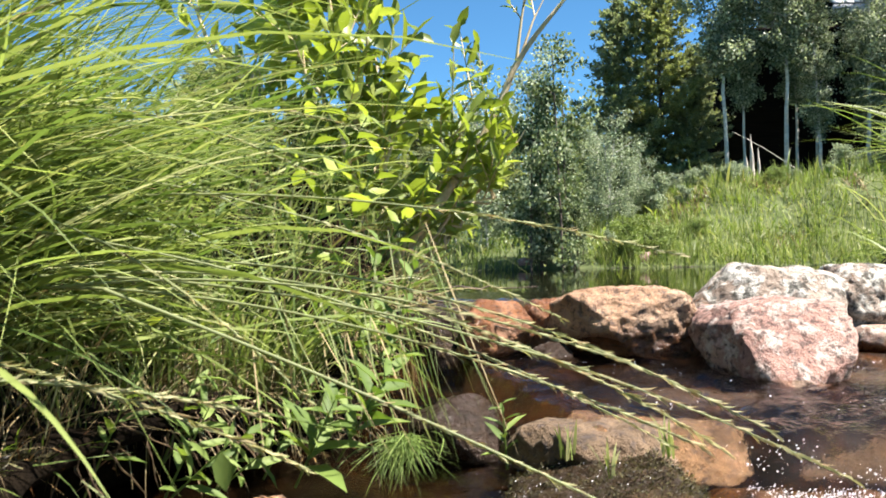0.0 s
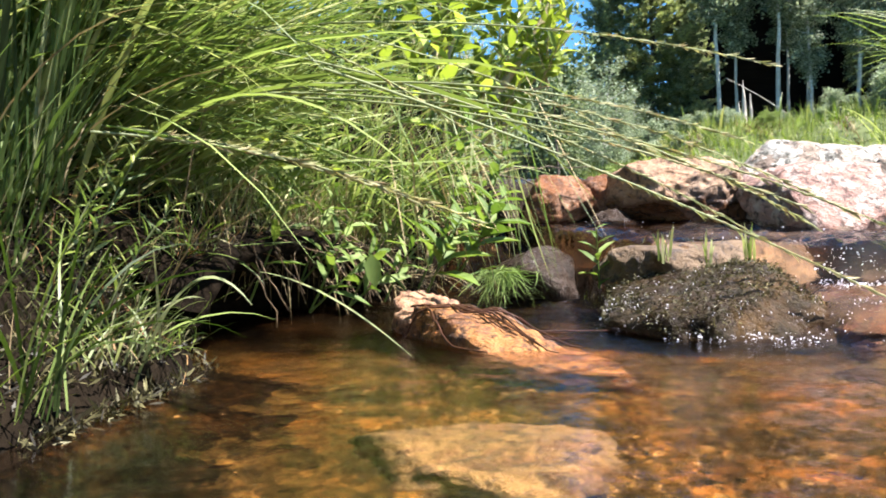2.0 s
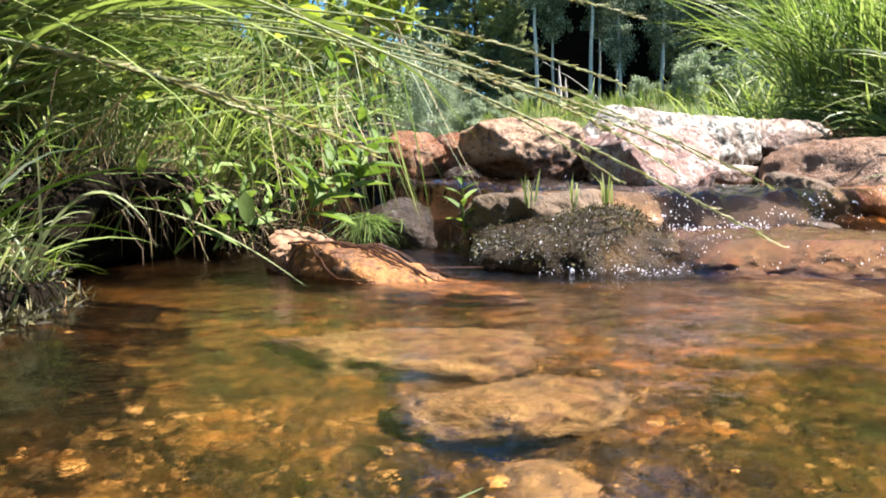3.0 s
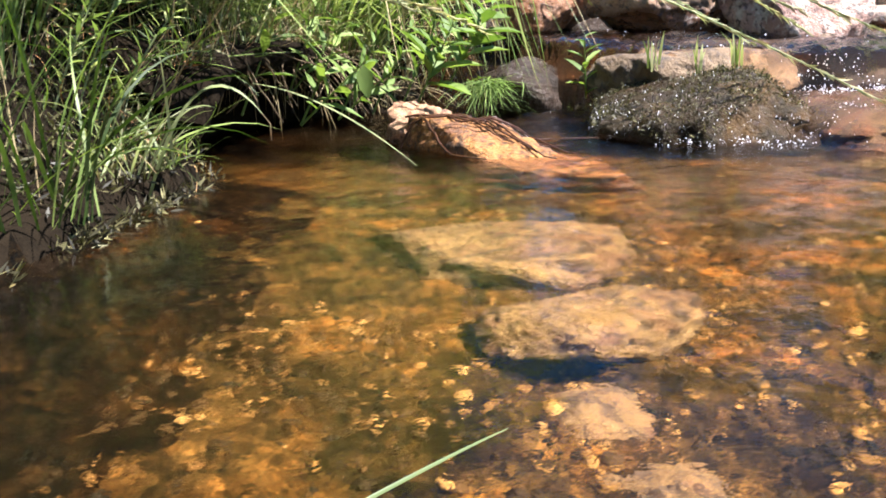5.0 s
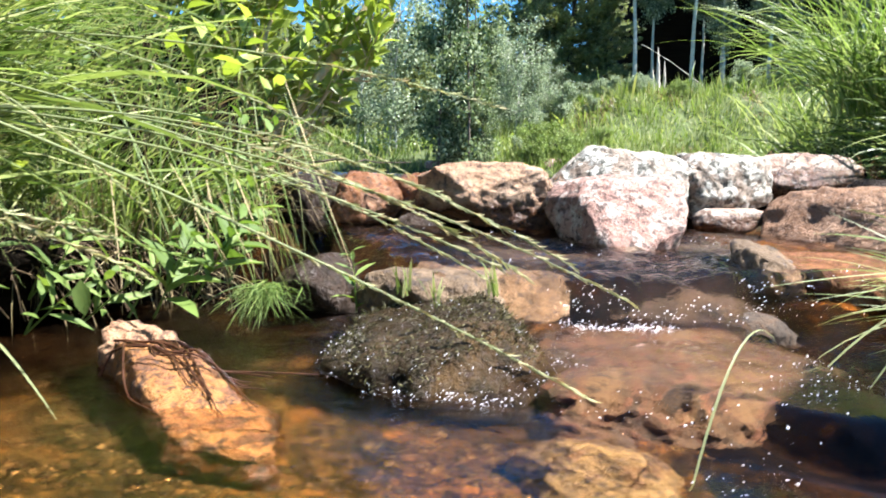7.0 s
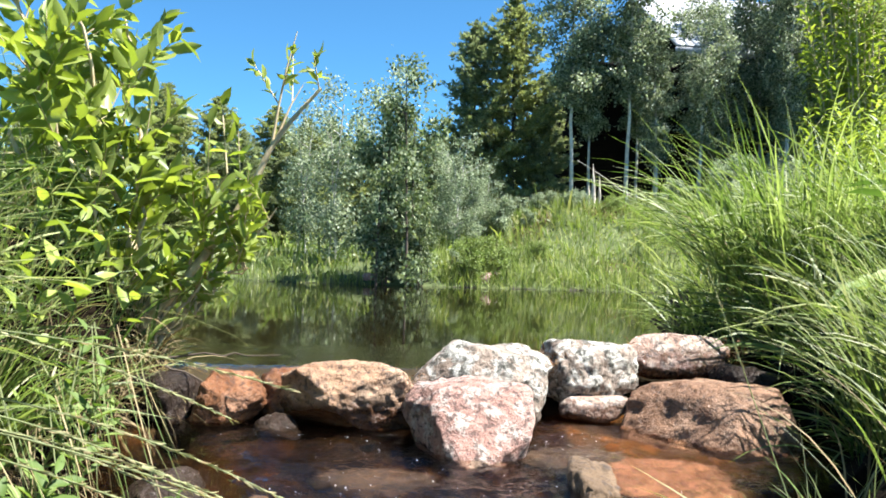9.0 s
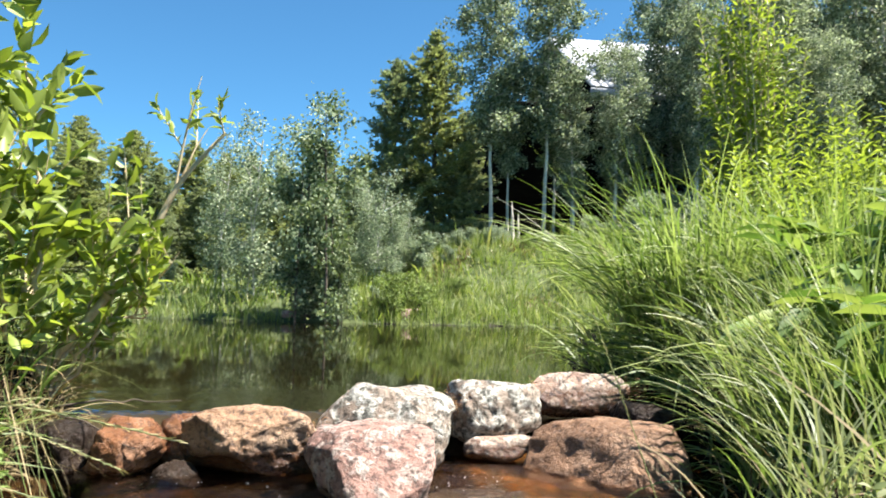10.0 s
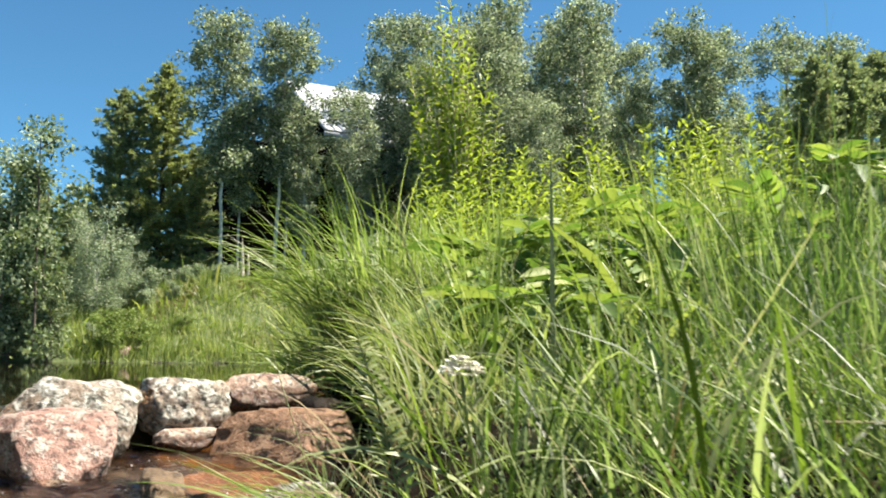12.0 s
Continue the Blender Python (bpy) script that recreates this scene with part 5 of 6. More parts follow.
seed_stem((-0.25, 0.78, 0.28), (0.49, 0.75, 0.095), 0.045, "pale seeding grass stem drooping over the mossy stone", 44, 0.016, start=0.55)
seed_stem((-0.22, 0.75, 0.27), (0.35, 0.7, 0.135), 0.03, "pale seeding grass stem drooping over the mossy stone", 36, 0.015, start=0.55)
seed_stem((-0.10, 0.60, 0.27), (0.42, 0.60, 0.035), 0.01, "pale seeding grass stem drooping to the water", 44, start=0.35)
seed_stem((-0.40, 0.64, 0.24), (0.03, 0.65, 0.13), 0.02, "pale seed head drooping in front of the bank", 60, 0.02, start=0.3)
seed_stem((-0.2, 0.80, 0.28), (0.385, 0.78, 0.118), 0.05, "pale seeding grass stem drooping over the mossy stone", 44, 0.017, start=0.5)
seed_stem((-0.24, 0.82, 0.29), (0.44, 0.80, 0.125), 0.055, "pale seeding grass stem drooping over the mossy stone", 44, 0.017, start=0.5)
seed_stem((1.0, 0.35, 0.18), (0.86, 0.30, 0.47), 0.0, "upright pale grass stem", 18, 0.01)
for k in range(26):
    x, y = U(1.0, 2.2, 2)[0], U(0.1, 1.9, 1)[0]
    z = float(turf(x, y))
    if float(inside(np.float64(x), np.float64(y), 0.0)) < -0.02:
        a = rng.uniform(0, 6.28)
        h = rng.uniform(0.3, 0.5)
        seed_stem((x, y, z), (x + 0.15 * math.cos(a), y + 0.15 * math.sin(a), z + h), 0.0, "thin seeding grass stem on the bank", 16, 0.011, 0.0011)
for k in range(11):
    y = rng.uniform(0.45, 1.5)
    x = -rng.uniform(0.35, 0.7)
    z = float(turf(x, y)) + 0.1
    seed_stem((x, y, z), (x + rng.uniform(0.25, 0.6), y + rng.uniform(-0.12, 0.15), z + rng.uniform(0.02, 0.24)), rng.uniform(0.03, 0.1), "pale seeding grass stem leaning from the bank", 22, 0.011, 0.0012)


for k in range(40):
    y = rng.uniform(0.8, 1.3)
    x = float(np.interp(y, LY, LX)) + rng.uniform(-0.02, 0.03)
    h = rng.uniform(0.02, 0.1)
    p = arc((0, 0, 0), (rng.normal(0.02, 0.03), rng.normal(0, 0.03), -h), 0.0, 6, 0.0015, k)
    solo("hanging_root", tube(p, np.linspace(0.0014, 0.0006, 6), 5), M_CATKIN, "thin dead stem hanging from the turf", "root", group="hanging stems", at=(x, y, 0.1 + 0.02 * rng.uniform()))
for k in range(64):
    y = rng.uniform(0.86, 1.36)
    x = -0.02 + rng.uniform(-0.1, 0.12)
    z0, z1 = rng.uniform(0.19, 0.34), rng.uniform(0.04, 0.12)
    solo("hanging_grass", blades([(0, 0, 0)], [z0 - z1 + 0.03], [rng.uniform(0.0016, 0.004)], [rng.normal(0, 0.6)], [rng.uniform(2.6, 3.0)], [rng.uniform(-0.25, 0.25)], 8), (G_PALE, G_DRY, G_RIGHT)[k % 3], "pale grass blade hanging down before the bank", "grass", group="hanging blades", at=(x, y, z0))


def single_blade(p0, p1, sag, w, label, mat=G_FRESH, name="sedge", n=14, bow=0.0, owner=None):
    """One broad folded blade."""
    p = arc((0, 0, 0), np.subtract(p1, p0), sag, n)
    q = np.linspace(0, 1, n)
    p[:, 1] += bow * 4 * q * (1 - q) ** 1.5
    d = np.gradient(p, axis=0)
    side = np.cross(d, (0.1, -0.3, 1))
    side /= np.linalg.norm(side, axis=1)[:, None]
    s = np.linspace(0, 1, n)
    ww = (w / 2 * np.minimum(1, 0.5 + 2 * s) * (1 - s ** 3) + 0.0002)[:, None]
    v = np.stack([p - side * ww, p - np.array([0, 0, 1]) * ww * 0.5, p + side * ww], 1).reshape(-1, 3)
    i = np.arange(n - 1) * 3
    f = np.concatenate([np.stack([i, i + 1, i + 4, i + 3], -1), np.stack([i + 1, i + 2, i + 5, i + 4], -1)])
    if owner:
        return part(name, (v + np.subtract(p0, owner.location), f), mat, owner)
    return solo(name, (v, f), mat, label, "grass", group="single blades", at=p0)


G_DARK = leaf_material("dark_rush", [(0.02, 0.035, 0.012), (0.035, 0.055, 0.02)], (1, 1.1, 0.6), 0.5, 0.1)
single_blade((-0.245, 0.50, 0.0), (-0.145, 0.50, 0.068), 0.052, 0.007, "bent pale green blade arching by the water", G_PALE)
single_blade((-0.24, 0.49, 0.02), (-0.18, 0.49, 0.075), 0.02, 0.004, "short bent blade by the water", G_PALE)
single_blade((-0.27, 0.53, 0.218), (0.054, 0.85, 0.111), 0.016, 0.0095, "broad dark green blade hanging over the stream", G_DARK_SHADED)
seed_stem((-0.28, 0.52, 0.212), (-0.03, 0.76, 0.15), 0.014, "long pale seed head arching before the bank", 70, 0.017, start=0.12)
single_blade((-0.315, 0.6, 0.15), (-0.005, 0.41, 0.163), 0.078, 0.0075, "broad green blade arching over the stream", G_FRESH)
single_blade((-0.36, 0.72, 0.30), (0.02, 0.98, 0.05), 0.05, 0.009, "green blade bending down to the water")
single_blade((-0.22, 0.80, 0.08), (-0.03, 0.62, 0.005), 0.015, 0.003, "thin blade dipping into the water", G_PALE)
single_blade((0.475, 0.485, -0.01), (0.58, 0.60, 0.085), 0.05, 0.0017, "curved pale blade rising from the water", G_PALE)
single_blade((1.25, 0.6, 0.3), (1.245, 0.6, 0.65), 0.0, 0.013, "dark upright blade standing above the grass", G_DARK)
single_blade((1.15, 0.30, 0.2), (0.80, 0.16, 0.20), 0.05, 0.004, "green blade bent across the bank", G_FRESH)
single_blade((1.0, 0.12, 0.17), (0.66, 0.06, 0.15), 0.035, 0.007, "pale green blade bent low over the bank", G_PALE)
single_blade((1.10, 0.55, 0.2), (0.84, 0.47, 0.16), 0.05, 0.003, "thin green blade bent over the water", G_FRESH)
G_DRIFT = leaf_material("wet_trailing_grass", [(0.05, 0.07, 0.025), (0.09, 0.12, 0.05), (0.17, 0.2, 0.1)], (1.0, 1.1, 0.6), 0.35, 0.2)
for p0, p1, up, w in (((0.90, 0.86, 0.12), (0.66, 0.83, 0.10), 0.004, 0.0028), ((0.92, 0.84, 0.11), (0.70, 0.80, 0.09), 0.004, 0.0025), ((0.92, 0.82, 0.10), (0.74, 0.80, 0.075), 0.006, 0.0025), ((0.88, 0.76, 0.10), (0.655, 0.72, 0.0), 0.04, 0.0035), ((0.88, 0.72, 0.09), (0.70, 0.69, 0.0), 0.05, 0.0035), ((0.90, 0.70, 0.08), (0.69, 0.64, 0.005), 0.01, 0.003)):
    single_blade(p0, p1, up, w, "long pale blade reaching over the stream", G_PALE)
drift = [((0.06, -0.052, 0.005), (-0.07, -0.02, 0.003), 0.004, 0.0013), ((-0.03, -0.01, 0.005), (0.022, 0.042, 0.006), 0.001, 0.0011), ((-0.012, -0.012, 0.006), (0.0, -0.034, 0.003), 0.003, 0.0009), ((0.04, -0.038, 0.005), (0.075, -0.026, 0.004), 0.002, 0.0009)]
for k in range(44):
    x, y = rng.uniform(-0.04, 0.03), rng.uniform(-0.09, -0.045)
    drift.append(((x + rng.uniform(0.04, 0.08), y - rng.uniform(-0.002, 0.022), 0.002 + rng.uniform(0, 0.004)), (x, y - 0.004, 0.003), rng.uniform(0.0, 0.002), rng.uniform(0.0005, 0.0011)))
trail = thing("trailing_grass", (0, -0.05, 0), label="long green grass blades trailing on the water", category="grass")
for p0, p1, up, w in drift:
    single_blade(p0, p1, up, w, "", G_DRIFT, name="blade", bow=rng.uniform(-0.003, 0.006), owner=trail)


# ---- leafy plants ----
rng = np.random.default_rng(23)


def leafy_stem(t, p0, p1, n, L, W, sag=0.0, stem_r=0.0016, spread=0.9, mat=G_HERB, stem_mat=G_HERB, start=0.25):
    p = arc(p0, p1, sag, 9)
    part("stalk", tube(p, np.linspace(stem_r, stem_r * 0.4, 9), 5), stem_mat, t)
    s = np.linspace(start, 1, n)
    q = np.stack([np.interp(s, np.linspace(0, 1, 9), p[:, k]) for k in range(3)], -1)
    d = np.asarray(p1, float) - np.asarray(p0, float)
    d /= np.linalg.norm(d)
    a = np.arange(n) * 2.4 + rng.uniform(0, 6)
    u = np.cross(d, (0.2, 0.5, 0.8))
    u /= np.linalg.norm(u)
    w = np.cross(d, u)
    out = np.cos(a)[:, None] * u + np.sin(a)[:, None] * w
    way = out * spread + d * U(0.3, 0.9, n)[:, None]
    size = U(0.7, 1.15, n) * (1 - 0.45 * s ** 3)
    part("foliage", leaves(q, way, d + 0.2 * unit(n), size * L, size * W, 0.2, 0.15), mat, t, kind="stuff")


for k, (x, y, z, h) in enumerate([(-0.06, 1.05, 0.02, 0.13), (-0.10, 0.98, 0.02, 0.12), (-0.02, 1.15, 0.03, 0.14), (-0.14, 0.92, 0.02, 0.13), (0.03, 1.25, 0.04, 0.15), (-0.17, 1.0, 0.05, 0.16), (-0.08, 1.2, 0.06, 0.2), (0.0, 1.34, 0.08, 0.2), (-0.2, 0.86, 0.04, 0.15)]):
    g = thing("herb", (x - 0.05, y, z), label="bright green leafy herb hanging from the dark bank", category="plant", group="herbs on the bank")
    for j in range(1 + k % 2):
        leafy_stem(g, (0, 0, 0), (0.06 + 0.03 * j, -0.03 * j, h * (0.9 - 0.3 * j)), 9, 0.055, 0.014)
for x, y, z, dx, dz, L in [(0.02, 1.10, 0.20, 0.06, 0.12, 0.06), (-0.03, 1.2, 0.22, 0.05, 0.14, 0.065), (-0.04, 0.93, 0.16, 0.05, 0.02, 0.075), (0.0, 0.97, 0.18, 0.06, 0.02, 0.07)]:
    g = thing("herb", (x, y, z - 0.12), label="tall herb with broad bright green leaves", category="plant", group="herbs on the bank")
    leafy_stem(g, (0, 0, 0), (dx, -0.02, dz + 0.08), 14, L, L * 0.36)
for p0, p1, m, L in (((-0.16, 1.26, 0.16), (0.0, 1.22, 0.5), 13, 0.075), ((-0.1, 1.3, 0.17), (0.07, 1.29, 0.6), 16, 0.07), ((-0.06, 1.36, 0.2), (0.14, 1.38, 0.5), 13, 0.06), ((-0.2, 1.34, 0.2), (-0.05, 1.36, 0.7), 17, 0.07)):
    g = thing("herb", p0, label="tall leafy shoot with broad yellow-green leaves", category="plant", group="herbs on the bank")
    leafy_stem(g, (0, 0, 0), np.subtract(p1, p0), m, L, L * 0.46, 0.02, 0.0024, 0.9, G_LEAF, G_HERB, 0.35)
for k in range(15):
    x, y = -rng.uniform(0.12, 0.7), rng.uniform(0.55, 1.6)
    if float(inside(np.float64(x), np.float64(y), 0.0)) > -0.02:
        continue
    g = thing("herb", (x, y, float(turf(np.float64(x), np.float64(y)))), label="green leafy herb growing through the bank grass", category="plant", group="herbs on the bank")
    leafy_stem(g, (0, 0, 0), (rng.uniform(0.0, 0.15), rng.uniform(-0.1, 0.05), rng.uniform(0.18, 0.38)), 18, rng.uniform(0.035, 0.06), rng.uniform(0.012, 0.022), mat=rng.choice([G_HERB, G_LEAF]))
for p0, p1 in (((-0.3, 0.5, 0.06), (-0.225, 0.5, 0.2)), ((-0.31, 0.48, 0.06), (-0.255, 0.5, 0.18)), ((-0.28, 0.52, 0.05), (-0.215, 0.53, 0.15)), ((-0.33, 0.55, 0.08), (-0.27, 0.57, 0.22))):
    g = thing("herb", p0, label="thin sprig with narrow leaves at the pool's edge", category="plant", group="sprigs by the pool")
    leafy_stem(g, (0, 0, 0), np.subtract(p1, p0), 26, 0.032, 0.0042, 0.01, 0.0011, 0.8, G_FRESH, G_PALE, 0.2)
g = thing("herb", (0.195, 1.06, 0.03), label="small leafy sprig rooted beside a mossy stone", category="plant")
leafy_stem(g, (0, 0, 0), (-0.005, -0.02, 0.085), 12, 0.04, 0.011, start=0.05)
for x, y in [(0.30, 0.86), (0.37, 0.95), (0.26, 0.93)]:
    n = 7
    solo("grass_tuft", blades(np.tile([[0.0, 0, 0]], (n, 1)) + rng.normal(0, 0.004, (n, 3)), U(0.03, 0.06, n), 0.004, U(0, 6.28, n), U(0, 0.4, n), U(0.1, 0.9, n), 5), G_FRESH, "small green tuft growing on a mossy stone", "grass", group="tufts on the stone", at=(x, y, 0.07))
n = 260
solo("water_weed", blades(np.array([[0.055, 1.14, 0.05]]) + rng.normal(0, 1, (n, 3)) * (0.012, 0.01, 0.005), U(0.03, 0.1, n), 0.0016, rng.normal(-1.5, 0.38, n), U(1.3, 1.9, n), U(0.2, 1.0, n), 6, U(-0.8, 0.8, n)), G_HERB, "feathery green water weed trailing in the pool", "plant", kind="stuff")
solo("hanging_leaf", leaves([(-0.10, 0.86, 0.095)], [(0.12, -0.1, -1)], [(0.1, -1, 0)], 0.042, 0.024, 0.12, 0.1), G_HERB, "single pale green leaf hanging at the bank", "leaf")


def polyline(pts, n):
    pts = np.asarray(pts, float)
    s = np.linspace(0, 1, len(pts))
    q = np.linspace(0, 1, n)
    return np.stack([np.interp(q, s, pts[:, k]) for k in range(3)], -1)


def willow(at, branches, seed):
    t = thing("willow_bush", at, label="yellow-green willow bush with pale twigs beside the dam", category="bush")
    for p1, sag, n, r, L in branches:
        b = arc((0, 0, 0), np.subtract(p1, at), sag, 12, 0.012, seed) if len(np.shape(p1)) == 1 else polyline(np.subtract(p1, at), 12)
        br = part("branch", tube(b, np.linspace(r, r * 0.3, 12), 7), M_TWIG, t, "pale yellow-brown twig")
        seed += 1
        for j in range(n):
            k = rng.uniform(0.25, 1.0)
            q = np.array([np.interp(k, np.linspace(0, 1, 12), b[:, c]) for c in range(3)])
            d = unit(1)[0] * 0.11
            d[2] = abs(d[2]) + 0.05
            m = 10
            p = arc(q, q + d * rng.uniform(0.6, 1.3), 0.0, 6)
            s = np.linspace(0.15, 1, m)
            c = np.stack([np.interp(s, np.linspace(0, 1, 6), p[:, w]) for w in range(3)], -1)
            way = unit(m) * 0.8 + d / np.linalg.norm(d) * 0.8
            part("twig", tube(p, np.linspace(0.0018, 0.0008, 6), 5), M_TWIG, br)
            part("foliage", leaves(c, way, unit(m) + (0, 0, 0.6), U(0.7, 1.3, m) * L, U(0.36, 0.52, m) * L, 0.2, 0.15), G_LEAF, br, kind="stuff")
    return t


willow((-0.02, 1.72, 0.22), [
    ([(-0.08, 1.72, 0.24), (0.02, 1.70, 0.345), (0.135, 1.70, 0.50), (0.19, 1.70, 0.60), (0.225, 1.70, 0.685), (0.27, 1.70, 0.745), (0.325, 1.70, 0.81)], 0, 2, 0.0115, 0.036),
    ([(0.225, 1.70, 0.685), (0.235, 1.70, 0.76), (0.25, 1.70, 0.85), (0.27, 1.70, 0.93)], 0, 2, 0.0035, 0.035),
    ([(0.235, 1.70, 0.70), (0.26, 1.71, 0.77), (0.285, 1.72, 0.82)], 0, 1, 0.003, 0.03),
    ((-0.12, 1.78, 1.0), 0.0, 12, 0.008, 0.068),
    ((-0.2, 1.65, 1.05), 0.0, 14, 0.008, 0.062),
    ((-0.4, 1.75, 1.15), 0.0, 24, 0.008, 0.062),
    ((-0.06, 1.62, 0.75), 0.0, 7, 0.007, 0.068),
    ((0.2, 1.75, 0.5), 0.02, 8, 0.006, 0.045),
    ((-0.22, 1.52, 0.8), 0.0, 14, 0.007, 0.068),
    ((-0.6, 1.7, 1.0), 0.03, 20, 0.008, 0.062),
    ((0.18, 1.72, 0.42), 0.03, 14, 0.005, 0.04),
    ((0.24, 1.7, 0.55), 0.01, 9, 0.0045, 0.042),
    ((0.14, 1.68, 0.62), 0.0, 9, 0.005, 0.048)], 400)
for p0, p1 in (((0.02, 1.64, 0.232), (0.26, 1.68, 0.24)), ((0.05, 1.57, 0.225), (0.2, 1.50, 0.17))):
    solo("dead_twig", tube(arc((0, 0, 0), np.subtract(p1, p0), 0.006, 9, 0.004, 5), np.linspace(0.0026, 0.0009, 9), 6), M_BARK, "dark dead twig lying at the dam", "twig", group="dead twigs", at=p0)


G_BROAD = leaf_material("broad_leaf", [(0.075, 0.13, 0.035), (0.13, 0.205, 0.055), (0.2, 0.28, 0.08), (0.3, 0.34, 0.12)], (1.1, 1.25, 0.6), 0.55, 0.36)


def broad_herb(at, n, h, r, label, seed):
    """A clump of stalks that carry hand-shaped leaves of five to seven leaflets."""
    z = float(turf(np.float64(at[0]), np.float64(at[1])))
    t = thing("broad_leaved_herb", (at[0], at[1], z), label=label, category="plant", group="broad-leaved herbs")
    for k in range(n):
        a, q = rng.uniform(0, 6.28), r * math.sqrt(rng.uniform())
        top = np.array([q * math.cos(a), q * math.sin(a), h * rng.uniform(0.3, 1.0) * (1.05 - 0.5 * (q / r) ** 2)])
        st = part("stalk", tube(arc((top[0] * 0.3, top[1] * 0.3, 0), top, 0.02, 7), np.linspace(0.003, 0.0015, 7), 5), G_HERB, t)
        tip = np.array([math.cos(a), math.sin(a) - 0.35, rng.uniform(-0.8, 0.7)])
        tip /= np.linalg.norm(tip)
        across = np.cross(tip, (0, 0, 1.0))
        across /= np.linalg.norm(across)
        R = rng.uniform(0.1, 0.16)
        m = 4
        s_ = np.repeat(np.linspace(0.3, 0.85, m), 2)
        sg = np.tile([1.0, -1.0], m)
        pos = np.concatenate([top + tip * R * s_[:, None] - np.array([0, 0, 0.25 * R]) * (s_ ** 2)[:, None], [top + tip * R - (0, 0, 0.25 * R)]])
        way = np.concatenate([sg[:, None] * across + 0.75 * tip + (0, 0, 0.1), [tip - (0, 0, 0.4)]])
        up = np.tile(np.cross(across, tip), (len(pos), 1)) + 0.6 * unit(len(pos))
        part("rachis", tube(np.stack([top, top + tip * R * 0.5 - (0, 0, 0.06 * R), top + tip * R - (0, 0, 0.25 * R)]), [0.0016, 0.0012, 0.0008], 4), G_HERB, st)
        size = R * rng.uniform(0.55, 0.7) * np.append(np.linspace(0.85, 1.0, 2 * m), 1.15)
        part("leaf", leaves(pos, way, up, size, size * 0.4, 0.2, 0.15), G_BROAD, st)
    return t


broad_herb((1.95, 1.55), 84, 0.46, 0.32, "broad-leaved yellow-green herb standing in the grass", 1)
broad_herb((2.3, 1.5), 76, 0.5, 0.34, "broad-leaved yellow-green herb standing in the grass", 2)
broad_herb((2.0, 1.12), 66, 0.4, 0.3, "broad-leaved green herb standing in the grass", 3)
broad_herb((2.55, 1.9), 44, 0.46, 0.36, "broad-leaved yellow-green herb standing in the grass", 4)


broad_herb((1.70, 1.25), 44, 0.42, 0.24, "broad-leaved yellow-green herb standing in the grass", 5)
broad_herb((1.58, 0.98), 34, 0.3, 0.2, "low broad-leaved green herb standing in the grass", 6)
broad_herb((2.3, 0.9), 46, 0.5, 0.3, "broad-leaved yellow-green herb standing in the grass", 7)


def yarrow(at, top, label):
    t = thing("yarrow", at, label=label, category="flower", group="white flowers")
    p = arc((0, 0, 0), np.subtract(top, at), 0.0, 9)
    part("stalk", tube(p, np.linspace(0.002, 0.0014, 9), 6), G_PALE, t)
    n = 34
    e = p[-1]
    a, q = np.arange(n) * 2.4, 0.018 * np.sqrt(np.arange(n) / n)
    c = np.stack([e[0] + q * np.cos(a), e[1] + q * np.sin(a), e[2] + 0.016 - 46 * q * q + U(-0.002, 0.002, n)], -1)
    for k in range(n):
        m = 6
        b = np.arange(m) * 2 * np.pi / m
        way = np.stack([np.cos(b), np.sin(b), U(0.2, 0.9, m)], -1)
        part("floret", leaves(np.tile(c[k], (m, 1)), way, np.tile([[0, 0, 1.0]], (m, 1)) + 0.3 * unit(m), 0.0065, 0.006, 0.1, 0.5), G_PETAL, t, kind="stuff")
    m = 26
    s = np.linspace(0.15, 0.85, m)
    q = np.stack([np.interp(s, np.linspace(0, 1, 9), p[:, k]) for k in range(3)], -1)
    part("foliage", leaves(q, unit(m) + (0, 0, 0.5), unit(m), 0.022, 0.004), G_PALE, t, kind="stuff")


yarrow((0.93, 0.24, 0.16), (0.90, 0.235, 0.318), "white yarrow flower head on a pale stalk")
yarrow((-0.46, 0.42, 0.2), (-0.44, 0.45, 0.36), "small white flower in the bank grass")


fl = thing("feathery_leaf", (0.86, 0.25, 0.16), label="feathery grey-green yarrow leaf rising from the grass", category="plant")
q = arc((0, 0, 0), (-0.06, -0.01, 0.19), 0.012, 12)
part("stalk", tube(q, np.linspace(0.0016, 0.0006, 12), 5), G_PALE, fl)
n = 46
u = np.repeat(np.linspace(0.25, 0.99, n // 2), 2)
c = np.stack([np.interp(u, np.linspace(0, 1, 12), q[:, k]) for k in range(3)], -1)
sg = np.tile([1.0, -1.0], n // 2)
part("leaflet", leaves(c, np.stack([sg * 0.9 - 0.1, U(-0.5, 0.1, n), np.full(n, 0.55)], -1), np.tile([[-0.3, -0.5, 0.9]], (n, 1)) + 0.2 * unit(n), 0.03 * (1.1 - 0.75 * u), 0.0055, 0.15, 0.2), G_PALE, fl, kind="stuff")


# ---- trees ----
rng = np.random.default_rng(24)


def leaf_cloud(centres, per, size, leaf, width):
    c = np.repeat(centres, per, 0)
    pos = c + rng.normal(size=c.shape) * size * (0.6, 0.6, 0.5)
    n = len(pos)
    return rhombs(pos, unit(n) + (0, 0, -0.5), unit(n), U(0.7, 1.25, n) * leaf, U(0.7, 1.1, n) * width)


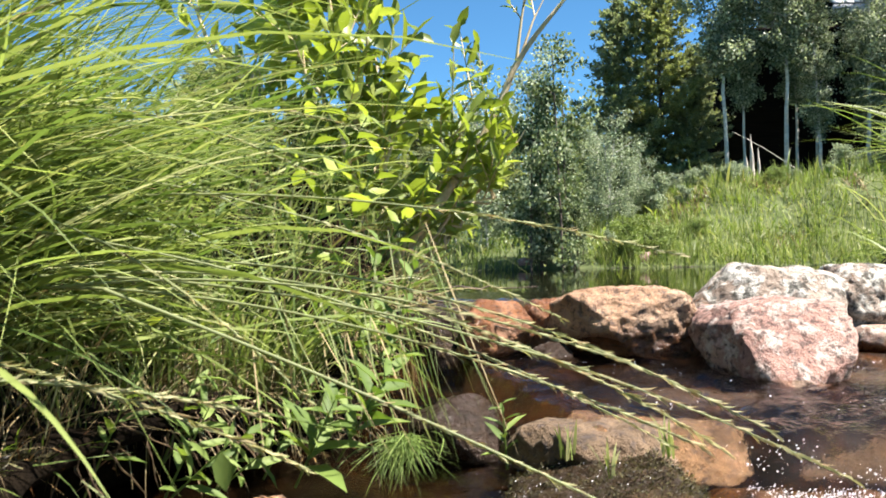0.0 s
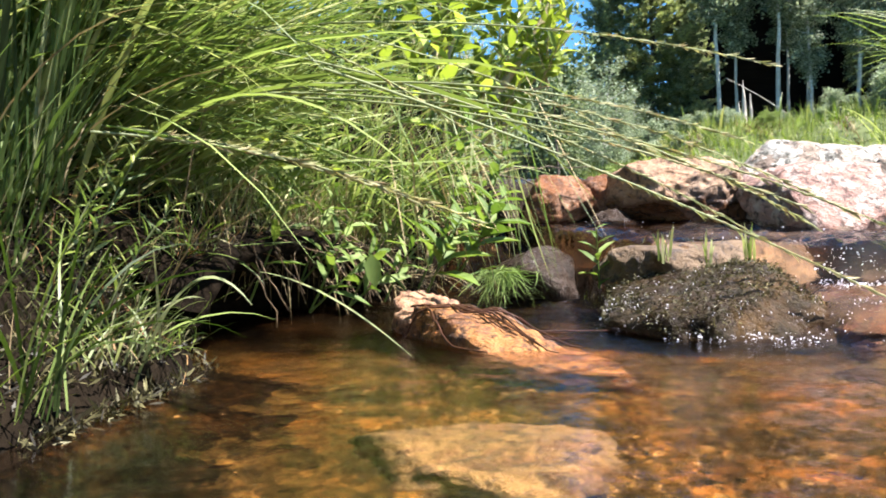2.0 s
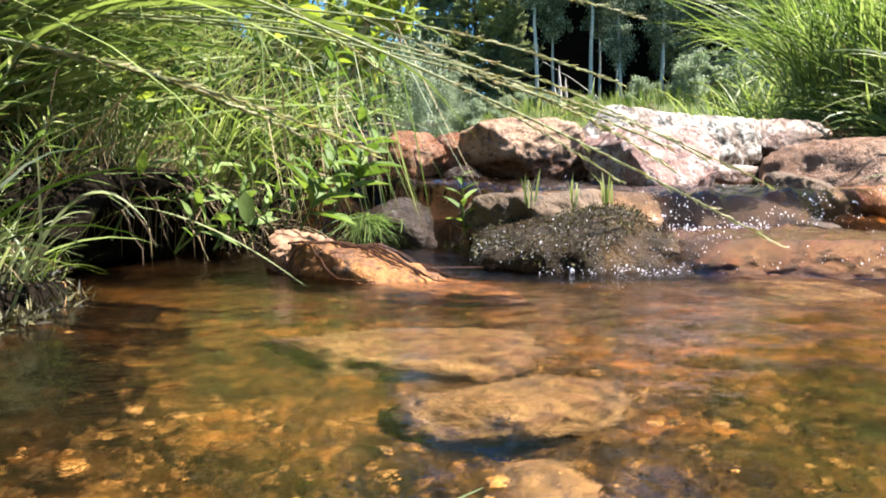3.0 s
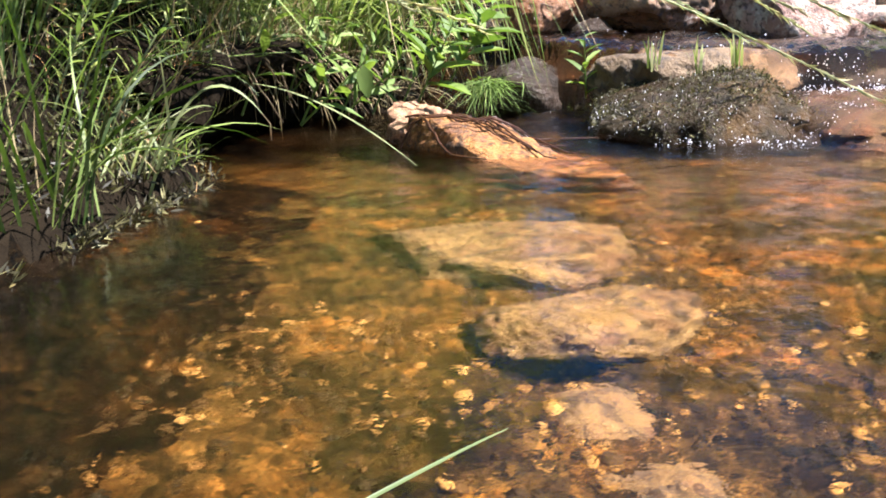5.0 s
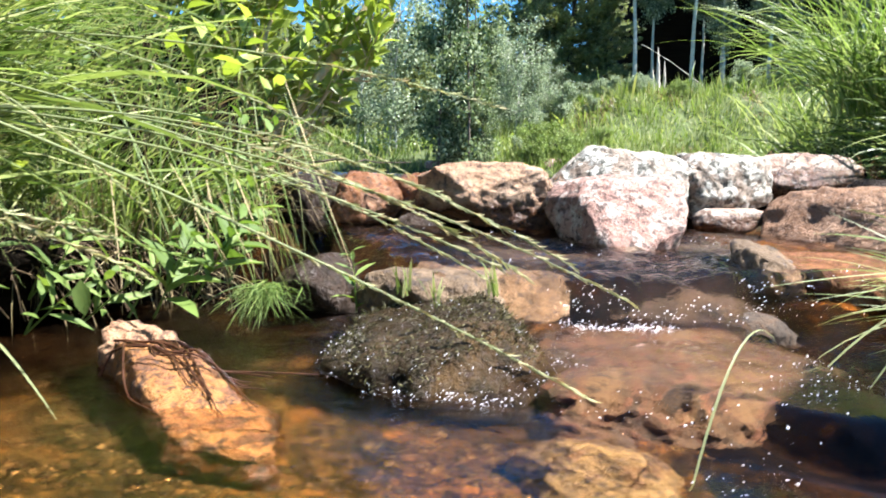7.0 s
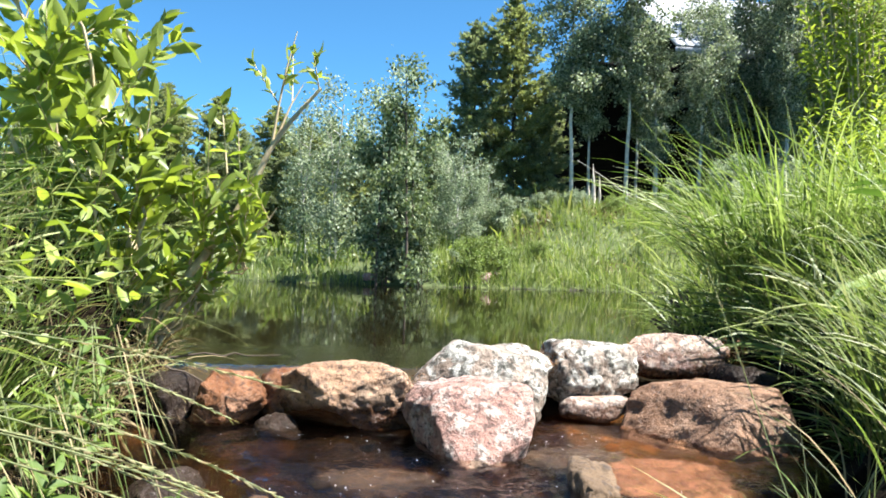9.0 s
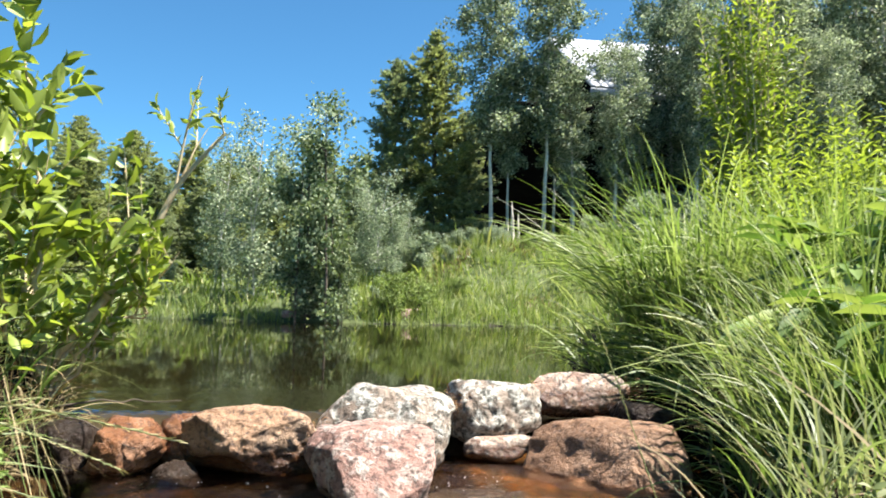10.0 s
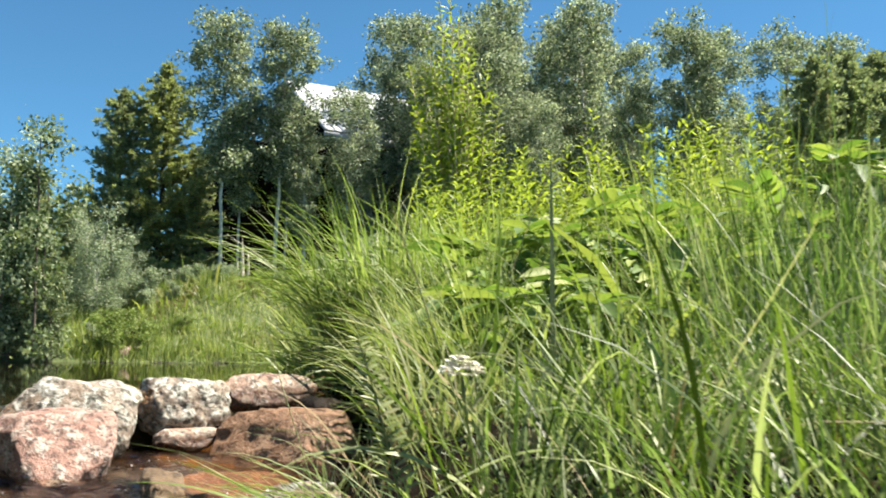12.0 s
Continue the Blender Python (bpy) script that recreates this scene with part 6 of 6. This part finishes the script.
def broadleaf(name, height, spread, bare, clusters, per, leaf, mat, bark, label, category="tree", stems=1, lean=0.04, r0=0.06, clump=0.16, top_r=0.35):
    """A tree: tapered trunk, limbs and a loose crown of small leaves in uneven clumps."""
    t = thing(name, (0, 0, 0), label=label, category=category)
    cl = []
    for st in range(stems):
        foot = np.array([rng.normal(0, 0.06 * stems), rng.normal(0, 0.05 * stems), -0.05]) if stems > 1 else np.array([0, 0, -0.05])
        h = height * (1 if st == 0 else rng.uniform(0.7, 0.95))
        top = foot + (rng.normal(0, lean * h + 0.1 * (stems > 1)), rng.normal(0, lean * h), h)
        p = arc(foot, top, 0, 12, 0.0022 * h, int(rng.integers(1e6)))
        tr = part("trunk", tube(p, np.linspace(r0 if stems == 1 else r0 * 0.6, 0.008, 12), 8), bark, t)
        m = max(6, int(clusters / stems / 7))
        for k in range(m):
            s = bare + (1 - bare) * (k + rng.uniform()) / m
            q = np.array([np.interp(s, np.linspace(0, 1, 12), p[:, c]) for c in range(3)])
            a = k * 2.4 + rng.uniform(-0.5, 0.5)
            prof = math.sin(math.pi * min(1, (1 - s) / (1 - bare) * 0.85 + 0.15)) ** 0.7
            ln = spread * max(top_r * 0.5, prof) * rng.uniform(0.55, 1.15)
            e = q + (ln * math.cos(a), ln * math.sin(a), ln * rng.uniform(0.3, 0.8))
            b = arc(q, e, -0.03 * ln, 6, 0.02 * ln, int(rng.integers(1e6)))
            part("limb", tube(b, np.linspace(0.014, 0.004, 6), 5), bark, tr)
            for j in range(7):
                w = rng.uniform(0.35, 1.08)
                cl.append(q + (e - q) * w + rng.normal(0, clump * 0.7, 3))
    part("crown", leaf_cloud(np.array(cl), per, clump, leaf, leaf * 0.85), mat, t, kind="stuff")
    return t


def put_tree(proto, x, y, scale=1.0, turn=0.0, z=None, sz=None):
    z = float(turf(np.float64(x), np.float64(y))) if z is None else z
    m = pose(x, y, z, 0, 0, turn) @ Matrix.Diagonal((scale, scale, sz or scale, 1))
    if not proto.get("set"):
        proto["set"] = 1
        proto.matrix_world = m
        return proto
    return copy_thing(proto, m)


def conifer(height, radius, bare, label, dense=1.0, mat=None):
    """A pine: whorls of uneven drooping boughs, each a flat spray of twigs with thick tufts of needles."""
    t = thing("pine_tree", (0, 0, 0), label=label, category="tree", group="pines")
    p = arc((0, 0, -0.05), (0.03, 0, height), 0, 10, 0.01, 3)
    tr = part("trunk", tube(p, np.linspace(0.085, 0.008, 10), 8), M_BARK, t)
    pos, way, siz = [], [], []
    z, turn = bare * height, 0.0
    while z < height - 0.03:
        k = (z / height - bare) / (1 - bare)
        reach = radius * (1.0 - k) ** 0.62 * (0.84 + 0.16 * math.sin(17 * k + 1.3)) + 0.05
        turn += rng.uniform(0.5, 1.4)
        for j in range(int(rng.integers(6, 9))):
            ln = reach * rng.choice([0.55, 0.75, 0.9, 1.0, 1.15])
            a = turn + j * 0.85 + rng.uniform(-0.3, 0.3)
            d = np.array([math.cos(a), math.sin(a), rng.uniform(-0.25, 0.12) + 0.6 * k])
            side = np.array([-math.sin(a), math.cos(a), 0.0])
            q = np.array([0.03 * z / height, 0, z + rng.uniform(-0.04, 0.04)])
            e = q + d * ln + (0, 0, 0.16 * ln)
            if j == 0:
                part("limb", tube(arc(q, e, -0.06 * ln, 5), np.linspace(0.012, 0.003, 5), 4), M_BARK, tr)
            for w in np.arange(0.2, 1.03, 0.07 / max(ln, 0.12)):
                m = int(11 * dense)
                c = q + (e - q) * w + side * rng.normal(0, 0.16) * ln * (1.1 - w) + rng.normal(0, 0.022, 3)
                pos.append(c + rng.normal(0, 0.024, (m, 3)) * (1, 1, 0.6))
                way.append(0.9 * unit(m) + 0.8 * d + (0, 0, 0.3))
                siz.append(U(0.05, 0.1, m))
        z += rng.uniform(0.075, 0.13)
    pos, way, siz = [np.concatenate(q) for q in (pos, way, siz)]
    part("crown", rhombs(pos, way, unit(len(pos)), siz, siz * 0.36), mat or G_PINE, t, kind="stuff")
    return t


aspen_a = broadleaf("aspen_tree", 5.2, 0.9, 0.3, 200, 56, 0.062, G_ASPEN, M_ASPENBARK, "grey-green aspen with a slender pale trunk", "tree")
aspen_b = broadleaf("aspen_tree", 5.6, 0.8, 0.26, 210, 56, 0.062, G_ASPEN, M_ASPENBARK, "tall grey-green aspen with a slender pale trunk", "tree", lean=0.05)
aspen_d = broadleaf("aspen_tree", 5.0, 0.64, 0.42, 190, 60, 0.06, G_ASPEN, M_ASPENBARK, "grey-green aspen with a long bare pale trunk", "tree", lean=0.03, r0=0.042, clump=0.14)
aspen_c = broadleaf("aspen_tree", 2.6, 0.5, 0.1, 120, 44, 0.05, G_YOUNG, M_ASPENBARK, "young silvery aspen on the far shore", "tree", stems=2, r0=0.03)
alder = broadleaf("alder_bush", 2.8, 0.58, 0.05, 170, 38, 0.062, G_ALDER, M_BARK, "dark green alder bush at the far waterline", "bush", stems=5, r0=0.035, clump=0.13)
shrub = broadleaf("shrub", 1.1, 0.5, 0.05, 70, 50, 0.055, G_YOUNG, M_BARK, "low grey-green shrub on the far bank", "bush", stems=3, r0=0.02, clump=0.12)
pine_a = conifer(4.6, 1.25, 0.02, "olive-green pine with dense boughs and a pointed crown", 2.0)
pine_b = conifer(4.2, 1.0, 0.02, "slender blue-green pine with dense boughs", 1.9, G_SPRUCE)

put_tree(alder, 0.86, 11.72, 0.86, 0, sz=1.0)
put_tree(alder, 1.08, 11.66, 0.42, 100)
put_tree(alder, 0.68, 11.66, 0.4, 200)
put_tree(aspen_c, -0.1, 13.2, 0.95, 0)
put_tree(aspen_c, 0.5, 13.4, 1.15, 120)
put_tree(aspen_c, 1.75, 13.4, 0.66, 60)
put_tree(aspen_c, 2.1, 13.6, 0.46, 210)
put_tree(aspen_c, -0.7, 14.6, 0.9, 20)
for x, y, s, a in ((2.5, 13.6, 0.5, 0), (3.2, 14.2, 0.55, 90), (1.7, 12.4, 0.45, 200), (5.0, 15.0, 0.5, 140), (5.6, 14.2, 0.8, 250), (4.3, 15.6, 0.7, 30), (6.4, 14.2, 1.1, 10), (-1.6, 14.6, 0.8, 0), (7.3, 14.5, 1.3, 70), (8.4, 14.5, 1.5, 170), (9.4, 14.3, 1.6, 10), (10.6, 14.5, 1.7, 100), (11.8, 14.3, 1.7, 200), (13.0, 14.6, 1.8, 300), (14.3, 14.3, 1.9, 40), (15.6, 14.5, 1.9, 130), (17, 14.5, 2.0, 230), (9.0, 16.5, 2.4, 0), (10.8, 16.5, 2.4, 90), (12.5, 16.5, 2.4, 180), (14.5, 16.5, 2.4, 270), (7.6, 16.6, 1.6, 50), (16.5, 16.8, 2.5, 0), (18.5, 16.4, 2.6, 100), (20.5, 16, 2.6, 190), (12.0, 19, 3.2, 30), (15.0, 19, 3.2, 120), (9.8, 19.5, 3.0, 220)):
    put_tree(shrub, x, y, s, a)
shrub_b = broadleaf("shrub", 1.0, 0.45, 0.03, 70, 46, 0.05, G_SHRUB, M_BARK, "light green shrub on the far bank", "bush", stems=4, r0=0.015, clump=0.11)
for x, y, s, a in ((1.95, 11.9, 0.55, 0), (2.35, 12.1, 0.5, 80), (2.9, 12.5, 0.45, 160), (-0.9, 12.6, 0.4, 10), (4.4, 13.6, 0.5, 200), (5.3, 14.0, 0.45, 40), (6.3, 13.8, 1.3, 0), (7.3, 13.6, 1.5, 100), (8.3, 13.5, 1.7, 200), (9.4, 13.4, 1.8, 300), (10.6, 13.6, 1.9, 30), (11.9, 13.4, 2.0, 130), (13.2, 13.5, 2.1, 230), (14.6, 13.4, 2.2, 330), (16.2, 13.6, 2.3, 60)):
    put_tree(shrub_b if x < 5 else shrub, x, y, s, a)
for x, y, s, a in ((1.6, 14.5, 0.8, 20), (2.2, 14.8, 0.6, 110), (0.2, 14.6, 0.8, 70), (2.05, 13.3, 0.6, 40), (2.5, 13.7, 0.5, 130), (2.95, 13.5, 0.45, 230), (3.35, 13.9, 0.5, 320), (3.7, 13.8, 0.5, 70), (4.0, 14.1, 0.5, 170), (4.7, 14.2, 0.45, 90), (3.1, 14.4, 0.45, 100)):
    put_tree(shrub, x, y, s, a)
for x, y, s, a in ((2.3, 13.9, 0.4, 15), (1.75, 14.0, 0.6, 300)):
    put_tree(aspen_c, x, y, s, a)
for x, y, z_, a in ((11.0, 12.6, 2.3, 0), (12.4, 12.2, 2.4, 70), (13.8, 12.6, 2.5, 140), (15.3, 12.2, 2.6, 210), (17.0, 12.5, 2.7, 280), (9.9, 13.0, 2.0, 320), (18.5, 12.8, 2.9, 20), (20.2, 12.6, 3.0, 110), (22.0, 12.9, 3.1, 200), (14.6, 13.8, 2.6, 300), (16.4, 14.2, 2.8, 60)):
    put_tree(shrub_b, x, y, z_, a)
for x, y, s, a in ((9.3, 14.0, 0.85, 120), (10.0, 13.8, 0.8, 200)):
    put_tree(aspen_a, x, y, s, a)
put_tree(pine_a, 3.1, 16.4, 1.0, 0, sz=0.98)
put_tree(pine_b, 2.36, 16.6, 1.1, 50, sz=0.99)
put_tree(pine_b, 3.75, 16.2, 0.66, 150)
for x, y, s, a, pr in ((3.98, 15.0, 0.98, 0, aspen_d), (4.4, 15.5, 0.7, 80, aspen_d), (4.95, 15.0, 1.0, 170, aspen_d), (5.3, 15.5, 0.66, 250, aspen_d), (5.75, 15.8, 0.6, 300, aspen_d), (5.5, 14.9, 0.55, 20, aspen_b), (6.3, 15.0, 0.8, 260, aspen_a), (7.0, 15.2, 0.84, 40, aspen_b), (6.65, 15.8, 0.9, 140, aspen_b), (8.0, 15.4, 1.1, 200, aspen_b), (8.4, 15.9, 1.15, 100, aspen_a), (7.7, 14.6, 0.85, 10, aspen_a), (8.8, 15.0, 1.2, 320, aspen_b), (9.8, 15.4, 1.25, 10, aspen_a), (10.9, 15.0, 1.2, 60, aspen_b), (12.3, 15.2, 1.3, 130, aspen_a), (13.6, 15.5, 1.35, 220, aspen_b), (14.8, 15.2, 1.3, 300, aspen_a), (16.4, 15.6, 1.3, 40, aspen_b), (15.6, 14.6, 1.2, 80, aspen_a), (17.6, 15.0, 1.3, 160, aspen_b), (18.8, 15.6, 1.35, 250, aspen_a), (20.2, 15.2, 1.4, 10, aspen_b), (21.6, 15.8, 1.4, 100, aspen_a), (8.1, 16.4, 0.95, 75, aspen_a), (9.2, 16.3, 1.08, 165, aspen_b), (10.3, 16.4, 1.15, 255, aspen_a), (11.6, 16.2, 1.2, 345, aspen_b), (12.9, 16.4, 1.25, 20, aspen_a), (7.4, 17.0, 1.12, 15, aspen_b), (8.5, 17.4, 1.25, 95, aspen_a), (9.5, 17.3, 1.3, 190, aspen_b), (10.6, 17.5, 1.3, 280, aspen_a), (11.3, 15.9, 1.28, 110, aspen_b), (12.0, 17.6, 1.4, 30, aspen_b), (13.3, 17.4, 1.4, 150, aspen_a), (14.4, 16.8, 1.42, 240, aspen_b), (9.0, 14.7, 1.05, 45, aspen_a), (10.4, 14.6, 1.1, 135, aspen_b), (12.8, 18.2, 1.35, 20, aspen_b), (13.9, 18.4, 1.4, 70, aspen_a), (15.0, 18.0, 1.4, 130, aspen_b), (16.0, 18.4, 1.4, 200, aspen_a), (17.0, 17.4, 1.4, 260, aspen_b), (18.2, 17.8, 1.45, 310, aspen_a), (19.4, 17.2, 1.45, 30, aspen_b)):
    put_tree(pr, x, y, s, a, sz=s * (1.12 if x > 7.5 else 1.0))
for x, y, s, a in ((-1.05, 19.5, 0.85, 0), (-0.7, 20.5, 0.7, 30), (-1.7, 20, 0.7, 60), (-2.4, 19, 0.75, 90), (-3.2, 21, 0.8, 0), (-4.2, 20, 0.95, 10), (-5.3, 17, 1.15, 200), (-6.6, 19, 1.2, 140), (-0.2, 23, 0.65, 120), (0.5, 24, 0.6, 20), (17.4, 13.4, 1.35, 0), (18.9, 13.6, 1.45, 60), (20.6, 13.9, 1.5, 150), (-1.4, 23, 0.9, 40), (-2.0, 22, 1.0, 140), (-3.6, 23, 1.1, 240), (0.2, 21.5, 0.85, 300), (-0.6, 22.5, 0.95, 200), (1.2, 22.5, 0.9, 20), (-5.0, 23, 1.2, 80), (1.9, 21, 0.8, 170)):
    put_tree(pine_a if 0.8 < s < 1.3 else pine_b, x, y, s, a, sz=s * (0.78 if x < 3 else 0.95))
# far woods behind all
fp, fw, fn, fs = [], [], [], []
for k in range(120):
    x, y, h = rng.uniform(-45, 60), rng.uniform(32, 60), rng.uniform(2.5, 5.0)
    z = float(turf(np.float64(x), np.float64(y)))
    m = 130
    s = U(0.05, 1, m)
    a = U(0, 6.28, m)
    q = (1 - s) * 1.1 * U(0.3, 1, m) + 0.05
    fp.append(np.stack([x + q * np.cos(a), y + q * np.sin(a), z + s * h], -1))
    fw.append(np.stack([np.cos(a), np.sin(a), U(-0.3, 0.5, m)], -1))
    fn.append(unit(m))
    fs.append(U(0.3, 0.6, m))
fp, fw, fn, fs = [np.concatenate(q) for q in (fp, fw, fn, fs)]
solo("far_woods", rhombs(fp, fw, fn, fs, fs * 0.6), G_PINE, "distant dark conifer woods", "woods", kind="stuff")

yw = thing("young_willow", (3.15, 4.4, float(land(3.15, 4.4))), label="young yellow-green willow standing above the grass", category="bush")
for k in range(22):
    a = k * 2.4
    r = 0.0 if k == 0 else 0.1 + 0.24 * rng.uniform()
    h = 2.7 if k == 0 else (2.4 - 2.1 * r) * rng.uniform(0.72, 1.0)
    e = (r * math.cos(a) - 0.12 * h / 2, r * math.sin(a), h)
    leafy_stem(yw, (0.05 * math.cos(a), 0.05 * math.sin(a), 0), e, 70, 0.095, 0.028, 0.03, 0.007, 0.9, G_LEAF, M_TWIG, 0.15)
    for j in range(3):
        q = np.array(e) * rng.uniform(0.5, 0.85)
        b = rng.uniform(0, 6.28)
        leafy_stem(yw, q, q + (0.16 * math.cos(b), 0.16 * math.sin(b), rng.uniform(0.12, 0.26)), 16, 0.075, 0.02, 0.0, 0.003, 0.9, G_LEAF, M_TWIG, 0.1)

for x, y, h in ((2.3, 2.9, 0.8), (2.6, 2.6, 0.85), (2.95, 2.7, 0.95), (3.2, 2.4, 0.95), (3.5, 2.9, 1.1), (3.0, 3.3, 1.05), (3.8, 2.5, 1.1), (2.6, 3.4, 0.95), (3.5, 3.5, 1.2), (4.1, 3.1, 1.25), (2.75, 4.0, 1.1), (3.3, 4.0, 1.2), (3.0, 4.55, 1.35), (3.5, 4.5, 1.2)):
    ws = thing("willow_shoots", (x, y, float(turf(np.float64(x), np.float64(y))) - 0.01), label="clump of yellow-green leafy shoots above the grass", category="bush", group="leafy shoots on the bank")
    for k in range(9):
        a, r = k * 2.4, 0.24 * math.sqrt(k / 9)
        leafy_stem(ws, (0.3 * r * math.cos(a), 0.3 * r * math.sin(a), 0), (r * math.cos(a), r * math.sin(a), h * rng.uniform(0.65, 1.0) * (1 - 0.8 * r)), 44, 0.09, 0.027, 0.02, 0.004, 0.9, G_LEAF, G_HERB, 0.15)

# broken pale snag
sn = thing("snag", (4.25, 14.5, float(land(4.25, 14.5))), label="splintered grey dead stump on the far bank", category="stump")
for dx, h, r in ((0.0, 0.9, 0.045), (0.09, 0.68, 0.035), (-0.06, 0.56, 0.035)):
    part("splinter", tube([(dx, 0, -0.05), (dx * 1.2, 0.01, h * 0.5), (dx * 1.3 - 0.02, 0, h)], [r, r * 0.8, 0.004], 6), M_SNAG, sn)
part("fallen_limb", tube([(-0.3, 0, 0.95), (0.2, -0.05, 0.65), (0.75, -0.1, 0.25)], [0.003, 0.005, 0.007], 6), M_SNAG, sn)
for x, y, s in ((2.05, 11.75, 0.14), (2.2, 11.95, 0.1), (0.45, 11.75, 0.1)):
    stone("boulder", (x, y, float(turf(np.float64(x), np.float64(y))) + s * 0.3), (s, s * 0.8, s * 0.6), 30 * x, M_PINK, "pinkish stone on the far bank", int(700 + 10 * x), group="stones on the far bank", detail=3)


# ---- cabin ----
def box(x0, x1, y0, y1, z0, z1):
    v = [(x, y, z) for z in (z0, z1) for y in (y0, y1) for x in (x0, x1)]
    f = [(0, 2, 3, 1), (4, 5, 7, 6), (0, 1, 5, 4), (2, 6, 7, 3), (0, 4, 6, 2), (1, 3, 7, 5)]
    return np.array(v, float), np.array(f)


cab = thing("cabin", (7.0, 17.4, 2.08), label="near-black timber cabin with a white metal roof behind the aspens", category="house")
CW, CD, CH = 3.6, 5.5, 3.3
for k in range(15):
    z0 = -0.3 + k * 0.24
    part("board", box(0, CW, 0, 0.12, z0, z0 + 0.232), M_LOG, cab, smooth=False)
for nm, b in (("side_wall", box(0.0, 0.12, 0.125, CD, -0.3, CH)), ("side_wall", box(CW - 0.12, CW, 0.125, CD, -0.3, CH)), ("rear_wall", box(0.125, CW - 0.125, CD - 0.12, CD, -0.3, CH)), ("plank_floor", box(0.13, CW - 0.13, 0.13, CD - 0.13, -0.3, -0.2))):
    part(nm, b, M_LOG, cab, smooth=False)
for x0 in (1.4,):
    w = part("window", box(x0, x0 + 0.9, -0.03, -0.005, 1.0, 2.1), M_LOG, cab, smooth=False)
    for b in (box(x0 - 0.06, x0 + 0.96, -0.06, -0.032, 2.1, 2.18), box(x0 - 0.06, x0 + 0.96, -0.06, -0.032, 0.92, 1.0)):
        part("frame", b, M_BARK, w, smooth=False)
gz = CH + (CD / 2) * math.tan(radians(32))
for x0 in (0.0, CW - 0.12):
    part("gable", (np.array([(x0, 0.13, CH + 0.005), (x0, CD, CH + 0.005), (x0, CD / 2, gz), (x0 + 0.12, 0.13, CH + 0.005), (x0 + 0.12, CD, CH + 0.005), (x0 + 0.12, CD / 2, gz)], float), np.array([(0, 2, 1), (3, 4, 5), (0, 1, 4), (0, 4, 3), (1, 2, 5), (1, 5, 4), (2, 0, 3), (2, 3, 5)])), M_LOG, cab, smooth=False)
half, pitch = CD / 2 + 0.5, math.tan(radians(32))
for sgn, y0 in ((1, -0.5), (-1, CD + 0.5)):
    n = 24
    for k in range(n):
        x0, x1 = -0.5 + (CW + 1.0) / n * k, -0.5 + (CW + 1.0) / n * (k + 1) - 0.002
        ya, yb = y0, y0 + sgn * half
        za, zb = CH - 0.2, CH - 0.2 + half * pitch
        v = np.array([(x0, ya, za), (x1, ya, za), (x1, yb, zb), (x0, yb, zb), (x0, ya, za - 0.05), (x1, ya, za - 0.05), (x1, yb, zb - 0.05), (x0, yb, zb - 0.05)], float)
        f = np.array([(0, 1, 2, 3), (4, 7, 6, 5), (0, 4, 5, 1), (1, 5, 6, 2), (2, 6, 7, 3), (3, 7, 4, 0)])
        part("roof_sheet", (v, f), M_ROOF, cab, smooth=False)
    part("fascia", box(-0.5, CW + 0.5, min(y0, y0 + sgn * 0.05), max(y0, y0 + sgn * 0.05), CH - 0.42, CH - 0.255), M_ROOF, cab, smooth=False)

# assumed porch; its roof is pulled forward only to keep sun off the wall
for nm, bx in (("porch_wall", box(-2.5, -0.02, 0.0, 0.12, -0.9, 2.5)), ("porch_end", box(-2.5, -2.38, 0.125, 3.0, -0.9, 2.5)), ("shading_porch_roof", box(-2.7, -0.02, -0.7, 3.0, 2.505, 2.6))):
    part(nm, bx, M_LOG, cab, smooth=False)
